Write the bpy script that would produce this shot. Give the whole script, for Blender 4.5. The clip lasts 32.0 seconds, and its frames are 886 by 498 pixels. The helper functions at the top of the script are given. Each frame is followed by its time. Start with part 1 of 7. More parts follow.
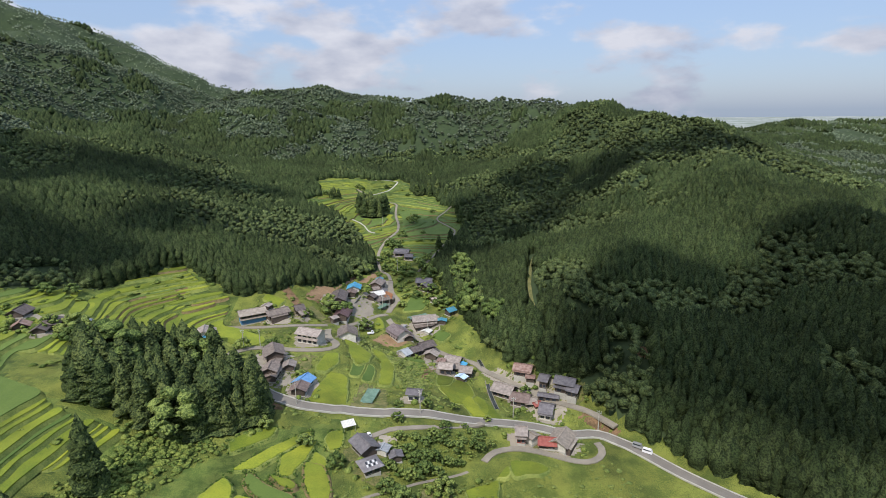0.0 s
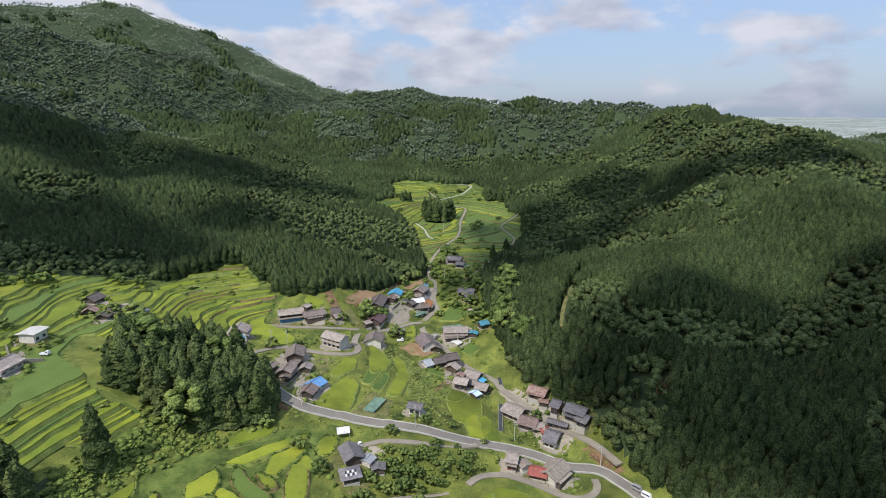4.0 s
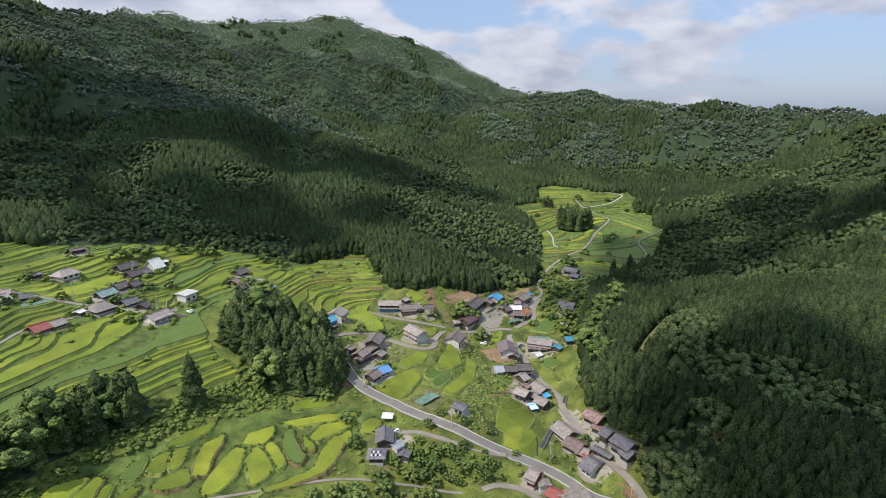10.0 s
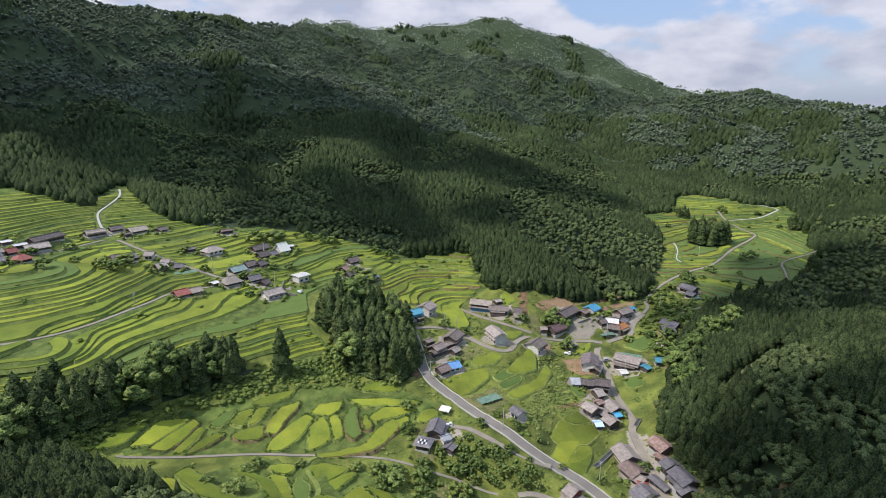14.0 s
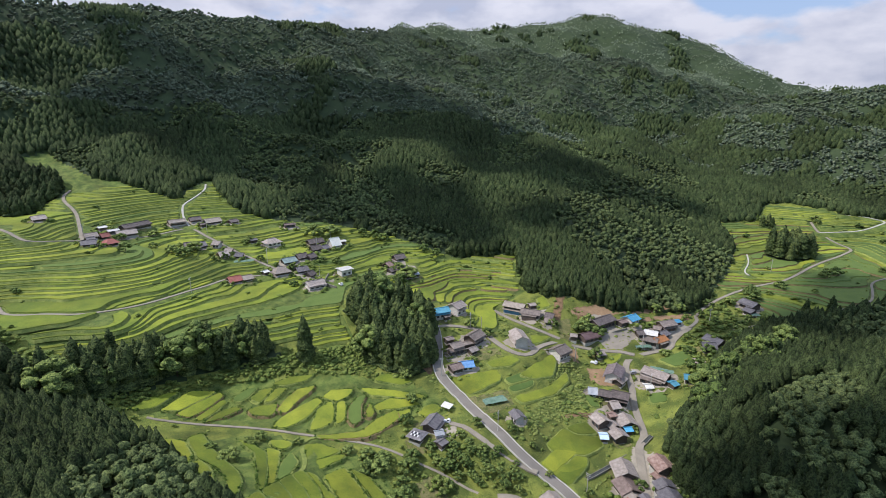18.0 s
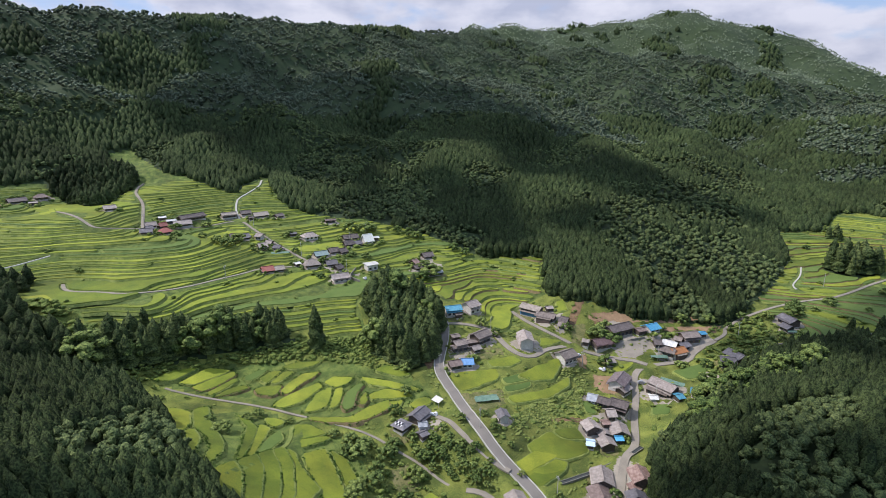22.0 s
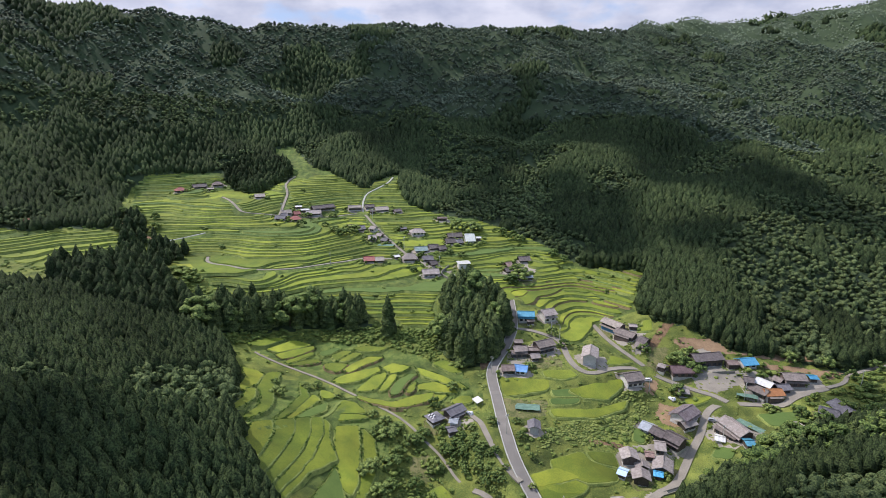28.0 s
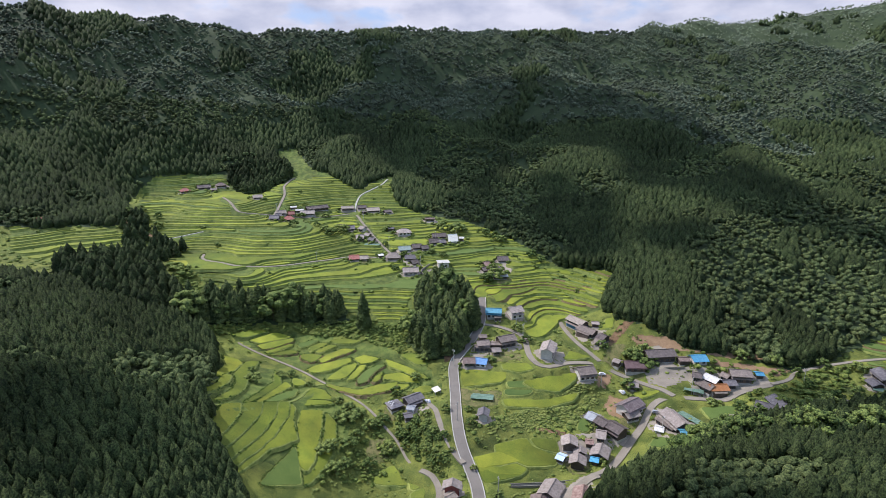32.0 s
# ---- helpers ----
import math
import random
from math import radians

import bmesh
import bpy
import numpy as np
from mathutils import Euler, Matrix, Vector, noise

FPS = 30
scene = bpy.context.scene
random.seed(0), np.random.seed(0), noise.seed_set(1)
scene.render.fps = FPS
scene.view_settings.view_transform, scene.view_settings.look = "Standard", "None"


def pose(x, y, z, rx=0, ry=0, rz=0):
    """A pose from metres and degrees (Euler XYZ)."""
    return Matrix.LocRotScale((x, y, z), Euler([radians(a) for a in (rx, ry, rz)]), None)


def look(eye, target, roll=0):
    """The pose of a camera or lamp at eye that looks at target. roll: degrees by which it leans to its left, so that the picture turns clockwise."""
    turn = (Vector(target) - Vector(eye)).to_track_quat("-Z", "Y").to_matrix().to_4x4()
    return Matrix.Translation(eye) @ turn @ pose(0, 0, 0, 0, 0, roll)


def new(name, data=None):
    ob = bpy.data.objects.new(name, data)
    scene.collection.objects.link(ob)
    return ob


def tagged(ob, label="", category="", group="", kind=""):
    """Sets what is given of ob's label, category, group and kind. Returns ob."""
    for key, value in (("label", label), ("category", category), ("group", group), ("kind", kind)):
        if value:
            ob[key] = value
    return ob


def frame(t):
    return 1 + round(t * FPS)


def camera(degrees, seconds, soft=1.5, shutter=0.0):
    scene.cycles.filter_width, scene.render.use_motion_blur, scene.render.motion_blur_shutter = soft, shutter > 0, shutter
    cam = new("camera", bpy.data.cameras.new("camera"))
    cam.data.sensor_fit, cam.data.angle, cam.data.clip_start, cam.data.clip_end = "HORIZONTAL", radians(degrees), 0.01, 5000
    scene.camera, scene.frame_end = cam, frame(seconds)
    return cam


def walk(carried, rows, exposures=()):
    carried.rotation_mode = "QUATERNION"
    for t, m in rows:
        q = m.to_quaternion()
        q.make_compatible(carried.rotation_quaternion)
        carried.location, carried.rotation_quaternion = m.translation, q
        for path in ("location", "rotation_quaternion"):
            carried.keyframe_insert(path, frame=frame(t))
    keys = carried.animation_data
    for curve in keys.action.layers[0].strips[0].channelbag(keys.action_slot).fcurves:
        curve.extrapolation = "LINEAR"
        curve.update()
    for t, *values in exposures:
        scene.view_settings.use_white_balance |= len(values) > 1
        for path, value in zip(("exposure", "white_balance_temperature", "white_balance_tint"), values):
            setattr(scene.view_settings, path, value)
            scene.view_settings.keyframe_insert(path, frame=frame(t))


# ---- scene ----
# camera
cam = camera(78.14, 32.0, soft=0.5)
PATH = (
    # seconds, x, y, z, yaw to the left, pitch, roll
    (0, 0.00, -0.01, 104.60, -0.000, -14.001, -0.577),
    (0.5, 4.23, 0.65, 106.10, 1.553, -14.096, -0.522),
    (1, 8.46, 1.32, 107.37, 3.589, -14.213, -0.434),
    (1.5, 12.76, 1.94, 108.45, 5.688, -14.216, -0.386),
    (2, 17.15, 2.53, 109.37, 8.506, -14.182, -0.178),
    (2.5, 21.67, 3.00, 110.20, 9.836, -14.183, -0.146),
    (3, 26.34, 3.36, 110.98, 10.423, -14.183, -0.123),
    (3.5, 31.14, 3.61, 111.74, 10.775, -14.205, -0.171),
    (5.5, 49.28, 5.55, 114.20, 14.095, -14.135, -0.256),
    (6, 53.54, 6.06, 114.81, 16.861, -14.149, -0.064),
    (6.5, 57.95, 6.78, 115.37, 19.906, -14.178, 0.031),
    (7, 62.33, 7.62, 115.93, 21.265, -14.200, 0.038),
    (7.5, 66.67, 8.54, 116.49, 21.972, -14.222, -0.045),
    (8, 70.81, 9.35, 117.12, 22.272, -14.244, -0.045),
    (8.5, 74.74, 10.08, 117.85, 22.645, -14.305, -0.095),
    (9, 78.66, 10.86, 118.63, 23.729, -14.358, -0.029),
    (9.5, 82.62, 11.82, 119.37, 27.209, -14.416, 0.037),
    (10, 86.59, 13.06, 119.97, 31.082, -14.423, 0.200),
    (10.5, 90.58, 14.58, 120.45, 33.844, -14.421, 0.324),
    (11, 94.61, 16.38, 120.91, 37.027, -14.449, 0.431),
    (11.5, 98.64, 18.42, 121.43, 40.279, -14.499, 0.609),
    (12, 102.69, 20.70, 121.97, 41.701, -14.562, 0.523),
    (12.5, 106.67, 23.10, 122.47, 42.363, -14.600, 0.356),
    (13, 110.53, 25.54, 122.87, 43.133, -14.619, 0.281),
    (13.5, 114.26, 28.07, 123.17, 44.939, -14.623, 0.312),
    (14, 118.01, 30.78, 123.44, 47.881, -14.641, 0.362),
    (14.5, 121.85, 33.75, 123.75, 50.876, -14.647, 0.400),
    (15, 125.77, 37.02, 124.05, 53.538, -14.653, 0.365),
    (15.5, 129.88, 40.55, 124.44, 55.475, -14.646, 0.328),
    (17.5, 143.49, 55.50, 125.49, 58.609, -14.730, 0.034),
    (18, 146.69, 59.46, 125.66, 59.056, -14.729, 0.016),
    (18.5, 149.79, 63.34, 125.83, 59.389, -14.733, -0.068),
    (19, 152.83, 67.17, 126.02, 59.554, -14.717, -0.072),
    (19.5, 155.79, 70.93, 126.20, 59.719, -14.715, -0.114),
    (20, 158.75, 74.64, 126.37, 59.789, -14.722, -0.139),
    (20.5, 161.66, 78.34, 126.52, 60.586, -14.699, -0.153),
    (21, 164.46, 82.06, 126.63, 62.143, -14.692, -0.113),
    (21.5, 167.13, 85.84, 126.73, 64.483, -14.691, -0.064),
    (22, 169.56, 89.70, 126.83, 67.874, -14.721, -0.043),
    (22.5, 171.76, 93.70, 126.92, 71.525, -14.734, 0.063),
    (23, 173.79, 97.96, 126.96, 75.805, -14.766, 0.174),
    (23.5, 175.69, 102.48, 127.00, 80.170, -14.809, 0.172),
    (24, 177.43, 107.16, 127.11, 82.790, -14.817, 0.147),
    (24.5, 179.01, 111.85, 127.34, 83.427, -14.830, 0.064),
    (25, 180.37, 116.46, 127.75, 83.684, -14.866, 0.030),
    (25.5, 181.49, 120.90, 128.35, 83.864, -14.929, -0.014),
    (27.5, 186.51, 136.69, 129.50, 85.878, -14.785, -0.060),
    (28, 187.94, 140.76, 129.87, 86.613, -14.748, -0.114),
    (28.5, 189.64, 144.96, 130.28, 87.254, -14.736, -0.133),
    (29, 191.58, 149.20, 130.80, 87.631, -14.714, -0.163),
    (29.5, 193.77, 153.42, 131.41, 87.914, -14.735, -0.163),
    (30, 196.20, 157.36, 132.14, 88.080, -14.742, -0.180),
    (30.5, 198.83, 160.80, 132.90, 87.983, -14.771, -0.156),
    (31, 201.56, 163.75, 133.66, 87.320, -14.797, -0.186),
    (31.5, 204.39, 166.16, 134.39, 87.207, -14.853, -0.233),
    (32, 207.20, 168.17, 135.09, 88.836, -14.853, -0.225),
)
EXPOSURES = ((0.0, 0.13, 6230, 15), (10.0, 0.16, 6180, 16), (21.0, 0.18, 6070, 19), (32.0, 0.21, 6020, 21))
walk(cam, [(t, Matrix.Translation((x, y, z)) @ Euler((0, 0, radians(yaw))).to_matrix().to_4x4() @ Euler((radians(90 + pitch), 0, 0)).to_matrix().to_4x4() @ Euler((0, 0, radians(roll))).to_matrix().to_4x4()) for t, x, y, z, yaw, pitch, roll in PATH], EXPOSURES)
# end of camera

# ---- sky and sun ----
SUN_ELEVATION, SUN_AZIMUTH = 52.0, 205.0   # degrees; azimuth clockwise from +y
world = bpy.data.worlds.new("sky")
scene.world = world
world.use_nodes = True
wn, wl = world.node_tree.nodes, world.node_tree.links
wn.clear()
w_out, w_bg = wn.new("ShaderNodeOutputWorld"), wn.new("ShaderNodeBackground")
w_sky = wn.new("ShaderNodeTexSky")
w_sky.sky_type, w_sky.sun_disc = "NISHITA", False
w_sky.sun_elevation, w_sky.sun_rotation = radians(SUN_ELEVATION), radians(SUN_AZIMUTH)
w_bg.inputs["Strength"].default_value = 0.15

# drifting cloud over the sky: dense to the north-west, thinning out to the east
w_tc, w_sep = wn.new("ShaderNodeTexCoord"), wn.new("ShaderNodeSeparateXYZ")
wl.new(w_tc.outputs["Generated"], w_sep.inputs[0])


def w_math(op, a, b=None):
    n_ = wn.new("ShaderNodeMath")
    n_.operation = op
    for i_, v_ in enumerate((a, b)):
        if v_ is None:
            continue
        if isinstance(v_, (int, float)):
            n_.inputs[i_].default_value = v_
        else:
            wl.new(v_, n_.inputs[i_])
    return n_.outputs[0]


w_flat = wn.new("ShaderNodeCombineXYZ")
wl.new(w_math("MULTIPLY", w_sep.outputs["X"], 4.2), w_flat.inputs[0])
wl.new(w_math("MULTIPLY", w_sep.outputs["Y"], 4.2), w_flat.inputs[1])
wl.new(w_math("MULTIPLY", w_sep.outputs["Z"], 9.5), w_flat.inputs[2])
w_noise = wn.new("ShaderNodeTexNoise")
w_noise.inputs["Scale"].default_value, w_noise.inputs["Detail"].default_value, w_noise.inputs["Roughness"].default_value = 1.0, 9, 0.52
wl.new(w_flat.outputs[0], w_noise.inputs["Vector"])
w_cover = w_math("MULTIPLY", w_sep.outputs["X"], -0.18)
w_sum = w_math("ADD", w_noise.outputs["Fac"], w_cover)
w_ramp = wn.new("ShaderNodeMapRange")
w_ramp.interpolation_type = "SMOOTHSTEP"
w_ramp.inputs["From Min"].default_value, w_ramp.inputs["From Max"].default_value = 0.455, 0.56
wl.new(w_sum, w_ramp.inputs["Value"])
w_shade = wn.new("ShaderNodeTexNoise")
w_shade.inputs["Scale"].default_value, w_shade.inputs["Detail"].default_value = 2.2, 6
wl.new(w_flat.outputs[0], w_shade.inputs["Vector"])
w_tone = wn.new("ShaderNodeValToRGB")
w_tone.color_ramp.elements[0].position, w_tone.color_ramp.elements[1].position = 0.35, 0.6
w_tone.color_ramp.elements[0].color, w_tone.color_ramp.elements[1].color = (3.1, 3.4, 4.0, 1), (4.8, 4.95, 5.2, 1)
wl.new(w_shade.outputs["Fac"], w_tone.inputs["Fac"])
# pale summer haze over the blue
w_hazy = wn.new("ShaderNodeMix")
w_hazy.data_type = "RGBA"
w_hazy.inputs["Factor"].default_value = 0.6
wl.new(w_sky.outputs[0], w_hazy.inputs["A"])
w_hazy.inputs["B"].default_value = (2.4, 3.25, 4.6, 1)
w_mix = wn.new("ShaderNodeMix")
w_mix.data_type = "RGBA"
wl.new(w_ramp.outputs["Result"], w_mix.inputs["Factor"])
wl.new(w_hazy.outputs["Result"], w_mix.inputs["A"])
wl.new(w_tone.outputs["Color"], w_mix.inputs["B"])
# the cloudy sky grows brighter towards the zenith
w_rise = wn.new("ShaderNodeMapRange")
w_rise.inputs["From Min"].default_value, w_rise.inputs["From Max"].default_value = 0.0, 0.5
w_rise.inputs["To Min"].default_value, w_rise.inputs["To Max"].default_value = 0.80, 1.2
wl.new(w_sep.outputs["Z"], w_rise.inputs["Value"])
w_grow = wn.new("ShaderNodeVectorMath")
w_grow.operation = "SCALE"
wl.new(w_mix.outputs["Result"], w_grow.inputs[0])
wl.new(w_rise.outputs["Result"], w_grow.inputs["Scale"])
wl.new(w_grow.outputs["Vector"], w_bg.inputs[0])
wl.new(w_bg.outputs[0], w_out.inputs[0])
sun = new("sun", bpy.data.lights.new("sun", "SUN"))
sun.data.energy, sun.data.angle, sun.data.color = 3.45, radians(0.8), (1.0, 0.95, 0.87)
_sd = Vector((math.sin(radians(SUN_AZIMUTH)) * math.cos(radians(SUN_ELEVATION)), math.cos(radians(SUN_AZIMUTH)) * math.cos(radians(SUN_ELEVATION)), math.sin(radians(SUN_ELEVATION))))
sun.matrix_world = look(_sd * 500, (0, 0, 0))

# ---- lie of the land ----
# courses of roads, brook and fields: x, y, height
MAIN_ROAD = ((120, 120, -15), (90, 152, -11), (64, 174, -8), (28, 176, -4), (-5, 176, -2), (-38, 176, 0), (-60, 181, 3), (-74, 192, 5), (-90, 197, 8), (-107, 200, 12), (-120, 200, 16))
LANE = ((64, 190, -12), (46, 207, -14), (24, 232, -12), (5, 258, -10), (-12, 285, -6), (-32, 300, -5), (-32, 340, 0), (-32, 385, 3), (-66, 447, 11), (-49, 565, 14), (-77, 617, 34), (-2, 638, 28))
BROOK = ((-120, 25, 16), (-76, 62, 2), (-60, 96, -3), (-38, 112, -6), (-6, 146, -11), (45, 135, -18))
HAMLET = ((-120, 185, 17), (-150, 150, 22), (-172, 112, 27), (-216, 120, 33), (-226, 53, 42), (-263, 9, 45), (-323, 32, 62), (-389, 19, 88), (-453, 2, 100))
UPPER = ((-173, 218, 22), (-208, 186, 30), (-216, 143, 32), (-308, 98, 52), (-345, 132, 61))
SOUTH = ((-136, 45, 27), (-157, 20, 28), (-187, -90, 44), (-183, -118, 50), (-266, -102, 53), (-305, -67, 55), (-301, -40, 57))
FIELDS = ((-102, 286, 8), (-154, 297, 18), (-60, 235, 2), (-77, 152, 1), (-40, 140, -4), (-10, 214, -7), (-50, 306, 2))
TERRAIN_LINES = (MAIN_ROAD, LANE, BROOK, HAMLET, UPPER, SOUTH, FIELDS)
# crest lines of the hills: x, y, height of the ground; then the fall to either side
RIDGES = []
RIDGES.append((((52, 226, 1), (64, 255, 15), (110, 290, 30)), 0.75, 6))
RIDGES.append((((110, 290, 30), (185, 360, 56), (225, 470, 80), (227, 535, 93), (219, 590, 99), (194, 644, 106), (181, 674, 111), (160, 735, 111), (109, 809, 116), (48, 848, 121), (-20, 893, 117), (-76, 922, 121), (-144, 955, 130), (-192, 980, 143), (-239, 1013, 142), (-330, 1080, 128)), 0.42, 20))
RIDGES.append((((185, 360, 56), (230, 275, 46), (330, 200, 50), (480, 80, 70)), 0.42, 20))
RIDGES.append((((-108, 318, 10), (-180, 390, 30), (-280, 460, 62), (-400, 520, 95), (-515, 531, 106), (-616, 425, 164), (-807, 359, 253)), 0.42, 20))
RIDGES.append((((-450, -620, 262), (-480, -340, 246), (-514, -272, 241), (-591, -140, 238), (-639, -57, 237), (-672, 1, 236), (-705, 59, 241), (-737, 114, 247), (-764, 210, 250), (-807, 359, 253), (-894, 544, 258), (-948, 687, 293), (-971, 770, 285), (-997, 867, 295), (-1015, 932, 315), (-991, 995, 316), (-953, 1053, 323), (-923, 1098, 338), (-892, 1140, 340), (-840, 1182, 317), (-768, 1239, 294), (-699, 1288, 255), (-626, 1332, 212), (-567, 1361, 180), (-496, 1394, 158), (-402, 1429, 148), (-200, 1500, 110)), 0.53, 20))
RIDGES.append((((75, 60, 8), (20, 5, 30), (-40, -25, 32), (-100, -50, 17), (-160, -130, 46), (-260, -230, 100), (-480, -340, 244)), 0.45, 20))
RIDGES.append((((20, 5, 30), (120, -60, 40), (250, -160, 60)), 0.4, 20))
RIDGES.append((((480, 950, 50), (640, 1100, 64), (950, 1250, 70), (1400, 1500, 80)), 0.22, 60))

# heights through which the slopes run: x, y, height
TERRACES = ((-351, -19, 60), (-332, -159, 94), (-327, 122, 61.2), (-317, 30, 61.9), (-310, -64, 52.9), (-279, 105, 42.3), (-259, -117, 59), (-249, 50, 42.5), (-243, -64, 49), (-243, 5, 58.8), (-222, 142, 32.6), (-207, 184, 30.1), (-204, -114, 49), (-187, 38, 37.4), (-178, 218, 20.7), (-176, 2, 28.2), (-171, 115, 24.3), (-170, 175, 23), (-156, 153, 20.3))
VILLAGE_GROUND = ((-103, 218, 10.2), (-100, 256, 4.1), (-85, 281, 14.2), (-78, 144, 3.4), (-74, 61, 3.2), (-66, 204, 7), (-62, 178, 4), (-60, 180, 3.9), (-60, 231, 5), (-54, 194, 0), (-48, 270, -4.7), (-45, 247, -2.8), (-43, 141, -1.9), (-32, 123, -2.7), (-29, 226, -1.2), (-19, 243, -10.3), (-11, 191, -1.8), (-5, 180, -1.5), (-3, 114, -1.4), (0, 278, -7), (3, 223, -9.1), (4, 285, -2), (6, 224, -12.7), (8, 209, -9.9), (8, 236, -11.9), (14, 165, -11.3), (17, 252, -9.8), (30, 219, -12), (42, 173, -12.2), (46, 211, -12.6), (65, 181, -15.1), (75, 174, -15.8))
UPPER_VALLEY = ((-52, 542, 12), (-50, 308, 2.4), (-45, 563, 15), (-42, 328, -1.2), (-31, 309, -5.1), (-30, 389, 1.6), (-11, 323, 0.3), (17, 434, 9.4))
WEST_SLOPES = ((-811, 51, 256), (-774, 434, 225), (-693, 205, 209), (-654, 210, 162), (-612, 432, 155), (-575, 334, 172), (-568, 251, 140), (-546, 131, 141), (-542, 124, 152), (-468, 120, 98), (-433, 84, 94))
NORTH_SLOPES = ((-774, 587, 209), (-675, 647, 170), (-668, 1197, 194), (-626, 820, 204), (-621, 593, 145), (-608, 767, 186), (-495, 565, 121), (-464, 608, 106), (-402, 539, 91), (-382, 675, 85), (-363, 895, 122), (-231, 722, 70), (-208, 659, 52), (-159, 852, 106), (-121, 761, 84), (-48, 711, 62), (-46, 621, 27.4), (-30, 756, 94), (95, 651, 58))
SPUR_HILL = ((-268, 468, 65), (-267, 343, 60), (-213, 544, 47), (-209, 409, 44), (-199, 385, 47), (-179, 289, 28), (-113, 315, 20), (-111, 446, 20), (-94, 568, 24), (-72, 315, 10), (-72, 460, 15.3))
EAST_SPUR = ((36, 275, 5), (47, 261, 14.7), (63, 340, 14.9), (65, 448, 20), (78, 254, 18), (82, 207, 8.3), (83, 188, -4), (91, 161, -15), (95, 224, 10), (101, 214, 17), (115, 175, 4), (143, 183, 1), (149, 329, 32), (160, 239, 14), (162, 458, 56), (167, 596, 72), (169, 311, 29), (181, 425, 55))
NEAR_RIDGE = ((-125, -34, 31), (-118, -12, 34), (33, 33, 37))
SLOPES = (TERRACES, VILLAGE_GROUND, UPPER_VALLEY, WEST_SLOPES, NORTH_SLOPES, SPUR_HILL, EAST_SPUR, NEAR_RIDGE)


def _samples(line, step):
    out = []
    for (x0, y0, z0), (x1, y1, z1) in zip(line, line[1:]):
        n = max(1, int(math.hypot(x1 - x0, y1 - y0) / step))
        out += [(x0 + (x1 - x0) * i / n, y0 + (y1 - y0) * i / n, z0 + (z1 - z0) * i / n) for i in range(n)]
    return out + [line[-1]]


_floor_pts = np.array([p for line in TERRAIN_LINES for p in _samples(line, 12.0)])


def _seg_dist(x, y, a, b):
    dx, dy = b[0] - a[0], b[1] - a[1]
    t = np.clip(((x - a[0]) * dx + (y - a[1]) * dy) / (dx * dx + dy * dy), 0, 1)
    return np.hypot(x - a[0] - t * dx, y - a[1] - t * dy), t


def wave(x, y, scale, seed):
    """Smooth uneven noise between about -1 and 1."""
    r = np.random.RandomState(seed)
    out = np.zeros_like(x, dtype=float)
    amp = 0.0
    for k in range(7):
        a, f, p = r.uniform(0, 6.283), (0.6 + 0.25 * k) * 6.283 / scale, r.uniform(0, 6.283)
        w = 1.0 / (1 + 0.35 * k)
        out += w * np.sin((x * math.cos(a) + y * math.sin(a)) * f + p + 1.3 * np.sin((y * math.cos(a) - x * math.sin(a)) * f * 0.6 + p))
        amp += w
    return out / amp * 1.6


def floor_height(x, y):
    num, den = np.zeros_like(x), np.zeros_like(x)
    for px_, py_, pz_ in _floor_pts:
        w = 1.0 / ((x - px_) ** 2 + (y - py_) ** 2 + 30.0) ** 1.6
        num += w * pz_
        den += w
    return num / den


def hill_height(x, y):
    best, drop = np.full_like(x, -60.0), np.zeros_like(x)
    for line, fall, round_off in RIDGES:
        for a, b in zip(line, line[1:]):
            d, t = _seg_dist(x, y, a, b)
            h = a[2] + (b[2] - a[2]) * t - fall * (np.sqrt(d * d + round_off * round_off) - round_off)
            drop = np.where(h > best, a[2] + (b[2] - a[2]) * t - h, drop)
            best = np.maximum(best, h)
    return best, drop


def raw_land(x, y):
    """Valley floor and hills in a smooth join, with spurs and gullies on the hillsides."""
    x, y = np.asarray(x, float), np.asarray(y, float)
    f, (h, drop) = floor_height(x, y), hill_height(x, y)
    above = np.clip(h - f, 0, 80)
    h = h + above * (0.16 * wave(x, y, 300, 3) + 0.10 * wave(x, y, 110, 5))
    spur = 1 - 2 * np.abs(wave(x, y, 330, 8)) + 0.4 * wave(x, y, 90, 15)
    h = h + 12 * np.clip((drop - 8) / 40, 0, 1) * np.clip((h - f - 14) / 30, 0, 1) * spur
    k = 3.0
    return np.maximum(f, h) + k * np.log1p(np.exp(-np.abs(f - h) / k)) - 0.3


# the slopes are bent so that they run through the known heights, while the crests stay
_ties = np.array([p for line in SLOPES for p in line] + [p for k in (1, 4, 7) for p in RIDGES[k][0][1:]], float)
_bend = _ties[:, 2] - raw_land(_ties[:, 0], _ties[:, 1])
_gap = np.hypot(_ties[:, None, 0] - _ties[None, :, 0], _ties[:, None, 1] - _ties[None, :, 1])
_soft = np.where(np.hypot(_ties[:, 0] + 80, _ties[:, 1] - 200) < 180, 5.0, 12.0)
_sys = np.zeros((len(_ties) + 1, len(_ties) + 1))
_sys[:-1, :-1] = -np.sqrt(_gap ** 2 + 100.0) - np.diag(_soft) * -1.0
_sys[:-1, -1] = _sys[-1, :-1] = 1
_pull = np.linalg.solve(_sys, np.r_[_bend, 0])


def land(x, y):
    """Height of the ground."""
    x, y = np.asarray(x, float), np.asarray(y, float)
    z = raw_land(x, y) + _pull[-1]
    for (px_, py_, _), w in zip(_ties, _pull):
        z = z - w * np.sqrt((x - px_) ** 2 + (y - py_) ** 2 + 100.0)
    return z


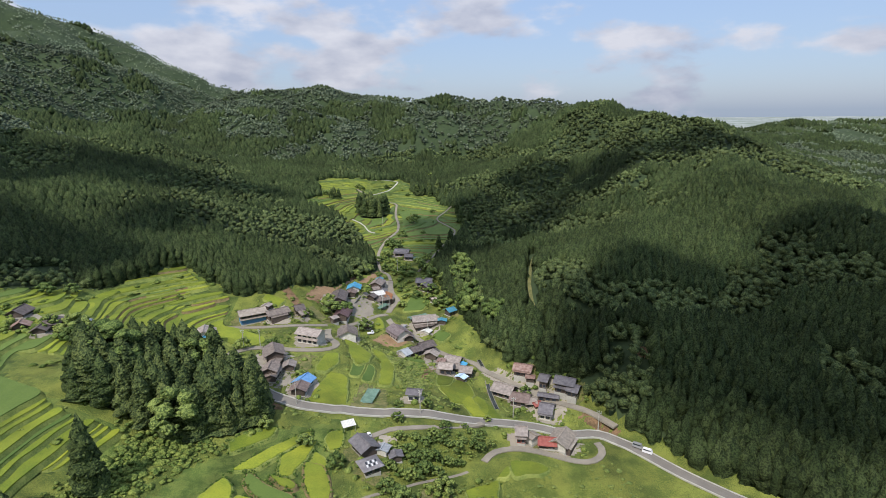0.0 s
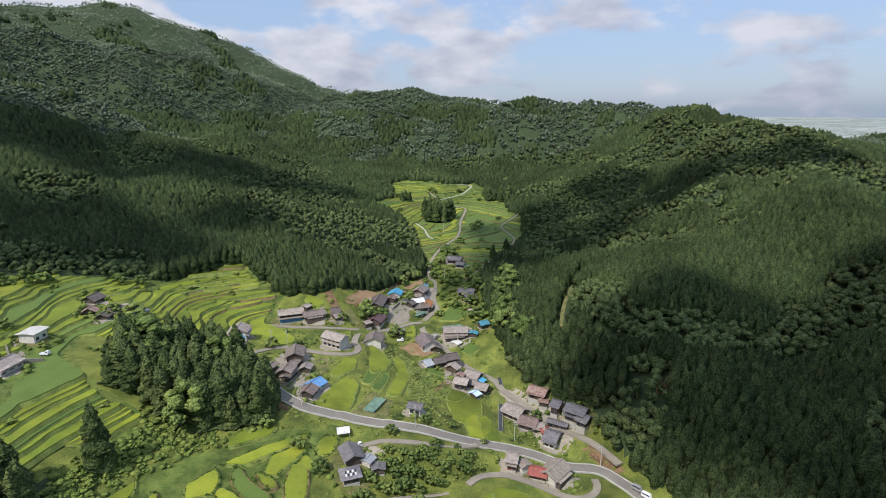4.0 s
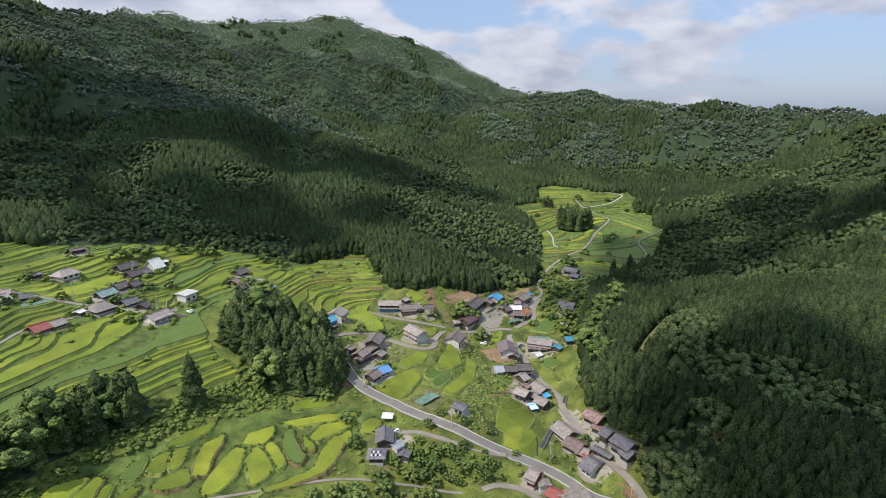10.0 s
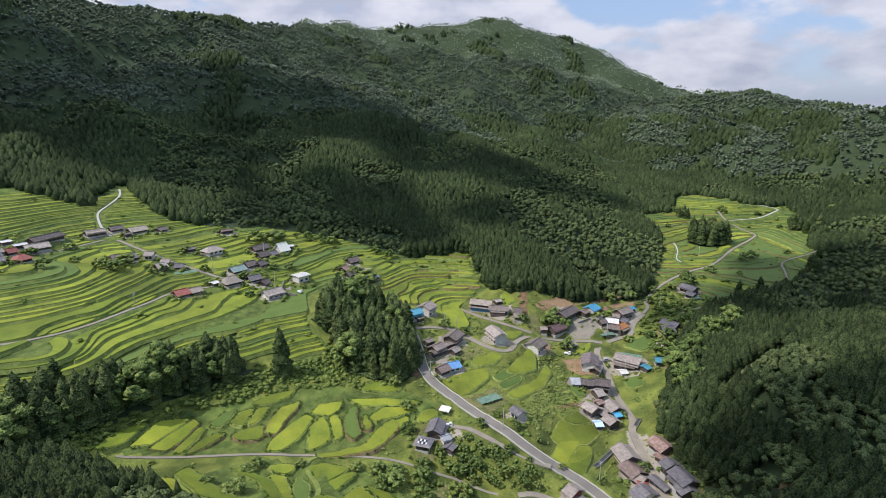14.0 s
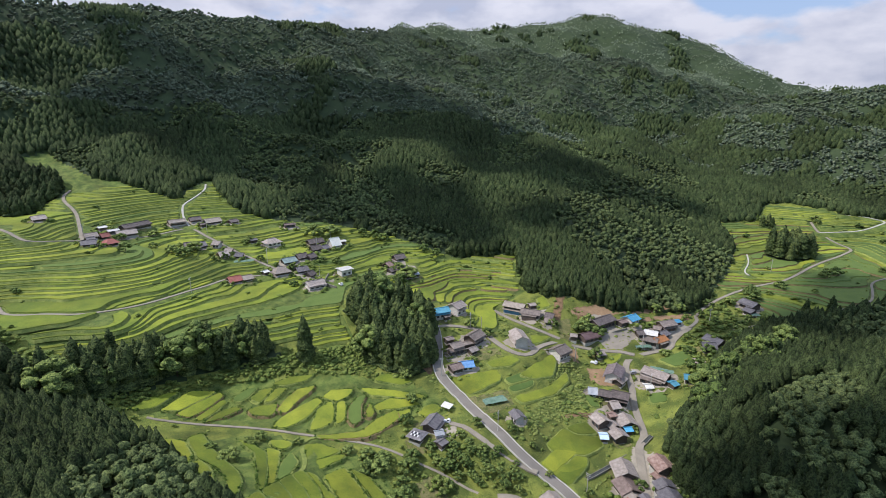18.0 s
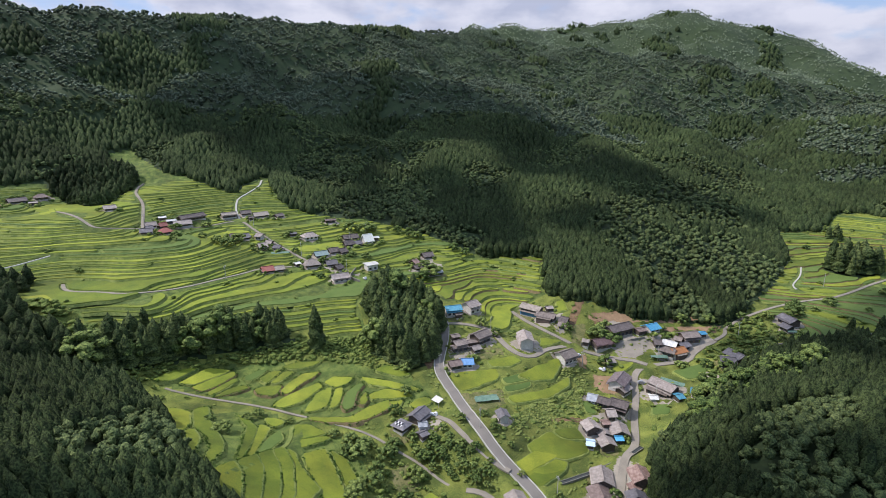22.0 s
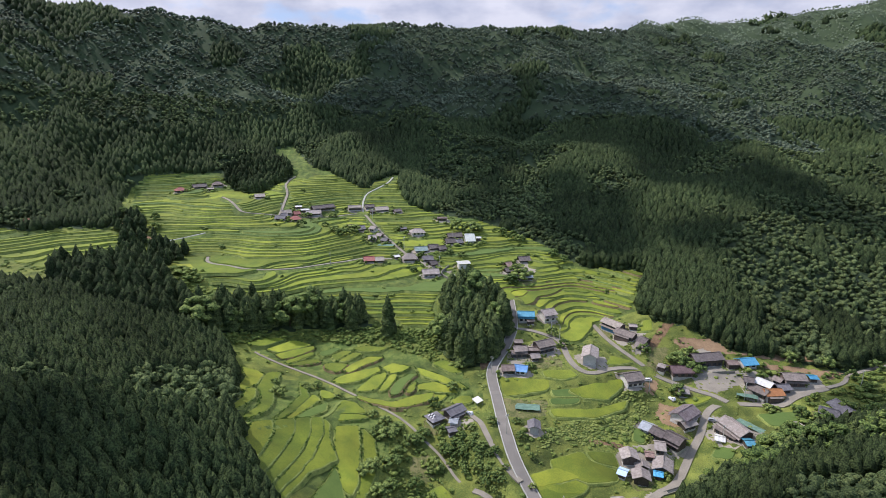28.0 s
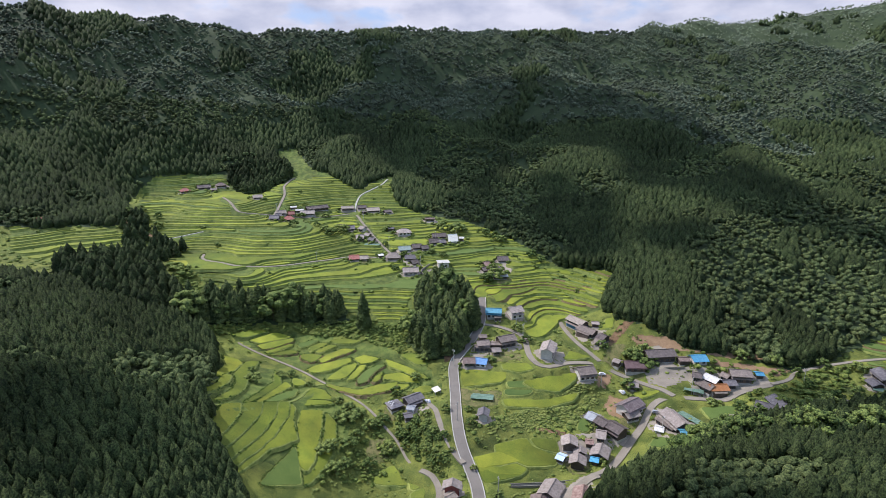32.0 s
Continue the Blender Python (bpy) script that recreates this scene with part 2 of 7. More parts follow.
def mesh_object(name, verts, faces, material=None, smooth=False):
    me = bpy.data.meshes.new(name)
    me.from_pydata(verts, [], faces)
    if smooth:
        me.polygons.foreach_set("use_smooth", [True] * len(me.polygons))
    ob = new(name, me)
    if material:
        me.materials.append(material)
    return ob


def grid_faces(nx, ny):
    i, j = np.meshgrid(np.arange(nx - 1), np.arange(ny - 1), indexing="ij")
    a = (i * ny + j).ravel()
    return np.stack([a, a + ny, a + ny + 1, a + 1], 1)


def axis_steps(lo, a, b, hi, fine, coarse):
    """Steps that are fine between a and b and widen outwards."""
    mid = list(np.arange(a, b + 0.1, fine))
    out, s = [mid[-1]], fine
    while out[-1] < hi:
        s = min(s * 1.07, coarse)
        out.append(out[-1] + s)
    left, s = [mid[0]], fine
    while left[-1] > lo:
        s = min(s * 1.07, coarse)
        left.append(left[-1] - s)
    return np.array(left[:0:-1] + mid + out[1:])




# ---- materials ----
def nodes_of(name):
    m = bpy.data.materials.new(name)
    m.use_nodes = True
    n, l = m.node_tree.nodes, m.node_tree.links
    return m, n, l, n["Principled BSDF"]


def surface(name, dark, light, roughness=0.85, scale=2.0, fine=12.0, island=0.0, per_object=0.0, bump=0.3, bump_size=0.1, metal=0.0, specular=0.3, contrast=0.18, fine_share=0.5, coords="Object", stand=0.0):
    """A base colour that wanders between two tones at two scales, with fine relief; island and per_object vary it piece by piece."""
    m, n, l, b = nodes_of(name)
    tc = n.new("ShaderNodeTexCoord")
    if coords == "World":
        geo_ = n.new("ShaderNodeNewGeometry")
        vec = geo_.outputs["Position"]
    else:
        vec = tc.outputs["Object"]
    big, small = n.new("ShaderNodeTexNoise"), n.new("ShaderNodeTexNoise")
    big.inputs["Scale"].default_value, small.inputs["Scale"].default_value = 1.0 / scale, fine / scale
    big.inputs["Detail"].default_value, small.inputs["Detail"].default_value = 3, 4
    l.new(vec, big.inputs["Vector"])
    l.new(vec, small.inputs["Vector"])
    mix = n.new("ShaderNodeMath")
    mix.operation = "MULTIPLY_ADD"
    mix.inputs[1].default_value = 1.0 - fine_share
    l.new(big.outputs["Fac"], mix.inputs[0])
    half = n.new("ShaderNodeMath")
    half.operation = "MULTIPLY"
    half.inputs[1].default_value = fine_share
    l.new(small.outputs["Fac"], half.inputs[0])
    l.new(half.outputs[0], mix.inputs[2])
    fac = mix.outputs[0]
    ramp = n.new("ShaderNodeValToRGB")
    ramp.color_ramp.elements[0].position, ramp.color_ramp.elements[1].position = 0.5 - contrast, 0.5 + contrast
    ramp.color_ramp.elements[0].color, ramp.color_ramp.elements[1].color = (*dark, 1), (*light, 1)
    l.new(fac, ramp.inputs["Fac"])
    colour = ramp.outputs["Color"]
    for amount, kind in ((island, "island"), (per_object, "object")):
        if amount:
            src_ = n.new("ShaderNodeNewGeometry").outputs["Random Per Island"] if kind == "island" else n.new("ShaderNodeObjectInfo").outputs["Random"]
            mr = n.new("ShaderNodeMapRange")
            mr.inputs["To Min"].default_value, mr.inputs["To Max"].default_value = 1 - amount, 1 + amount
            l.new(src_, mr.inputs["Value"])
            hsv = n.new("ShaderNodeHueSaturation")
            l.new(mr.outputs[0], hsv.inputs["Value"])
            hue = n.new("ShaderNodeMapRange")
            hue.inputs["To Min"].default_value, hue.inputs["To Max"].default_value = 0.5 + 0.05 * amount, 0.5 - 0.05 * amount
            l.new(src_, hue.inputs["Value"])
            l.new(hue.outputs[0], hsv.inputs["Hue"])
            l.new(colour, hsv.inputs["Color"])
            colour = hsv.outputs["Color"]
    if stand:
        wide, sm, sh = n.new("ShaderNodeTexNoise"), n.new("ShaderNodeMapRange"), n.new("ShaderNodeHueSaturation")
        wide.inputs["Scale"].default_value, wide.inputs["Detail"].default_value, wide.inputs["Roughness"].default_value = 1.0 / stand, 5, 0.62
        sm.inputs["From Min"].default_value, sm.inputs["From Max"].default_value, sm.inputs["To Min"].default_value, sm.inputs["To Max"].default_value = 0.32, 0.68, 0.62, 1.42
        l.new(vec, wide.inputs["Vector"])
        l.new(wide.outputs["Fac"], sm.inputs["Value"])
        l.new(sm.outputs[0], sh.inputs["Value"])
        l.new(colour, sh.inputs["Color"])
        colour = sh.outputs["Color"]
    l.new(colour, b.inputs["Base Color"])
    b.inputs["Roughness"].default_value = roughness
    b.inputs["Metallic"].default_value = metal
    b.inputs["Specular IOR Level"].default_value = specular
    if bump:
        bp = n.new("ShaderNodeBump")
        bp.inputs["Strength"].default_value, bp.inputs["Distance"].default_value = bump, bump_size
        l.new(small.outputs["Fac"], bp.inputs["Height"])
        l.new(bp.outputs["Normal"], b.inputs["Normal"])
    return m


def roofing(name, dark, light, course=0.3, roughness=0.55, metal=0.0, ribs=True, specular=0.4):
    """Tiles or ribbed sheet: courses across the slope, weathered patches."""
    m, n, l, b = nodes_of(name)
    tc = n.new("ShaderNodeTexCoord")
    wv = n.new("ShaderNodeTexWave")
    wv.bands_direction = "X" if ribs else "Y"
    wv.inputs["Scale"].default_value, wv.inputs["Distortion"].default_value = 0.314 / course, 0.2
    big = n.new("ShaderNodeTexNoise")
    big.inputs["Scale"].default_value, big.inputs["Detail"].default_value = 0.9, 6
    l.new(tc.outputs["Object"], wv.inputs["Vector"])
    l.new(tc.outputs["Object"], big.inputs["Vector"])
    ramp = n.new("ShaderNodeValToRGB")
    ramp.color_ramp.elements[0].position, ramp.color_ramp.elements[1].position = 0.3, 0.7
    ramp.color_ramp.elements[0].color, ramp.color_ramp.elements[1].color = (*dark, 1), (*light, 1)
    l.new(big.outputs["Fac"], ramp.inputs["Fac"])
    oi, mr, hsv = n.new("ShaderNodeObjectInfo"), n.new("ShaderNodeMapRange"), n.new("ShaderNodeHueSaturation")
    mr.inputs["To Min"].default_value, mr.inputs["To Max"].default_value = 0.8, 1.2
    l.new(oi.outputs["Random"], mr.inputs["Value"])
    l.new(mr.outputs[0], hsv.inputs["Value"])
    l.new(ramp.outputs["Color"], hsv.inputs["Color"])
    l.new(hsv.outputs["Color"], b.inputs["Base Color"])
    bp = n.new("ShaderNodeBump")
    bp.inputs["Strength"].default_value, bp.inputs["Distance"].default_value = 0.85, 0.1
    l.new(wv.outputs["Color"], bp.inputs["Height"])
    l.new(bp.outputs["Normal"], b.inputs["Normal"])
    b.inputs["Roughness"].default_value, b.inputs["Metallic"].default_value = roughness, metal
    b.inputs["Specular IOR Level"].default_value = specular
    return m


M_GROUND = surface("rough_grass", (0.083, 0.117, 0.021), (0.222, 0.248, 0.046), scale=7.0, fine=26.0, bump=0.9, bump_size=0.6, coords="World", contrast=0.075, stand=34.0)
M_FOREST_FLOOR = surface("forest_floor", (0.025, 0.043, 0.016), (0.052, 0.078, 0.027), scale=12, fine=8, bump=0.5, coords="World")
M_FIELD = surface("weedy_field", (0.065, 0.104, 0.019), (0.146, 0.186, 0.038), scale=4.0, fine=14.0, bump=0.9, bump_size=0.4, coords="World", contrast=0.06, stand=14.0)
# plain of fields and towns, its colour paled towards grey for distance haze
M_PLAIN_HAZED = surface("hazed_plain", (0.17, 0.21, 0.16), (0.36, 0.38, 0.36), scale=120.0, fine=6.0, bump=0.0, coords="World", contrast=0.12)
M_RICE = surface("ripening_rice", (0.115, 0.159, 0.014), (0.204, 0.236, 0.020), roughness=0.75, scale=9.0, fine=22.0, island=0.14, per_object=0.16, bump=0.5, bump_size=0.15, coords="World", contrast=0.11, stand=40.0)
M_RICE_DARK = surface("green_crop", (0.074, 0.125, 0.022), (0.121, 0.179, 0.035), roughness=0.8, scale=6.0, fine=14.0, island=0.12, per_object=0.12, bump=0.5, bump_size=0.2, coords="World")
M_BANK = surface("grassy_bank", (0.111, 0.157, 0.033), (0.243, 0.278, 0.066), scale=3.0, fine=7.0, island=0.15, per_object=0.12, bump=0.8, bump_size=0.3, coords="World", contrast=0.1)
M_BANK_DRY = surface("dry_bank", (0.110, 0.095, 0.035), (0.236, 0.180, 0.080), scale=3.0, fine=7.0, per_object=0.2, bump=0.8, bump_size=0.3, coords="World", contrast=0.1)
M_SHRUB = surface("shrub_leaves", (0.081, 0.129, 0.025), (0.211, 0.263, 0.057), roughness=0.8, scale=2.4, fine=5.0, island=0.25, bump=1.0, bump_size=0.6, coords="World", specular=0.2, contrast=0.08, fine_share=0.65)
M_CEDAR = surface("cedar_needles", (0.021, 0.033, 0.013), (0.066, 0.093, 0.032), roughness=0.75, scale=2.4, fine=4.0, island=0.22, bump=1.0, bump_size=1.0, coords="World", specular=0.08, contrast=0.075, fine_share=0.65, stand=85.0)
M_LEAF = surface("broad_leaves", (0.046, 0.068, 0.026), (0.130, 0.167, 0.058), roughness=0.75, scale=2.4, fine=4.0, island=0.22, bump=1.0, bump_size=1.0, coords="World", specular=0.1, contrast=0.075, fine_share=0.65, stand=70.0)
# leaf colour for the far woods, lightened and blued to put distance haze in
M_LEAF_HAZED = surface("hazed_leaves", (0.054, 0.081, 0.053), (0.171, 0.204, 0.119), roughness=0.75, scale=2.4, fine=4.0, island=0.22, bump=1.0, bump_size=1.0, coords="World", specular=0.12, contrast=0.075, fine_share=0.65, stand=80.0)
M_TREE_CEDAR = surface("cedar_foliage", (0.034, 0.055, 0.021), (0.123, 0.161, 0.050), roughness=0.75, scale=2.4, fine=4.0, per_object=0.3, bump=1.0, bump_size=1.0, coords="World", specular=0.1, contrast=0.075, fine_share=0.65)
M_TREE_LEAF = surface("leafy_crown", (0.063, 0.102, 0.029), (0.222, 0.287, 0.074), roughness=0.75, scale=2.4, fine=4.0, per_object=0.3, bump=1.0, bump_size=1.0, coords="World", specular=0.1, contrast=0.075, fine_share=0.65)
M_WEEDS = surface("rank_weeds", (0.045, 0.089, 0.016), (0.120, 0.189, 0.036), roughness=0.8, scale=2.4, fine=5.0, island=0.35, bump=1.0, bump_size=0.5, coords="World", specular=0.1, contrast=0.08, fine_share=0.65)
M_WATER = surface("stream_water", (0.018, 0.022, 0.018), (0.045, 0.05, 0.04), roughness=0.15, scale=2, fine=8, bump=0.3, specular=0.5)
M_BARK = surface("bark", (0.07, 0.05, 0.035), (0.16, 0.12, 0.09), scale=0.8, fine=8)
M_ASPHALT = surface("asphalt", (0.163, 0.148, 0.123), (0.248, 0.226, 0.188), roughness=0.9, scale=6, fine=30, bump=0.1, coords="World")
M_LANE = surface("concrete_lane", (0.197, 0.175, 0.135), (0.328, 0.291, 0.224), roughness=0.9, scale=5, fine=20, bump=0.1, coords="World")
M_DIRT = surface("bare_earth", (0.198, 0.123, 0.065), (0.356, 0.241, 0.134), roughness=0.95, scale=4, fine=10, bump=0.8, bump_size=0.2, coords="World")
M_DRY = surface("dry_grass", (0.083, 0.103, 0.027), (0.220, 0.200, 0.077), roughness=0.95, scale=4, fine=8, bump=0.8, bump_size=0.3, coords="World", contrast=0.1)
M_RED_EARTH = surface("red_earth", (0.11, 0.075, 0.035), (0.26, 0.16, 0.085), roughness=0.95, scale=3, fine=8, bump=0.9, bump_size=0.4, coords="World", contrast=0.1)
M_GRAVEL = surface("gravel_yard", (0.238, 0.213, 0.166), (0.404, 0.359, 0.275), roughness=0.95, scale=3, fine=20, bump=0.3, coords="World")
M_CONCRETE = surface("concrete", (0.345, 0.333, 0.284), (0.529, 0.517, 0.441), roughness=0.9, scale=3, fine=12, bump=0.2)
M_STONE = surface("stone_wall", (0.137, 0.131, 0.104), (0.284, 0.268, 0.211), roughness=0.9, scale=1.0, fine=3, bump=0.9, bump_size=0.15, coords="World")
M_WHITE_LINE = surface("white_paint", (0.62, 0.62, 0.60), (0.78, 0.78, 0.76), roughness=0.7, scale=2, fine=10, bump=0.0)
M_GLASS = surface("window_pane", (0.02, 0.025, 0.03), (0.05, 0.06, 0.07), roughness=0.12, scale=1, fine=3, bump=0, specular=0.6)
M_FRAME = surface("window_frame", (0.25, 0.23, 0.21), (0.4, 0.38, 0.35), roughness=0.6, scale=1, fine=5, bump=0)
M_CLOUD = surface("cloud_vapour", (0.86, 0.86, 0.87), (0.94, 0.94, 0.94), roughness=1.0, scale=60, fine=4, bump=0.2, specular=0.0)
M_NET = surface("green_net", (0.09, 0.16, 0.11), (0.17, 0.27, 0.2), roughness=0.7, scale=1.5, fine=8, bump=0.4, contrast=0.1)
M_METAL = surface("galvanised_steel", (0.35, 0.36, 0.37), (0.55, 0.56, 0.57), roughness=0.45, scale=1, fine=6, bump=0, metal=0.6)
ROOFS = {
    "grey": roofing("grey_tiles", (0.154, 0.125, 0.104), (0.292, 0.241, 0.199)),
    "dark": roofing("dark_tiles", (0.072, 0.059, 0.054), (0.161, 0.132, 0.116)),
    "slate": roofing("slate_blue_tiles", (0.103, 0.097, 0.101), (0.199, 0.184, 0.185)),
    "pale": roofing("pale_tiles", (0.253, 0.215, 0.184), (0.439, 0.377, 0.323)),
    "tin": roofing("weathered_tin", (0.231, 0.194, 0.154), (0.410, 0.354, 0.284), 0.5),
    "white": roofing("white_sheet", (0.550, 0.539, 0.490), (0.748, 0.737, 0.668), 0.5),
    "brown": roofing("brown_tiles", (0.132, 0.094, 0.077), (0.242, 0.182, 0.154)),
    "maroon": roofing("maroon_tiles", (0.10, 0.055, 0.055), (0.18, 0.11, 0.105)),
    "maroonw": roofing("worn_maroon_tiles", (0.15, 0.11, 0.105), (0.30, 0.25, 0.24)),
    "rusty": roofing("rusty_sheet", (0.17, 0.095, 0.07), (0.32, 0.23, 0.19), 0.5),
    "redroof": roofing("red_sheet", (0.22, 0.06, 0.045), (0.34, 0.11, 0.085), 0.5),
    "orange": roofing("orange_tarpaulin", (0.33, 0.13, 0.04), (0.46, 0.20, 0.07), 0.8),
    "blue": roofing("teal_blue_sheet", (0.05, 0.21, 0.29), (0.10, 0.33, 0.43), 0.5),
    "azure": roofing("azure_sheet", (0.10, 0.25, 0.48), (0.17, 0.36, 0.62), 0.5),
    "azureb": roofing("bright_blue_sheet", (0.05, 0.28, 0.46), (0.12, 0.42, 0.62), 0.5),
    "bluepale": roofing("pale_blue_tarpaulin", (0.38, 0.52, 0.68), (0.55, 0.68, 0.8), 0.8),
    "steel": roofing("pale_steel_sheet", (0.28, 0.30, 0.31), (0.42, 0.445, 0.455), 0.5),
    "jade": roofing("faded_green_sheet", (0.14, 0.20, 0.18), (0.25, 0.33, 0.30), 0.5),
    "thatch": roofing("dusty_brown_tiles", (0.252, 0.211, 0.175), (0.378, 0.330, 0.276)),
    "solar": roofing("grey_solar_roof", (0.14, 0.13, 0.135), (0.25, 0.235, 0.235)),
    "temple": roofing("bright_copper_sheet", (0.70, 0.70, 0.58), (0.82, 0.82, 0.70), 0.5, roughness=0.4),
}
ROOF_WORDS = {"grey": "grey tiled", "dark": "dark tiled", "slate": "slate-blue tiled", "pale": "pale grey tiled", "tin": "weathered tin", "white": "white sheet-metal", "brown": "brown tiled", "maroon": "maroon tiled", "maroonw": "worn maroon tiled", "rusty": "rusty sheet-metal", "redroof": "red sheet-metal", "orange": "orange tarpaulin", "blue": "teal-blue sheet", "azure": "azure sheet", "azureb": "bright blue sheet", "bluepale": "pale blue tarpaulin", "steel": "pale steel sheet", "jade": "faded green sheet", "thatch": "dusty brown", "solar": "solar-panelled grey", "temple": "bright white-green copper"}
WALLS = {
    "white": surface("white_plaster", (0.44, 0.42, 0.36), (0.72, 0.69, 0.61), scale=2, fine=8, per_object=0.08, bump=0.1),
    "wood": surface("weathered_boards", (0.050, 0.040, 0.031), (0.140, 0.110, 0.085), scale=1.2, fine=10, per_object=0.25, bump=0.3),
    "red": surface("red_boards", (0.22, 0.06, 0.045), (0.34, 0.12, 0.09), scale=1.2, fine=8, bump=0.2),
    "blueboard": surface("blue_sheet_wall", (0.06, 0.18, 0.30), (0.12, 0.27, 0.42), scale=1.5, fine=8, bump=0.1),
}
WALL_WORDS = {"white": "white plaster walls", "wood": "weathered board walls", "red": "red board walls", "blueboard": "blue sheet lower walls"}


# ---- building blocks ----
def part(name, bm, mat, parent, label=""):
    me = bpy.data.meshes.new(name)
    bm.normal_update()
    bm.to_mesh(me)
    bm.free()
    if mat:
        me.materials.append(mat)
    ob = new(name, me)
    ob.parent = parent
    if label:
        ob["label"] = label
    return ob


def box(bm, x0, x1, y0, y1, z0, z1):
    v = [bm.verts.new(p) for p in ((x0, y0, z0), (x1, y0, z0), (x1, y1, z0), (x0, y1, z0), (x0, y0, z1), (x1, y0, z1), (x1, y1, z1), (x0, y1, z1))]
    for f in ((3, 2, 1, 0), (4, 5, 6, 7), (0, 1, 5, 4), (1, 2, 6, 5), (2, 3, 7, 6), (3, 0, 4, 7)):
        bm.faces.new([v[i] for i in f])
    return bm


def slab(bm, corners, thick):
    """A plate from a loop of corners, hanging down by its thickness."""
    top = [bm.verts.new(c) for c in corners]
    low = [bm.verts.new((c[0], c[1], c[2] - thick)) for c in corners]
    bm.faces.new(top)
    bm.faces.new(low[::-1])
    n = len(corners)
    for i in range(n):
        bm.faces.new((top[i], low[i], low[(i + 1) % n], top[(i + 1) % n]))
    return bm


def empty(name, m):
    ob = new(name)
    ob.empty_display_size = 0.5
    ob.matrix_world = m
    return ob


def fill_mesh(name, verts, tris, mat, smooth=False):
    """A large mesh from arrays of points and triangles."""
    me = bpy.data.meshes.new(name)
    me.vertices.add(len(verts))
    me.vertices.foreach_set("co", np.asarray(verts, np.float32).ravel())
    tris = np.asarray(tris, np.int32)
    k = tris.shape[1]
    me.loops.add(tris.size)
    me.loops.foreach_set("vertex_index", tris.ravel())
    me.polygons.add(len(tris))
    me.polygons.foreach_set("loop_start", np.arange(0, tris.size, k, dtype=np.int32))
    me.polygons.foreach_set("loop_total", np.full(len(tris), k, np.int32))
    if smooth:
        me.polygons.foreach_set("use_smooth", np.ones(len(tris), bool))
    me.update(calc_edges=True)
    me.materials.append(mat)
    return new(name, me)


def inside(x, y, loop):
    out = np.zeros(np.shape(x), bool)
    j = len(loop) - 1
    for i in range(len(loop)):
        (xi, yi), (xj, yj) = loop[i], loop[j]
        if yi != yj:
            out ^= ((yi > y) != (yj > y)) & (x < (xj - xi) * (y - yi) / (yj - yi) + xi)
        j = i
    return out


def near_line(x, y, line):
    d = np.full(np.shape(x), 1e9)
    for a, b in zip(line, line[1:]):
        d = np.minimum(d, _seg_dist(x, y, a, b)[0])
    return d


def h1(x, y):
    return float(land(np.array([float(x)]), np.array([float(y)]))[0])


# ---- the plan ----
FAR_EDGE = ((-42, 352), (-59, 395), (-67, 421), (-92, 470), (-138, 514), (-122, 544), (-136, 583), (-125, 600), (-91, 608), (-80, 604), (-61, 619), (-52, 641), (-32, 620), (-34, 601), (-31, 581), (-8, 569), (0, 532), (15, 518), (19, 447), (9, 416), (3, 391), (-5, 365), (-3, 333), (1, 309))
OPEN_LAND = ((-150, -175), (-185, -155), (-195, -122), (-206, -105), (-209, -83), (-217, -73), (-316, -115), (-324, -112), (-334, -104), (-356, -79), (-357, -40), (-347, -24), (-318, 8), (-363, 14), (-425, -8), (-438, 13), (-374, 38), (-360, 60), (-343, 74), (-316, 98), (-359, 123), (-360, 131), (-313, 130), (-286, 141), (-271, 161), (-259, 195), (-236, 216), (-201, 242), (-174, 257), (-159, 277), (-145, 295), (-125, 282), (-112, 273), (-90, 278), (-77, 295), (-67, 304), (-61, 316), (-57, 332), (-49, 347)) + FAR_EDGE + ((10, 285), (19, 262))
OPEN_EAST = ((-60, 260), (19, 262), (18, 257), (29, 232), (40, 222), (53, 209), (66, 190), (70, 184), (100, 150), (130, 122), (110, 100), (60, 110))
OPEN_SOUTH = ((-61, 261), (61, 110), (43, 102), (40, 98), (28, 87), (-1, 72), (-36, 63), (-73, 47), (-103, -8), (-106, -46), (-130, -120), (-150, -175), (-203, 100))
GROVE = ((-88.7, 156.8), (-102.3, 160.9), (-114.9, 157.9), (-126.5, 163), (-124, 177.9), (-110.1, 192.7), (-94.7, 194.4), (-78.8, 188.3), (-63.5, 177.2), (-59.2, 171.3), (-65.1, 162.6), (-74.1, 157.7))
TREE_BELT = ((-86, 24), (-92, 40), (-97, 50), (-101, 64), (-104, 86), (-101, 108), (-105, 116), (-113, 112), (-113, 92), (-112, 65), (-110, 40), (-98, 18))
SOUTH_GROVE = ((-82.1, -14.1), (-75, 12.3), (-84.6, 21), (-100.5, 21.9), (-115, 9.9), (-132.3, -13.3), (-153.7, -46.4), (-141.3, -70.5), (-115.9, -62.6))
SPUR_EDGE = ((23.2, 260.9), (14.6, 276), (9.9, 287.8), (7.3, 308.7), (6.2, 338.5), (7.9, 360.6), (14.9, 359.7), (16, 294.5), (27.4, 263.6))
HAMLET_WOOD = ((-356, -43), (-300, -4), (-306, 10), (-358, 24), (-395, 8), (-374, -28))
CLUMP = ((-72, 474), (-54, 480), (-50, 500), (-62, 524), (-80, 508))
STREAM = ((21.3, 198.5), (19.4, 214.7), (19.1, 230.5), (16.6, 241.2))
LUSH = ((-45.4, 235.4), (-49.8, 248.1), (-38.4, 252.9), (-17.2, 239.6), (-6.9, 211.5), (-10.7, 202.0), (-0.1, 191.5), (-13.4, 194.5), (-28.9, 227.3))
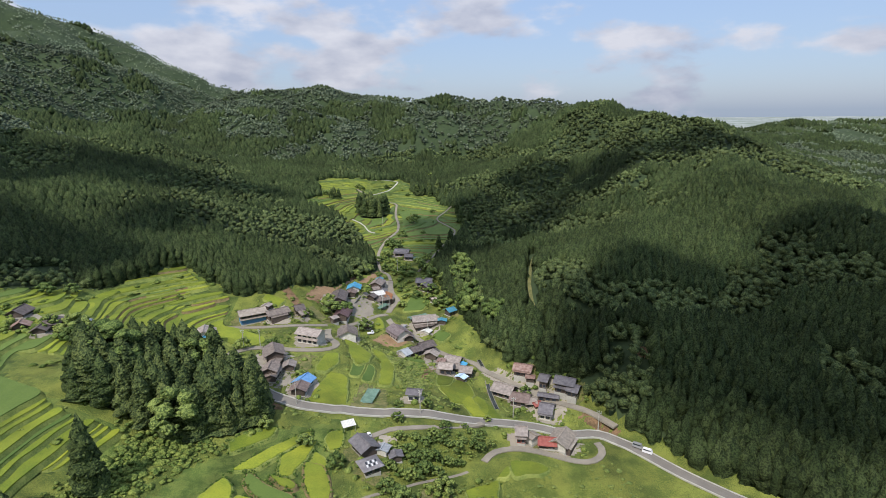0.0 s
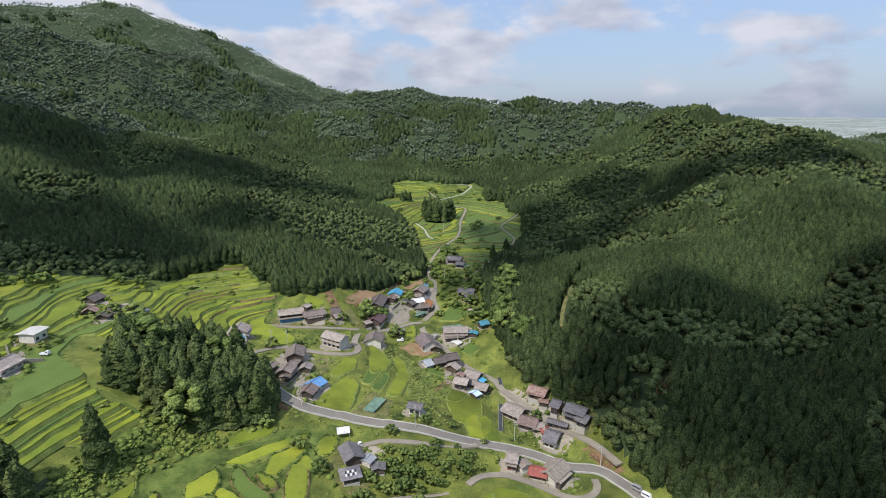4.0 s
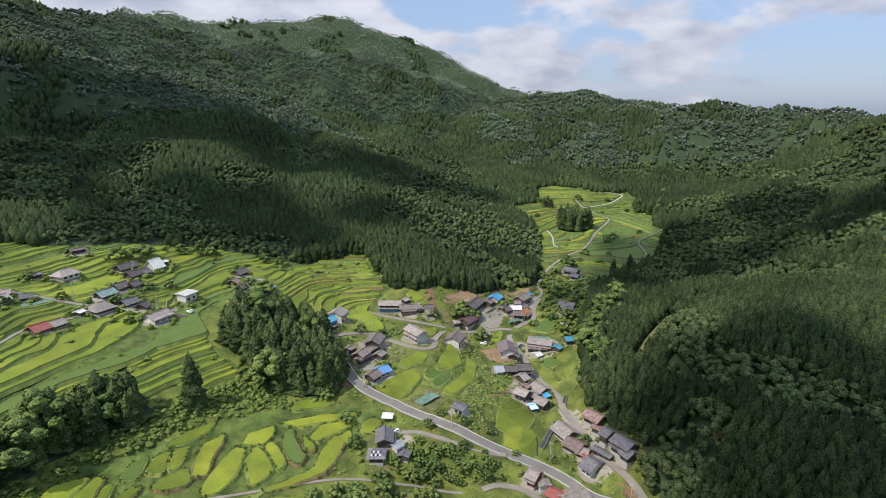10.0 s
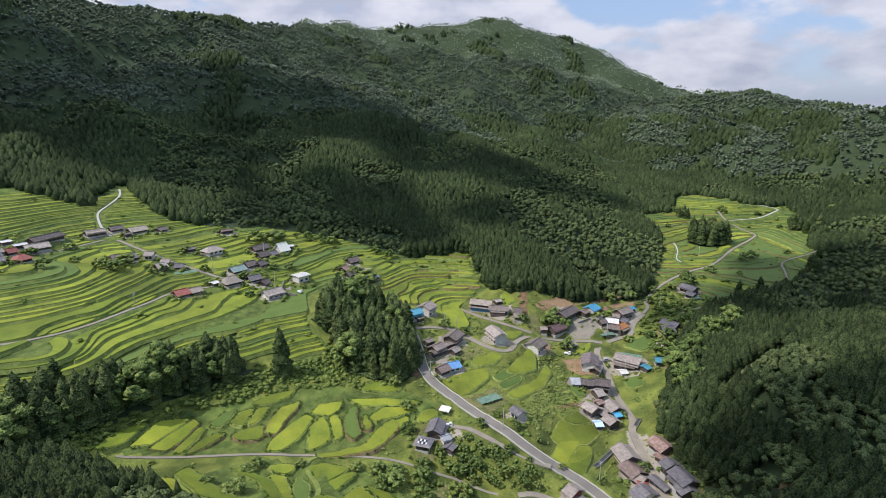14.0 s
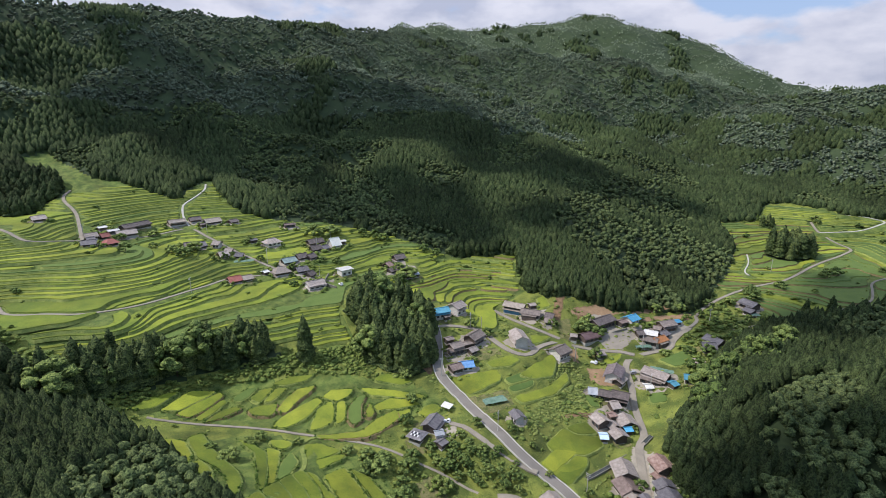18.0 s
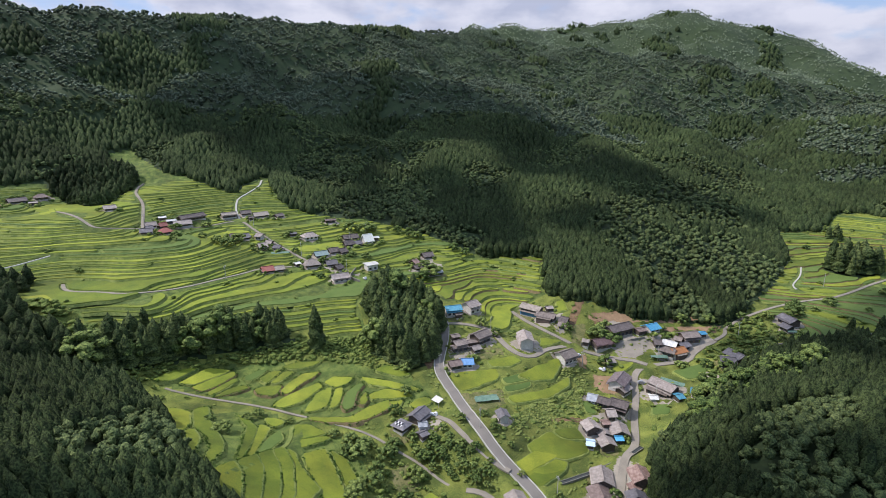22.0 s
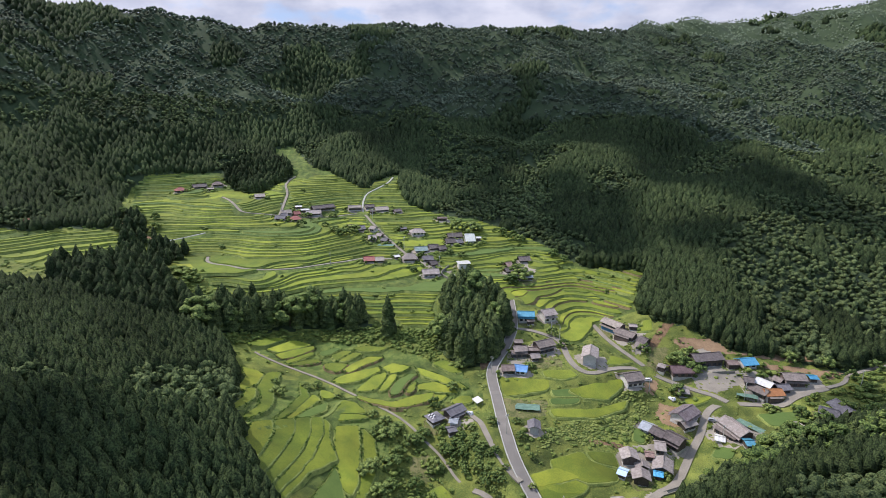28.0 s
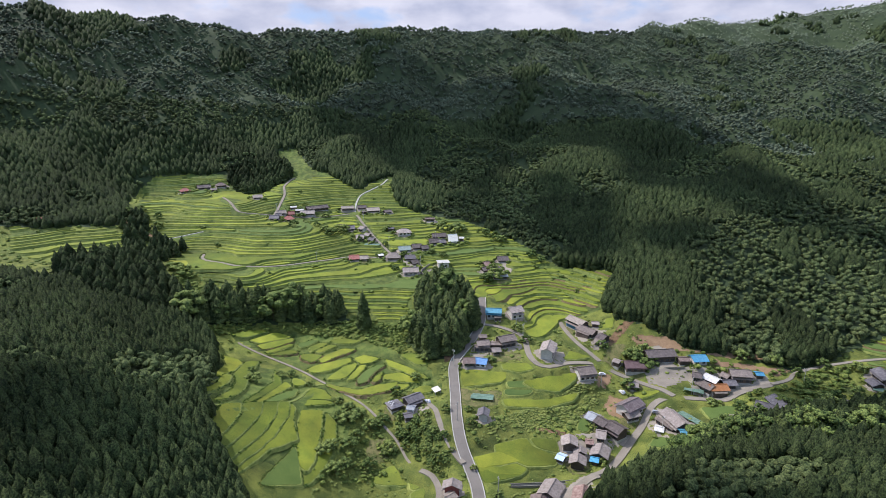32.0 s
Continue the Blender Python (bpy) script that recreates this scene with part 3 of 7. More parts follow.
SCRUB = ((-18.5, 120.6), (4.8, 112.7), (25.5, 118.2), (18.6, 141.9), (12.7, 166.8), (-6.1, 163.3), (-20.2, 146.8), (-31.2, 132.9))
WOODS = (GROVE, TREE_BELT, SOUTH_GROVE, CLUMP, SPUR_EDGE, HAMLET_WOOD)
# roads, houses, yards and paddies
MAIN_WAY = ((178, 52), (160, 68), (141, 88), (123, 110), (111, 124), (99.5, 137), (91, 148), (70.7, 173.4), (64.5, 179.3), (57.9, 185.5), (46.4, 181.7), (37.4, 185), (25.4, 185.4), (15.1, 182.5), (2.3, 179.1), (-12.4, 178.3), (-28.8, 178.7), (-41.5, 178.5), (-53.7, 178.4), (-63, 181.9), (-76, 190), (-88.9, 196), (-102.6, 198.1), (-121, 199.5))
VILLAGE_LANE = ((65.4, 185.9), (59.7, 193), (53.9, 198.9), (45.5, 205), (35.7, 214.3), (24.2, 225), (17.7, 232), (15.1, 240), (-6.5, 257), (-14.3, 265.3), (-24.6, 271.9), (-30, 278.6), (-31.6, 287.8), (-30.6, 301.7), (-26.5, 310.1), (-30.9, 316.7), (-33.1, 325.2), (-33.9, 336), (-36.2, 347.2), (-42.5, 351.9), (-48.2, 384.6), (-44.6, 417), (-34.9, 441.9), (-44.2, 499.8), (-46.6, 545.4), (-47.4, 561.7), (-62.5, 562.1), (-79.4, 567.7), (-90, 578.4))
HIGH_LANE = ((-76.6, 567), (-67.7, 578), (-57.5, 590.9), (-47.7, 623.2), (-62.6, 616.6), (-78, 605.8))
FIELD_PATH = ((-198.6, -31.6), (-205, -17.9), (-209.2, -9.1))
FAR_LANE = ((-16.7, 351), (-10.8, 373.9), (-1.4, 404.3), (7.1, 425.1), (11.2, 446.8), (5.2, 465.2), (-8.7, 494.1), (6.7, 520.5), (9.7, 531.3))
PALE_PATH = ((-77.9, 463.7), (-65.6, 446.4), (-60.1, 430.4), (-54.3, 427.7))
SIDE_LANE = ((-91, 197.9), (-88.9, 204.9), (-86.3, 213.6), (-80.6, 221.1), (-64.6, 219.1), (-53.4, 220.2), (-47.6, 224.8), (-49.3, 231.4), (-54.3, 237.4), (-58.5, 257.4), (-53, 262.1), (-48.3, 269.9), (-41.3, 277.1), (-35.9, 283.5), (-31.5, 286.5))
HILLSIDE_LANE = ((-58.5, 257.4), (-63.4, 255.3), (-73.4, 249.5), (-88.1, 247.1), (-104.6, 246.3))
HAMLET_LANE = ((-179.7, 1.9), (-167.1, 5.2), (-160.2, 14.7), (-157.4, 23), (-148.7, 34.9), (-150.1, 48.7), (-154.9, 62), (-162.9, 78.9), (-173.1, 96.3), (-182.6, 107), (-180.8, 127))
HILL_PATH = ((-272, 100), (-288.5, 98.1), (-302.8, 99.4), (-309.8, 101.5), (-316.8, 110.3), (-328.7, 120.3), (-347.1, 123.4))
TERRACE_LANE = ((-187.2, 136.8), (-209.3, 125.7), (-234.5, 115.4), (-251.3, 107.4), (-265.4, 102.9), (-270.7, 98.7), (-262.8, 80.6), (-251.3, 57), (-240.7, 34.7), (-235.8, 22.9), (-232, 12.1), (-235.9, 8), (-247.8, 0.2), (-282.2, -19.2))
RISING_LANE = ((-241.3, 37.2), (-254.4, 36.1), (-268.3, 35.3), (-295.1, 33.3), (-315.6, 26.3), (-344.5, 23.5), (-354.2, 28.2))
BROOK_PATH = ((-80.8, 57.6), (-70, 75.5), (-56.9, 97.2), (-44.6, 111.9), (-33.8, 126.7), (-24.8, 137.8), (-14.1, 145.9), (-6.7, 152.1), (9.1, 157.9), (17.1, 166.6))
BARN_LANE = ((-25, 165.7), (-19.4, 169.1), (-11.7, 170.2), (-3.5, 171.9), (2.5, 174.1), (9.6, 177.1), (14, 180.2))
LOOP_LANE = ((13.3, 162.4), (16.6, 167.3), (24.7, 170.5), (34.3, 169.3), (43.5, 166.5), (49.9, 165.9), (55, 169.2), (57.4, 174.1), (56.2, 178.5))
GREEN_PATH = ((3.4, 73.6), (-3, 83.4), (-12.6, 93), (-19.4, 102.6), (-28.7, 105.6), (-37.9, 106.6), (-43.2, 111.2), (-41.2, 116.7))
FIELD_TRACK = ((-241.6, -87.2), (-221.9, -75.5), (-210.9, -61.4), (-202.1, -44.9), (-185.1, -29.7))
FOREST_TRACK = ((44.6, 254.8), (45.4, 270.8), (46.9, 285.3), (51, 306.1), (59.6, 351.1), (67.3, 338.2))


def HOUSE_CALLS():
    """Every building: x, y, heading, length, depth, ridge height, roof, walls, style."""
    yield -98.1, 204.6, 83, 8.3, 6, 5.5, 'blue', 'white', 'two'
    yield -102.4, 217.9, 108, 7.5, 8, 6.5, 'pale', 'white', 'two'
    yield -95.3, 206.5, 94, 3.7, 4, 3, 'grey', 'wood', 'shed'
    yield -75.0, 195.9, 91, 4, 4, 3.2, 'grey', 'wood', 'shed'
    yield -67.9, 195.3, 95, 5.8, 5.5, 5, 'grey', 'wood', 'two'
    yield -66.4, 194.7, 89, 7.8, 4, 3.2, 'grey', 'wood', 'shed'
    yield -70.1, 208.2, 112, 9.1, 7, 6, 'grey', 'wood', 'two'
    yield -68.1, 202.7, 87, 5.8, 4, 3.3, 'grey', 'wood', 'shed'
    yield -62.3, 201.9, 99, 3.8, 4, 3.5, 'pale', 'wood', 'gable'
    yield -54.6, 186.9, 89, 5.2, 5.5, 4, 'brown', 'wood', 'gable'
    yield -54.5, 193.5, 72, 5.3, 6, 4, 'azure', 'white', 'gable'
    yield -60.0, 229.7, 159, 11, 6.6, 6.5, 'pale', 'white', 'two'
    yield -94.8, 254.4, 30, 11.9, 6.5, 6.5, 'tin', 'blueboard', 'two'
    yield -83.3, 257.2, 39, 10.4, 6, 4.5, 'grey', 'wood', 'gable'
    yield -90.4, 263.8, 77, 3.7, 4, 3, 'pale', 'wood', 'shed'
    yield -74.0, 263.7, 32, 3.9, 6, 4.5, 'dark', 'wood', 'gable'
    yield -71.9, 260.6, 50, 3.2, 5, 3.5, 'grey', 'wood', 'gable'
    yield -46.5, 246.0, 101, 8.4, 8, 6, 'grey', 'white', 'two'
    yield -57.0, 266.3, 46, 3.2, 4, 3.5, 'pale', 'wood', 'shed'
    yield -58.3, 289.0, 95, 14.8, 8, 6, 'dark', 'wood', 'gable'
    yield -53.0, 299.8, 89, 5.1, 5, 3.5, 'brown', 'wood', 'shed'
    yield -52.7, 307.3, 93, 6.9, 7, 4.2, 'azureb', 'white', 'gable'
    yield -54.1, 274.5, 86, 9.8, 7, 5, 'maroon', 'wood', 'two'
    yield -40.7, 269.5, 76, 3.5, 5, 4, 'pale', 'wood', 'gable'
    yield -41.9, 302.1, 66, 3.2, 5, 4, 'dark', 'wood', 'gable'
    yield -39.4, 308.9, 31, 6.5, 5.5, 4.5, 'white', 'wood', 'gable'
    yield -36.3, 304.7, 28, 7.3, 5.5, 4.5, 'grey', 'wood', 'gable'
    yield -40.9, 323.5, 80, 9.2, 7, 6, 'grey', 'wood', 'two'
    yield -41.4, 316.9, 30, 3.2, 4, 4, 'grey', 'wood', 'gable'
    yield -40.9, 333.5, 80, 3.3, 4, 3, 'azureb', 'wood', 'shed'
    yield -37.1, 316.0, 93, 5.7, 5, 4, 'slate', 'wood', 'gable'
    yield -34.3, 309.3, 90, 7.9, 6, 4.5, 'orange', 'white', 'gable'
    yield -10.1, 317.9, 51, 6.2, 7, 5, 'slate', 'wood', 'two'
    yield -23.1, 261.7, 123, 11.1, 7.5, 6, 'maroonw', 'white', 'two'
    yield -18.8, 260.6, 109, 6.2, 5, 4, 'pale', 'wood', 'gable'
    yield -18.9, 242.7, 44, 3.3, 6, 3.6, 'steel', 'white', 'gable'
    yield -14.0, 246.0, 35, 4.8, 5.5, 4.5, 'dark', 'wood', 'gable'
    yield -9.1, 250.8, 32, 7.1, 6.5, 6, 'dark', 'wood', 'two'
    yield -6.1, 242.9, 71, 3.2, 6, 4.5, 'pale', 'wood', 'gable'
    yield 0.9, 226.9, 170, 5.5, 5.7, 5, 'pale', 'wood', 'gable'
    yield 5.2, 230.5, 168, 3.1, 4.4, 4.5, 'pale', 'wood', 'gable'
    yield 10.3, 228.2, 163, 4.8, 5.7, 5, 'pale', 'wood', 'gable'
    yield 4.7, 239.4, 153, 7.1, 6.2, 5, 'pale', 'wood', 'two'
    yield 8.3, 236.0, 67, 2.9, 4.0, 3, 'azureb', 'wood', 'shed'
    yield 7.7, 221.9, 53, 2.9, 4.4, 2.8, 'bluepale', 'wood', 'shed'
    yield -1.3, 236.4, 75, 2.9, 3.5, 3, 'rusty', 'wood', 'shed'
    yield -10.7, 278.0, 12, 12.1, 7, 6, 'pale', 'wood', 'two'
    yield -10.8, 274.5, 22, 10, 4, 3.5, 'grey', 'wood', 'shed'
    yield -9.1, 270.5, 61, 3.3, 4.5, 3, 'white', 'white', 'shed'
    yield -1.1, 277.8, 84, 3.2, 5, 3.2, 'blue', 'wood', 'shed'
    yield -26.5, 158.2, 126, 8, 5.6, 4.6, 'slate', 'wood', 'gable'
    yield -23.6, 149.6, 31, 5.2, 5.6, 3.9, 'solar', 'wood', 'hip'
    yield -20.4, 157.7, 74, 3.2, 4, 3, 'steel', 'white', 'shed'
    yield -16.1, 156.2, 106, 3.2, 4, 3, 'slate', 'wood', 'shed'
    yield -11.5, 190.6, 170, 4.9, 4, 4.5, 'slate', 'white', 'gable'
    yield 35.3, 223.4, 159, 7.2, 6, 5, 'rusty', 'wood', 'two'
    yield 37.7, 218.7, 170, 3.6, 3.2, 3, 'rusty', 'wood', 'shed'
    yield 25.8, 213.9, 148, 8.3, 7, 5, 'pale', 'wood', 'two'
    yield 32.1, 208.3, 161, 7.1, 7, 4.5, 'brown', 'wood', 'gable'
    yield 36.1, 206.3, 177, 3.7, 5, 3.8, 'thatch', 'wood', 'gable'
    yield 38.2, 204.4, 23, 3.2, 4, 3, 'redroof', 'wood', 'shed'
    yield 43.2, 214.7, 154, 3.2, 6, 5.5, 'slate', 'wood', 'gable'
    yield 50.9, 208.8, 154, 7.6, 6.5, 6.3, 'slate', 'wood', 'two'
    yield 53.7, 205.4, 149, 3.8, 6, 4.5, 'slate', 'wood', 'gable'
    yield 43.5, 207.1, 162, 8.1, 3.2, 3.2, 'slate', 'wood', 'shed'
    yield 41.6, 199.6, 159, 4.6, 8, 5.5, 'slate', 'white', 'two'
    yield 27.5, 175.0, 173, 3.2, 6, 5.5, 'pale', 'red', 'two'
    yield 31.5, 174.2, 129, 3.2, 4, 3.5, 'tin', 'white', 'shed'
    yield 36.7, 173.2, 171, 5.4, 5, 3.5, 'redroof', 'wood', 'gable'
    yield 42.0, 174.7, 58, 9.3, 7, 4.6, 'tin', 'white', 'gable'
    yield -311.6, -65.4, 129, 7.4, 7.8, 4.4, 'redroof', 'wood', 'hip'
    yield -329.3, -54.8, 120, 11.0, 6.7, 3.96, 'dark', 'wood', 'gable'
    yield -335.8, -40.7, 114, 7.6, 7.8, 4.4, 'brown', 'wood', 'hip'
    yield -324.6, -43.5, 99, 5.5, 4, 2.9, 'pale', 'wood', 'shed'
    yield -275.4, 13.9, 109, 6.9, 6.7, 3.52, 'pale', 'wood', 'gable'
    yield -249.2, 41.3, 106, 6.1, 6.7, 3.52, 'thatch', 'wood', 'gable'
    yield -251.8, 48.5, 110, 4.1, 5.6, 3.52, 'redroof', 'wood', 'gable'
    yield -233.4, 51.4, 115, 6.1, 7.8, 4.22, 'redroof', 'wood', 'hip'
    yield -239.0, 41.3, 113, 3.7, 5.6, 3.52, 'slate', 'wood', 'gable'
    yield -229.7, 40.8, 87, 6.6, 5.6, 3.52, 'slate', 'wood', 'gable'
    yield -264.6, 47.5, 108, 4.6, 4, 2.8, 'white', 'wood', 'shed'
    yield -261.4, 53.4, 105, 6, 4, 2.8, 'white', 'wood', 'shed'
    yield -271.0, 66.5, 122, 18.3, 7.3, 4.4, 'dark', 'wood', 'two'
    yield -259.3, 60.6, 101, 11.0, 6.7, 3.96, 'pale', 'wood', 'gable'
    yield -277.1, 92.5, 100, 10.1, 6.2, 3.96, 'tin', 'wood', 'two'
    yield -280.4, 104.8, 102, 6.9, 5.6, 3.52, 'dark', 'wood', 'gable'
    yield -273.5, 115.5, 105, 10.3, 6.7, 3.96, 'tin', 'wood', 'gable'
    yield -268.1, 108.1, 108, 3.2, 4, 2.9, 'dark', 'wood', 'shed'
    yield -269.2, 128.9, 114, 5.5, 5.6, 3.08, 'dark', 'wood', 'gable'
    yield -234.3, 93.9, 93, 3.7, 5.6, 3.52, 'dark', 'wood', 'gable'
    yield -232.4, 100.4, 108, 6.8, 6.7, 3.96, 'slate', 'wood', 'gable'
    yield -231.2, 111.4, 54, 4.3, 5.6, 4.4, 'pale', 'white', 'two'
    yield -210.8, 111.3, 101, 4.8, 6.7, 3.96, 'pale', 'wood', 'gable'
    yield -220.1, 116.8, 55, 4.0, 4.5, 3.08, 'pale', 'wood', 'gable'
    yield -209.4, 121.1, 59, 4.3, 4.5, 3.08, 'slate', 'wood', 'gable'
    yield -231.1, 134.5, 90, 4.5, 4.5, 2.9, 'slate', 'wood', 'shed'
    yield -224.4, 145.3, 102, 9.4, 8.4, 4.9, 'pale', 'white', 'hip'
    yield -254.5, 166.3, 87, 7.6, 4.5, 3.08, 'brown', 'wood', 'shed'
    yield -204.7, 169.2, 101, 6.4, 6.7, 3.96, 'dark', 'wood', 'gable'
    yield -218.9, 173.7, 97, 10.2, 6.7, 3.96, 'dark', 'wood', 'gable'
    yield -204.5, 175.8, 107, 4.1, 5.0, 3.34, 'slate', 'wood', 'gable'
    yield -211.3, 191.3, 85, 3.4, 4, 3.08, 'white', 'wood', 'shed'
    yield -191.4, 147.2, 100, 8.0, 6.7, 3.7, 'jade', 'wood', 'gable'
    yield -194.1, 156.3, 102, 6.2, 6.2, 3.78, 'dark', 'wood', 'gable'
    yield -192.4, 162.0, 114, 4.7, 5.6, 3.52, 'dark', 'wood', 'gable'
    yield -177.1, 111.2, 98, 6.2, 6.7, 3.7, 'redroof', 'wood', 'gable'
    yield -177.2, 118.3, 99, 4.8, 5.6, 3.34, 'tin', 'wood', 'gable'
    yield -181.1, 139.3, 94, 8.6, 9.5, 4.58, 'thatch', 'wood', 'hip'
    yield -181.6, 130.0, 112, 3.2, 4, 2.82, 'white', 'wood', 'shed'
    yield -179.2, 151.8, 94, 6.3, 6.2, 3.52, 'slate', 'wood', 'gable'
    yield -172.8, 154.8, 122, 4.4, 5.6, 3.52, 'dark', 'wood', 'gable'
    yield -157.8, 152.9, 95, 9.9, 8.4, 4.58, 'pale', 'white', 'two'
    yield -168.3, 175.7, 99, 7.4, 6.7, 4.4, 'white', 'white', 'flat'
    yield -170.9, 207.0, 115, 3.7, 5.6, 3.52, 'rusty', 'wood', 'gable'
    yield -162.5, 212.7, 98, 7.2, 7.8, 4.4, 'dark', 'wood', 'hip'
    yield -181.0, 220.1, 94, 7.0, 6.7, 3.96, 'dark', 'wood', 'gable'
    yield -162.4, 205.6, 107, 4.3, 5.0, 3.17, 'dark', 'wood', 'gable'
    yield -152.7, 215.2, 92, 9.4, 4.5, 2.8, 'steel', 'wood', 'shed'
    yield -205.0, -129.0, 93, 3.4, 4, 2.9, 'redroof', 'wood', 'shed'
    yield -208.6, 184, 98, 6.2, 8.4, 6.4, 'temple', 'white', 'gable'
    yield -30.0, 389.0, 169, 10, 6.6, 5.2, 'slate', 'wood', 'two'
    yield -24.5, 380.0, 172, 5.2, 5.2, 4, 'slate', 'wood', 'gable'
    yield -12.0, 326.0, 178, 9, 6.6, 4.6, 'slate', 'wood', 'two'
    yield -4.5, 302.0, 24, 5.4, 4.1, 2.8, 'tin', 'wood', 'shed'
    yield 3.5, 284.0, 40, 4.5, 4.5, 4.2, 'blue', 'wood', 'gable'


def PATCH_CALLS():
    """Yards and bare ground: outline, material, name, label."""
    yield ((-55.5, 283.2), (-48.7, 301.2), (-41.5, 297.7), (-38.9, 285.6), (-44.2, 279), (-50.8, 278.8)), M_LANE, 'concrete_yard', 'stepped grey concrete yard below the farmhouse'
    yield ((-36.4, 256.3), (-30.7, 264.6), (-22.7, 258.1), (-16.1, 260.6), (-20.2, 252.6), (-28.1, 250.8)), M_DIRT, 'bare_plot', 'bare sandy building plot'
    yield ((-49.6, 254.1), (-50.3, 262), (-41.4, 255.8), (-41.1, 250.9)), M_DIRT, 'bare_plot', 'bare earth slope below the lane'
    yield ((-74, 282.1), (-73.8, 294.2), (-68.2, 289), (-68.2, 280.1)), M_RED_EARTH, 'bare_slope', 'reddish bare slope under the forest'
    yield ((-72.4, 267.3), (-69.7, 275.3), (-56.5, 264.9), (-59, 258.9)), M_DRY, 'bare_slope', 'dry earthy slope with sparse grass'
    yield ((-65.2, 172.4), (-80.9, 185.7), (-68.8, 184.7), (-57.5, 175.2)), M_RED_EARTH, 'earth_cutting', 'reddish earth cutting beside the road'
    yield ((52.9, 193.5), (56.8, 196.9), (65.1, 188.6), (68.1, 183.4), (62.9, 183)), M_RED_EARTH, 'earth_cutting', 'reddish earth cutting beside the road'
    yield ((-55.5, 317.1), (-51.1, 336), (-44.7, 352.1), (-40.2, 343.1), (-49.7, 328.6), (-50.6, 315)), M_DIRT, 'earth_cutting', 'bare brown earth cutting under the forest edge'
    yield ((-35.8, 180), (-33.4, 201.9), (-23.6, 198.6), (-20.7, 181.8)), M_DRY, 'vegetable_plot', 'brown vegetable plot beside the road'
    yield ((-9.8, 212.4), (-9, 221.2), (-6.2, 238.2), (-3.6, 227.1)), M_RED_EARTH, 'bare_plot', 'strip of reddish bare earth'
    yield ((-184.5, 147.8), (-172.3, 170.5), (-161.9, 166.1), (-171.8, 157.9)), M_LANE, 'paved_yard', 'grey paved yard by the hamlet'
    yield ((-161.7, 209.6), (-176.5, 220.8), (-179.8, 229.5), (-159.3, 223.5), (-155.6, 212.1)), M_GRAVEL, 'gravel_yard', 'pale gravel yard between houses'
    yield ((-23, 159.6), (-23.3, 167), (-16.2, 164.4), (-15.9, 159.1), (-19.7, 156.4)), M_GRAVEL, 'farmyard', 'pale gravel farmyard'
    yield ((-48.9, 304.4), (-41.8, 337.3), (-34.7, 336.8), (-31.9, 317), (-36, 302.9), (-41.5, 299.2)), M_GRAVEL, 'gravel_yard', 'pale gravel yard between houses'
    yield ((-7, 227.7), (-9.7, 243.5), (-4.1, 249), (7, 240.5), (9.3, 229.5), (5.5, 222.1)), M_GRAVEL, 'gravel_yard', 'pale gravel yard between houses'
    yield ((-24.1, 275.4), (-14.2, 285.7), (-1.2, 280.2), (-10.6, 268.8)), M_GRAVEL, 'gravel_yard', 'pale gravel yard between houses'
    yield ((-64.2, 199.7), (-61.9, 215), (-54.1, 214.7), (-56.1, 199.8)), M_DRY, 'garden_plot', 'terraced garden plot with sparse plants'
    yield ((17.2, 229.1), (24.1, 232.6), (54, 204.9), (48.3, 200.9), (34.1, 205.6)), M_GRAVEL, 'gravel_yard', 'pale gravel yard between houses'
    yield ((-89.3, 657.1), (-71.5, 663.5), (-61, 636.5), (-75.7, 610)), M_RED_EARTH, 'felled_slope', 'brown felled slope below the forest'
    yield ((-86.9, 279.4), (-85.3, 285.3), (-69.3, 266.6), (-69.9, 260.5)), M_RED_EARTH, 'earth_cutting', 'narrow brown earth gully'
    yield ((-7.7, 140.1), (-6.9, 148.4), (1.2, 149.6), (5.6, 143.3), (1.5, 137.9)), M_DRY, 'rough_patch', 'dry brownish weeds among the orchard trees'
    yield ((80.5, 213.8), (84.7, 211.4), (83.9, 205.2), (79.5, 207.7)), M_RED_EARTH, 'bare_slope', 'small brown landslip in the forest'


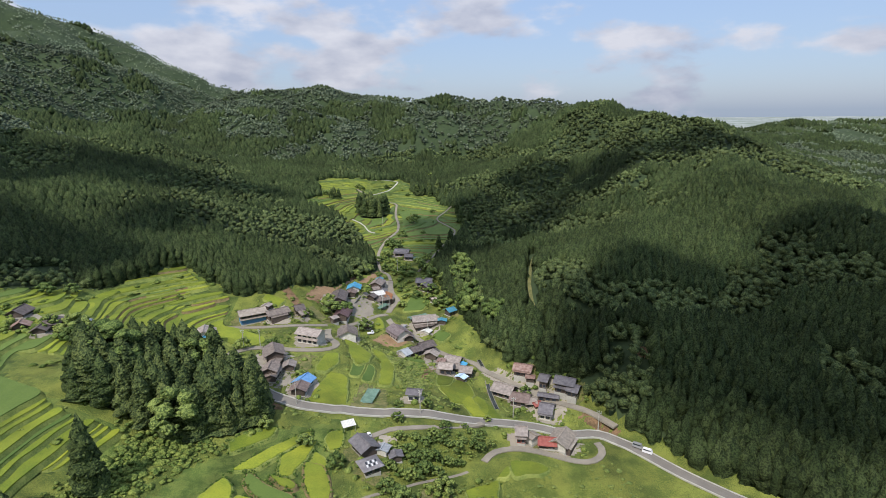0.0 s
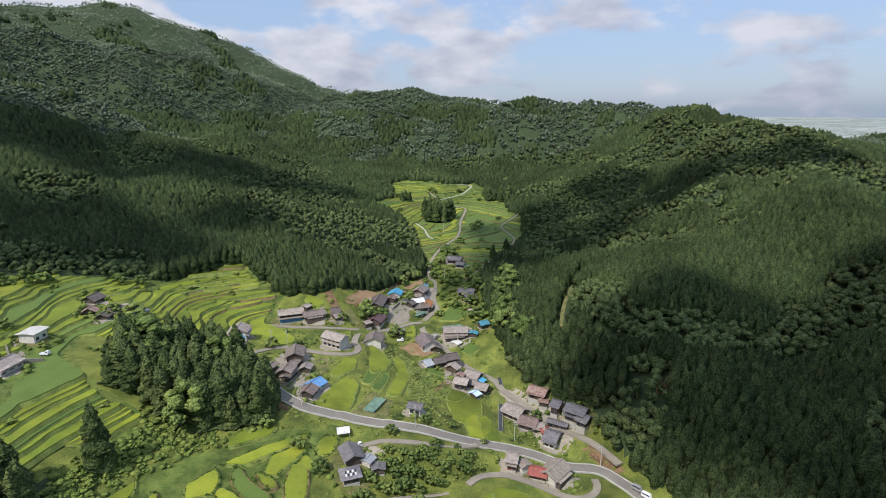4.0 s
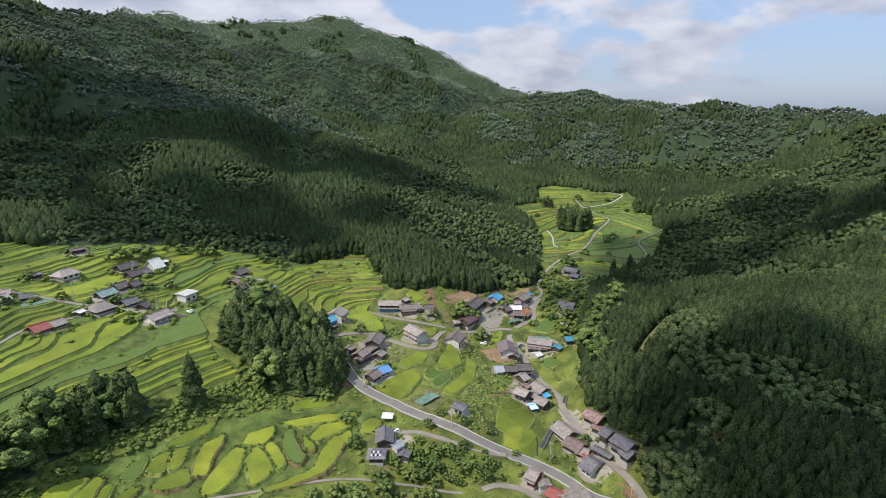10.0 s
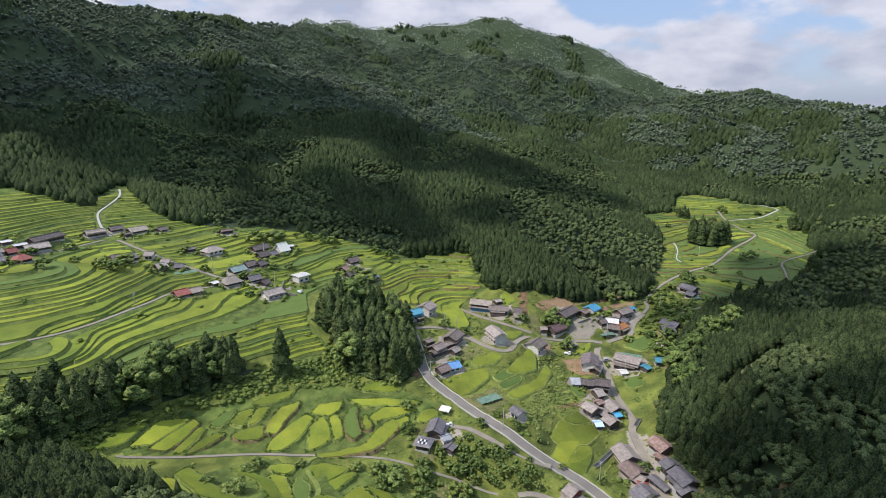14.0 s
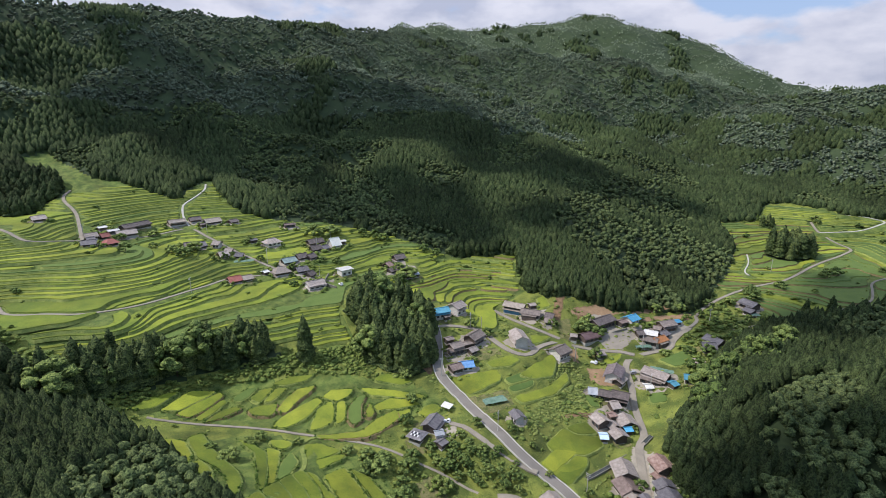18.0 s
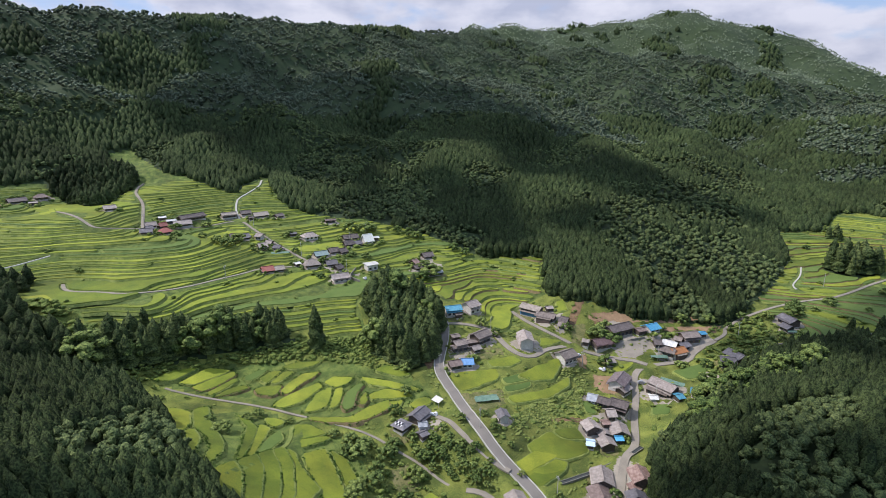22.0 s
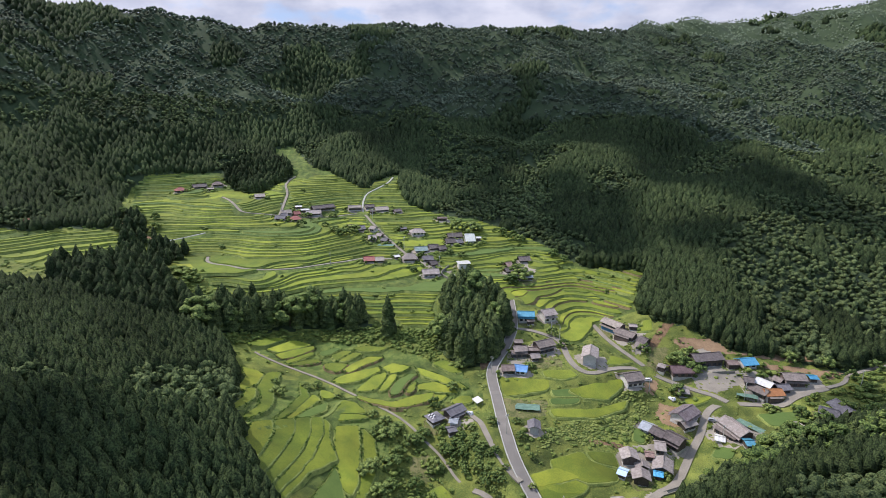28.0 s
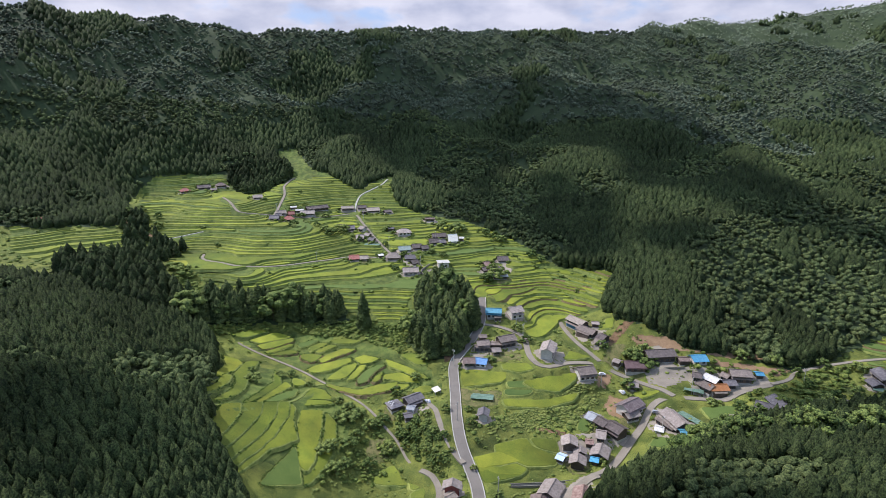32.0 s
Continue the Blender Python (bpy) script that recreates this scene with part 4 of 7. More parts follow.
def PADDY_CALLS():
    """The large fields among the houses: outline and crop."""
    yield ((-51.5, 182.6), (-46.2, 205.4), (-39.6, 202.8), (-37.8, 190.6), (-36.8, 182.8)), M_RICE
    yield ((-52.4, 204.2), (-50.9, 217), (-46.1, 219.3), (-44.9, 212.4), (-48.4, 204)), M_RICE
    yield ((-37, 213.3), (-43.4, 229.0), (-47.2, 241), (-41.6, 239.3), (-33.5, 229.6), (-33.2, 218.4)), M_RICE
    yield ((-38.6, 205), (-38.4, 215.2), (-33.9, 217.4), (-34.9, 205.7)), M_RICE_DARK
    yield ((-33.6, 203.1), (-32.3, 216.7), (-29.6, 214.1), (-29.9, 203.7)), M_RICE_DARK
    yield ((-26.6, 202.4), (-27.5, 221.2), (-34, 238.4), (-28.5, 235.5), (-22.3, 221.4), (-22, 203.1)), M_RICE
    yield ((-65.6, 243.2), (-61.6, 252.8), (-58.2, 242.6), (-58.6, 238.5)), M_RICE
    yield ((-37, 268.5), (-38.6, 275.5), (-35.4, 281.2), (-32.8, 276.1), (-31.5, 269.6)), M_RICE
    yield ((3.5, 194.7), (-2, 208.6), (2.6, 211.2), (6, 220.6), (10.4, 218.2), (12.1, 206.9), (8.4, 194.9)), M_RICE
    yield ((-2.8, 210.7), (-3, 221.8), (4.3, 221.5), (2.3, 213)), M_RICE
    yield ((12.2, 186.6), (9.6, 194), (13.3, 206.4), (16.9, 202.4), (17.8, 186.5)), M_RICE
    yield ((-6.8, 268.6), (-1.6, 273.3), (3.7, 267.9), (-0.9, 263)), M_RICE_DARK
    yield ((-22.7, 296.7), (-19.5, 311.6), (-14.2, 312.2), (-8, 303.9), (-12.6, 294.9)), M_RICE_DARK
    yield ((-95, 271.9), (-93.1, 275.8), (-83.2, 271.4), (-85.8, 265.5)), M_RICE
    yield ((-18.9, 237), (-17.5, 242.4), (-9.3, 237.5), (-10.6, 233.6)), M_RICE_DARK
    yield ((13.4, 160.9), (19.9, 164.4), (21.9, 160.9), (21, 158.6), (13.3, 157)), M_RICE
    yield ((22.4, 164.5), (29.3, 164.4), (35.7, 162), (33.8, 160.3), (23.2, 158.9)), M_RICE
    yield ((6.9, 196), (10.5, 203.9), (15.8, 187.3), (10.9, 184.6)), M_RICE
    yield ((12, 202.8), (16.9, 203.1), (22.1, 189.1), (17.2, 186.4)), M_RICE


def STRIP_CALLS():
    """Outlines of the curved rice strips on both sides of the brook."""
    yield ((0.3, 79.2), (-4.1, 84.7), (2.5, 86.2), (12.2, 85.5), (20.1, 84.4), (16.5, 80.9), (8.5, 79.8))
    yield ((-5.3, 86.1), (-9.5, 91.6), (-1.0, 93.0), (11.7, 91.4), (21.2, 89.2), (23.7, 87.5), (21.0, 85.5), (10.8, 87.5), (1.5, 87.6))
    yield ((-10.3, 92.7), (-13.2, 97.1), (-4.7, 98.7), (8.7, 97.2), (20.1, 94.2), (29.0, 91.6), (25.3, 88.8), (15.1, 91.6), (2.5, 93.9))
    yield ((-13.9, 98.1), (-15.8, 101.4), (-7.3, 103.0), (7.5, 102.0), (18.1, 98.8), (29.0, 94.8), (28.5, 92.4), (18.2, 95.6), (6.9, 98.9), (-4.4, 99.6))
    yield ((-14.9, 102.6), (-12.6, 104.7), (-2.8, 106.2), (5.8, 109.9), (15.4, 102.6), (29.4, 97.3), (33.2, 95.6), (31.2, 93.6), (18.8, 99.7), (6.0, 103.3), (-6.6, 104.1))
    yield ((10.1, 110.8), (13.7, 112.5), (18.8, 113.9), (25.9, 116.7), (32.8, 104.8), (26.1, 106.0), (17.1, 109.0))
    yield ((-12.4, 109.0), (-15.7, 116.5), (-6.4, 117.9), (4.8, 118.5), (13.4, 118.7), (18.2, 117.4), (15.8, 114.1), (10.6, 112.8), (5.4, 110.7), (-2.7, 109.7))
    yield ((-14.6, 119.1), (-10.4, 123.2), (-1.1, 125.1), (7.8, 124.8), (14.1, 123.1), (22.2, 120.1), (24.1, 118.0), (20.8, 117.9), (15.5, 120.1), (7.0, 120.3), (-2.3, 120.4))
    yield ((10.7, 142.3), (7.1, 151.1), (12.2, 157.2), (17.5, 158.3), (15.2, 144.7))
    yield ((-58.5, 58.0), (-57.6, 63.9), (-54.4, 68.1), (-41.8, 68.8), (-30.6, 67.2), (-29.8, 64.7), (-47.0, 63.2))
    yield ((-53.4, 70.7), (-57.1, 75.2), (-38.4, 76.9), (-22.4, 80.6), (-14.1, 80.2), (-6.4, 77.1), (-4.7, 74.8), (-16.3, 77.0), (-25.9, 76.0), (-34.9, 71.9))
    yield ((-29.1, 68.5), (-30.3, 71.6), (-21.4, 73.4), (-12.2, 72.3), (-4.0, 70.0), (-9.5, 69.1), (-18.4, 70.3))
    yield ((-48.2, 86.6), (-44.1, 90.1), (-35.6, 92.9), (-25.9, 91.1), (-11.6, 87.3), (-10.6, 85.8), (-25.4, 88.0), (-36.2, 89.6))
    yield ((-38.1, 94.5), (-34.4, 97.7), (-24.7, 94.6), (-14.0, 91.2), (-12.8, 89.1), (-23.3, 91.7))
    yield ((-32.8, 101.3), (-25.9, 101.6), (-19.5, 98.1), (-15.5, 93.0), (-20.7, 94.1), (-26.9, 97.2))
    yield ((-46.0, 97.4), (-43.7, 102.5), (-40.3, 103.7), (-37.9, 100.1), (-41.3, 97.5))
    yield ((-37.2, 108.6), (-36.4, 113.5), (-30.2, 118.5), (-28.2, 116.7), (-27.5, 110.7), (-26.1, 107.0), (-31.7, 107.5))
    yield ((-24.1, 106.7), (-26.2, 110.7), (-27.3, 118.3), (-26.3, 119.7), (-23.9, 116.5), (-19.7, 107.1))
    yield ((-86.4, 53.3), (-92.1, 60.3), (-93.9, 70.1), (-90.4, 66.2), (-85.3, 59.8))
    yield ((-84.9, 64.0), (-92.6, 74.6), (-90.1, 84.0), (-86.7, 77.9), (-83.0, 69.7))
    yield ((-81.0, 69.1), (-85.4, 78.0), (-88.8, 85.8), (-86.1, 86.5), (-80.6, 79.7), (-77.5, 73.1))
    yield ((-74.7, 75.0), (-79.6, 81.2), (-83.8, 86.0), (-81.4, 87.3), (-76.4, 81.4), (-72.8, 76.8))
    yield ((-70.4, 78.1), (-76.0, 84.2), (-77.4, 90.3), (-74.7, 92.0), (-72.3, 85.8))
    yield ((-83.5, 90.9), (-86.1, 96.6), (-86.0, 101.0), (-81.6, 96.7), (-80.6, 92.4))
    yield ((-80.5, 98.1), (-83.7, 103.9), (-82.7, 107.3), (-77.5, 102.4), (-76.4, 100.4))
    yield ((-76.0, 102.9), (-81.1, 108.4), (-79.7, 113.0), (-76.4, 108.6), (-74.8, 104.4))
    yield ((-72.5, 94.9), (-73.1, 99.6), (-71.6, 106.0), (-67.4, 104.3), (-65.1, 101.8), (-68.4, 96.9))
    yield ((-67.1, 106.2), (-72.1, 110.8), (-76.1, 116.6), (-74.7, 123.7), (-72.2, 121.2), (-69.2, 114.9), (-64.5, 109.2))
    yield ((-85.5, 109.7), (-86.3, 115.6), (-83.5, 125.8), (-81.1, 121.2), (-82.2, 112.5))
    yield ((-57.0, 102.4), (-60.9, 106.4), (-64.0, 114.6), (-66.3, 121.7), (-63.6, 122.9), (-59.4, 118.5), (-56.1, 113.8), (-54.1, 106.3))
    yield ((-48.1, 114.2), (-54.4, 118.2), (-58.5, 120.6), (-60.6, 126.5), (-56.1, 126.1), (-48.7, 123.1), (-47.4, 117.8))
    yield ((-46.7, 124.5), (-53.2, 126.9), (-58.7, 129.5), (-58.3, 132.0), (-53.1, 130.6), (-47.0, 127.6))
    yield ((-48.7, 130.4), (-54.5, 133.7), (-58.1, 138.8), (-57.9, 141.5), (-52.3, 137.5), (-44.1, 133.8), (-43.1, 130.6))
    yield ((-44.9, 137.0), (-48.7, 138.6), (-51.9, 141.4), (-47.6, 141.3), (-44.0, 139.0))
    yield ((-65.5, 125.8), (-68.1, 130.2), (-64.9, 138.3), (-61.6, 135.1), (-60.5, 129.5))
    yield ((-62.7, 143.5), (-58.8, 149.9), (-53.5, 157.1), (-46.8, 164.4), (-46.5, 161.1), (-53.2, 151.6), (-57.1, 145.5))
    yield ((-49.4, 143.5), (-51.1, 151.3), (-46.2, 158.4), (-43.2, 160.4), (-44.3, 152.7), (-46.6, 143.8))
    yield ((-66.9, 151.3), (-68.3, 155.8), (-62.9, 161.8), (-57.3, 164.0), (-58.0, 159.4), (-62.7, 154.8))
    yield ((-42.7, 116.3), (-39.8, 123.6), (-37.4, 131.0), (-41.4, 139.1), (-43.4, 147.8), (-38.5, 146.9), (-34.4, 138.1), (-33.7, 131.8), (-36.8, 123.4), (-39.8, 117.4))
    yield ((-42.6, 149.7), (-41.7, 156.1), (-38.5, 152.9), (-37.3, 148.3))
    yield ((-37.8, 157.9), (-39.7, 162.2), (-39.3, 166.0), (-35.5, 167.7), (-34.6, 163.6), (-35.1, 159.9))


ROADS = (MAIN_WAY, VILLAGE_LANE, FAR_LANE, PALE_PATH, SIDE_LANE, HILLSIDE_LANE, HAMLET_LANE, TERRACE_LANE, RISING_LANE, BROOK_PATH, BARN_LANE, LOOP_LANE, HILL_PATH, HIGH_LANE, FIELD_PATH, GREEN_PATH, FIELD_TRACK)


def is_open(x, y):
    o = inside(x, y, OPEN_LAND + ((-60, 260), (-200, 100))) | inside(x, y, OPEN_EAST) | inside(x, y, OPEN_SOUTH)
    for w in WOODS:
        o &= ~inside(x, y, w)
    return o


FIELD_ZONES = []
# outline, step of the terraces, length of a paddy, the way along it
FIELD_ZONES.append((((-324, -112), (-334, -104), (-356, -79), (-357, -40), (-347, -24), (-318, 8), (-363, 14), (-425, -8), (-438, 13), (-374, 38), (-360, 60), (-343, 74), (-316, 98), (-359, 123), (-360, 131), (-313, 130), (-286, 141), (-271, 161), (-259, 195), (-236, 216), (-201, 242), (-174, 257), (-159, 277), (-145, 295), (-133, 280), (-130.2, 205), (-112, 198), (-118, 196), (-161, 190), (-153, 170), (-134, 161), (-117, 153), (-102, 155), (-101, 136), (-111, 128), (-111, 100), (-106, 33), (-136, 17), (-161, -24), (-205, -58)), 1.2, 44.0, (0.15, 1.0)))
FIELD_ZONES.append((((-192, -143), (-192, -120), (-202, -103), (-206, -81), (-201, -59), (-179, -46), (-131, -55), (-161, -123)), 1.5, 46.0, (0.6, 0.8)))
FIELD_ZONES.append((((-148, 208), (-158, 218), (-174, 239), (-153, 254), (-142, 289), (-108, 270), (-109, 250), (-78, 229), (-85, 220), (-116, 230), (-117, 206)), 1.3, 24.0, (0.6, 0.8)))
FIELD_ZONES.append((((-88, 50), (-96, 74), (-89, 116), (-76, 144), (-57, 163), (-37, 172), (-33, 165), (-42, 160), (-35, 151), (-33, 129), (-46, 114), (-61, 93), (-74, 71)), 1.0, 0.0, (0.35, 0.94)))
FIELD_ZONES.append((((-59, 57), (-59, 78), (-51, 99), (-39, 114), (-28, 123), (-13, 127), (12, 126), (27, 93), (10, 82), (-11, 69)), 1.0, 0.0, (1.0, -0.2)))
FIELD_ZONES.append((((-59, 398), (-66, 423), (-91, 471), (-135, 514), (-120, 543), (-133, 581), (-123, 597), (-90, 605), (-79, 601), (-61, 615), (-52, 637), (-32, 616), (-34, 598), (-31, 579), (-9, 567), (-1, 531), (13, 518), (17, 449), (7, 419), (1, 394), (-6, 369)), 0.85, 34.0, (1.0, 0.3)))


# ---- ground ----
def smooth_line(line, step=3.0):
    """Rounds the corners of a line and walks along it in even steps."""
    p = np.array(line, float)
    for _ in range(3):
        q = [p[0]]
        for a, b in zip(p, p[1:]):
            q += [a * 0.75 + b * 0.25, a * 0.25 + b * 0.75]
        p = np.array(q + [p[-1]])
    d = np.r_[0, np.cumsum(np.hypot(*np.diff(p, axis=0).T))]
    s = np.linspace(0, d[-1], max(2, int(d[-1] / step)))
    return np.stack([np.interp(s, d, p[:, 0]), np.interp(s, d, p[:, 1])], 1)


def road_profile(line, width):
    p = smooth_line(line)
    t = np.gradient(p, axis=0)
    t /= np.linalg.norm(t, axis=1)[:, None]
    side = np.stack([-t[:, 1], t[:, 0]], 1)
    z = np.max([land(*(p + side * k * width / 2).T) for k in (-1, 0, 1)], 0)
    k = np.ones(7) / 7
    z = np.maximum(np.convolve(np.pad(z, 3, mode="edge"), k, "valid"), z - 0.25) + 0.12
    return p, side, z


GX, GY = axis_steps(-3300, -420, 130, 3300, 2.5, 70), axis_steps(-1500, -150, 660, 4700, 2.5, 70)
XX, YY = np.meshgrid(GX, GY, indexing="ij")
ZZ = land(XX, YY)
_edge = np.zeros_like(ZZ)
for loop_, step_, length_, way_ in FIELD_ZONES:
    _edge = np.maximum(_edge, inside(XX, YY, loop_) * step_ * 0.6)
for loop_, mat_ in PADDY_CALLS():
    _edge = np.maximum(_edge, inside(XX, YY, loop_) * 0.6)
for row in HOUSE_CALLS():
    _edge[np.hypot(XX - row[0], YY - row[1]) < max(row[3], row[4]) * 0.7 + 3.0] = 0
for _ in range(2):
    _edge[1:-1, 1:-1] = (_edge[1:-1, 1:-1] * 2 + _edge[:-2, 1:-1] + _edge[2:, 1:-1] + _edge[1:-1, :-2] + _edge[1:-1, 2:]) / 6
ZZ = ZZ - _edge
# levelled plots under the houses
def house_level(x, y):
    zs = land(np.array([x, x + 2.5, x - 2.5, x, x]), np.array([y, y, y, y + 2.5, y - 2.5]))
    return float(zs.max()) * 0.25 + float(zs.mean()) * 0.75


for row in HOUSE_CALLS():
    r_ = min(max(row[3], row[4]) * 0.55 + 1.2, 8.0 if row[0] > -140 else 5.5)
    sub_ = np.ix_(np.nonzero(abs(GX - row[0]) < r_ + 8)[0], np.nonzero(abs(GY - row[1]) < r_ + 8)[0])
    w_ = np.clip(1 - (np.hypot(XX[sub_] - row[0], YY[sub_] - row[1]) - r_) / 4.0, 0, 1)
    ZZ[sub_] = ZZ[sub_] * (1 - w_) + np.maximum(ZZ[sub_], house_level(row[0], row[1]) - 0.15) * w_
# the fields among the houses are levelled into the slope
for loop_, mat_ in PADDY_CALLS():
    q_ = np.array(loop_, float)
    c_ = q_.mean(0)
    q_ = c_ + (q_ - c_) * 1.1
    a_ = np.linalg.lstsq(np.c_[q_ - c_, np.ones(len(q_))], land(q_[:, 0], q_[:, 1]), rcond=None)[0]
    in_ = inside(XX, YY, [tuple(c_ + (p_ - c_) * 1.12) for p_ in q_])
    ZZ[in_] = np.minimum(ZZ[in_], a_[2] + (XX[in_] - c_[0]) * a_[0] * 0.9 + (YY[in_] - c_[1]) * a_[1] * 0.9 - 0.15)
# the land is cut and filled along the roads
for line_, width_ in [(r_, 2.6) for r_ in ROADS[1:]] + [(MAIN_WAY, 5.0)]:
    rp_, rs_, rz_ = road_profile(line_, width_)
    k_ = np.linspace(0, len(rz_) - 1, len(rz_) * 4)
    rp_, rz_ = np.stack([np.interp(k_, np.arange(len(rz_)), rp_[:, i_]) for i_ in (0, 1)], 1), np.interp(k_, np.arange(len(rz_)), rz_)
    bx_ = np.nonzero((GX > rp_[:, 0].min() - 12) & (GX < rp_[:, 0].max() + 12))[0]
    by_ = np.nonzero((GY > rp_[:, 1].min() - 12) & (GY < rp_[:, 1].max() + 12))[0]
    sub_ = np.ix_(bx_, by_)
    d_best, z_best = np.full(XX[sub_].shape, 1e9), np.zeros(XX[sub_].shape)
    for (qx_, qy_), qz_ in zip(rp_, rz_):
        dd_ = np.hypot(XX[sub_] - qx_, YY[sub_] - qy_)
        z_best = np.where(dd_ < d_best, qz_, z_best)
        d_best = np.minimum(d_best, dd_)
    w_ = np.clip(1 - (d_best - width_ / 2 - 1.8) / 4.0, 0, 1)
    w_ = w_ * w_ * (3 - 2 * w_)
    ZZ[sub_] = ZZ[sub_] * (1 - w_) + (z_best - (0.45 if width_ > 4 else 0.36)) * w_
# far plain beyond the hills lies low and level
_away = np.clip((np.hypot(XX, YY) - 1900) / 500, 0, 1)
ZZ = ZZ * (1 - _away) + _away * (48 + 10 * wave(XX, YY, 1400, 9))


def ground_z(x, y):
    """Height of the finished ground between the points of its net."""
    i, j = np.clip(np.searchsorted(GX, x) - 1, 0, len(GX) - 2), np.clip(np.searchsorted(GY, y) - 1, 0, len(GY) - 2)
    u, v = (x - GX[i]) / (GX[i + 1] - GX[i]), (y - GY[j]) / (GY[j + 1] - GY[j])
    return (ZZ[i, j] * (1 - u) + ZZ[i + 1, j] * u) * (1 - v) + (ZZ[i, j + 1] * (1 - u) + ZZ[i + 1, j + 1] * u) * v


_open = is_open(XX, YY)
ground = mesh_object("ground", np.stack([XX.ravel(), YY.ravel(), ZZ.ravel()], 1).tolist(), grid_faces(len(GX), len(GY)).tolist(), M_GROUND, True)
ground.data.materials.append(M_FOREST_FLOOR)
ground.data.materials.append(M_PLAIN_HAZED)
ground.data.materials.append(M_FIELD)
_crop = np.zeros_like(_open)
for loop_, step_, length_, way_ in FIELD_ZONES:
    _crop |= inside(XX + 2 * wave(XX, YY, 25, 51), YY + 2 * wave(XX, YY, 25, 52), loop_)
_crop = _crop[:-1, :-1].ravel()
_fo = _open[:-1, :-1].ravel()
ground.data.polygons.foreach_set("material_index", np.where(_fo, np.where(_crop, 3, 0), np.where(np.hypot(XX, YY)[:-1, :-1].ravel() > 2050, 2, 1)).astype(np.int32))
tagged(ground, "green valley floor and wooded hillsides", "ground", kind="structure")


# ---- roads ----
def strip(p, side, z, a, b, top, thick):
    """A band from a to b metres beside a line."""
    n = len(p)
    v, f = [], []
    for i in range(n):
        for k, h in ((a, top), (b, top), (b, top - thick), (a, top - thick)):
            v.append((*(p[i] + side[i] * k), z[i] + h))
    for i in range(n - 1):
        for k in range(4):
            f.append((4 * i + k, 4 * i + (k + 1) % 4, 4 * i + 4 + (k + 1) % 4, 4 * i + 4 + k))
    f += [(0, 1, 2, 3), (4 * n - 1, 4 * n - 2, 4 * n - 3, 4 * n - 4)]
    bm = bmesh.new()
    vs = [bm.verts.new(c) for c in v]
    for q in f:
        bm.faces.new([vs[i] for i in q])
    bmesh.ops.recalc_face_normals(bm, faces=bm.faces)
    return bm


def road(name, line, width, mat, label, kerb=False, lift=0.0):
    p, side, z = road_profile(line, width)
    z = z + lift
    me = bpy.data.meshes.new(name)
    bm = strip(p, side, z, -width / 2, width / 2, 0, 0.7)
    bm.to_mesh(me)
    bm.free()
    me.materials.append(mat)
    ob = tagged(new(name, me), label, "road", kind="structure")
    if kerb:
        for k in (-1, 1):
            part("kerb", strip(p, side, z, k * (width / 2 - 0.1) - 0.2, k * (width / 2 - 0.1) + 0.2, 0.25, 0.6), M_CONCRETE, ob, "pale concrete kerb")
    return ob


road("main_road", MAIN_WAY, 5.0, M_ASPHALT, "grey asphalt road with pale concrete kerbs", kerb=True)
_split = next(i for i, q_ in enumerate(VILLAGE_LANE) if q_[1] > 330)
road("valley_lane", VILLAGE_LANE[_split:], 2.0, M_LANE, "narrow grey lane winding up the valley")
road("village_lane", VILLAGE_LANE[: _split + 1], 3.2, M_LANE, "narrow grey lane through the village")
road("far_lane", FAR_LANE, 1.4, M_LANE, "narrow grey farm lane beside rice fields")
road("high_lane", HIGH_LANE, 1.6, M_CONCRETE, "pale concrete lane at the head of the valley", lift=0.2)
road("field_path", FIELD_PATH, 1.4, M_CONCRETE, "pale concrete path across the terraces", lift=0.25)
road("pale_path", PALE_PATH, 0.9, M_CONCRETE, "pale concrete farm path", lift=0.2)
road("side_lane", SIDE_LANE, 3.2, M_LANE, "narrow grey lane between farmhouses")
road("hillside_lane", HILLSIDE_LANE, 2.6, M_LANE, "narrow lane up to a farmhouse")
road("hamlet_lane", HAMLET_LANE, 1.9, M_LANE, "winding grey lane along the terraces")
road("terrace_lane", TERRACE_LANE, 2.0, M_LANE, "grey lane through the upper hamlet")
road("hill_path", HILL_PATH, 1.4, M_CONCRETE, "pale concrete path zigzagging up the terraces", lift=0.25)
road("rising_lane", RISING_LANE, 2.0, M_LANE, "narrow lane rising through the terraces", lift=0.3)
road("brook_path", BROOK_PATH, 1.2, M_LANE, "grey path along the brook")
road("barn_lane", BARN_LANE, 2.4, M_LANE, "pale lane down to the farmyard")
road("loop_lane", LOOP_LANE, 2.6, M_LANE, "pale lane curving below the road")
road("green_path", GREEN_PATH, 1.6, M_BANK, "grassy path between the rice strips")
road("field_track", FIELD_TRACK, 2.2, M_DIRT, "bare earth track below the terraces")
_sp, _ss, _sz = road_profile(STREAM, 1.6)
_me = bpy.data.meshes.new("stream_channel")
_sb = strip(_sp, _ss, _sz, -0.7, 0.7, -0.05, 0.6)
_sb.to_mesh(_me)
_sb.free()
_me.materials.append(M_WATER)
stream_ = tagged(new("stream_channel", _me), "dark stream in a narrow concrete channel", "stream", kind="structure")
for k_ in (-0.82, 0.82):
    part("channel_wall", strip(_sp, _ss, _sz, k_ - 0.12, k_ + 0.12, 0.15, 1.2), M_STONE, stream_, "grey stone channel wall")
road("forest_track", FOREST_TRACK, 1.9, M_DRY, "bare earth forest track on the hillside")


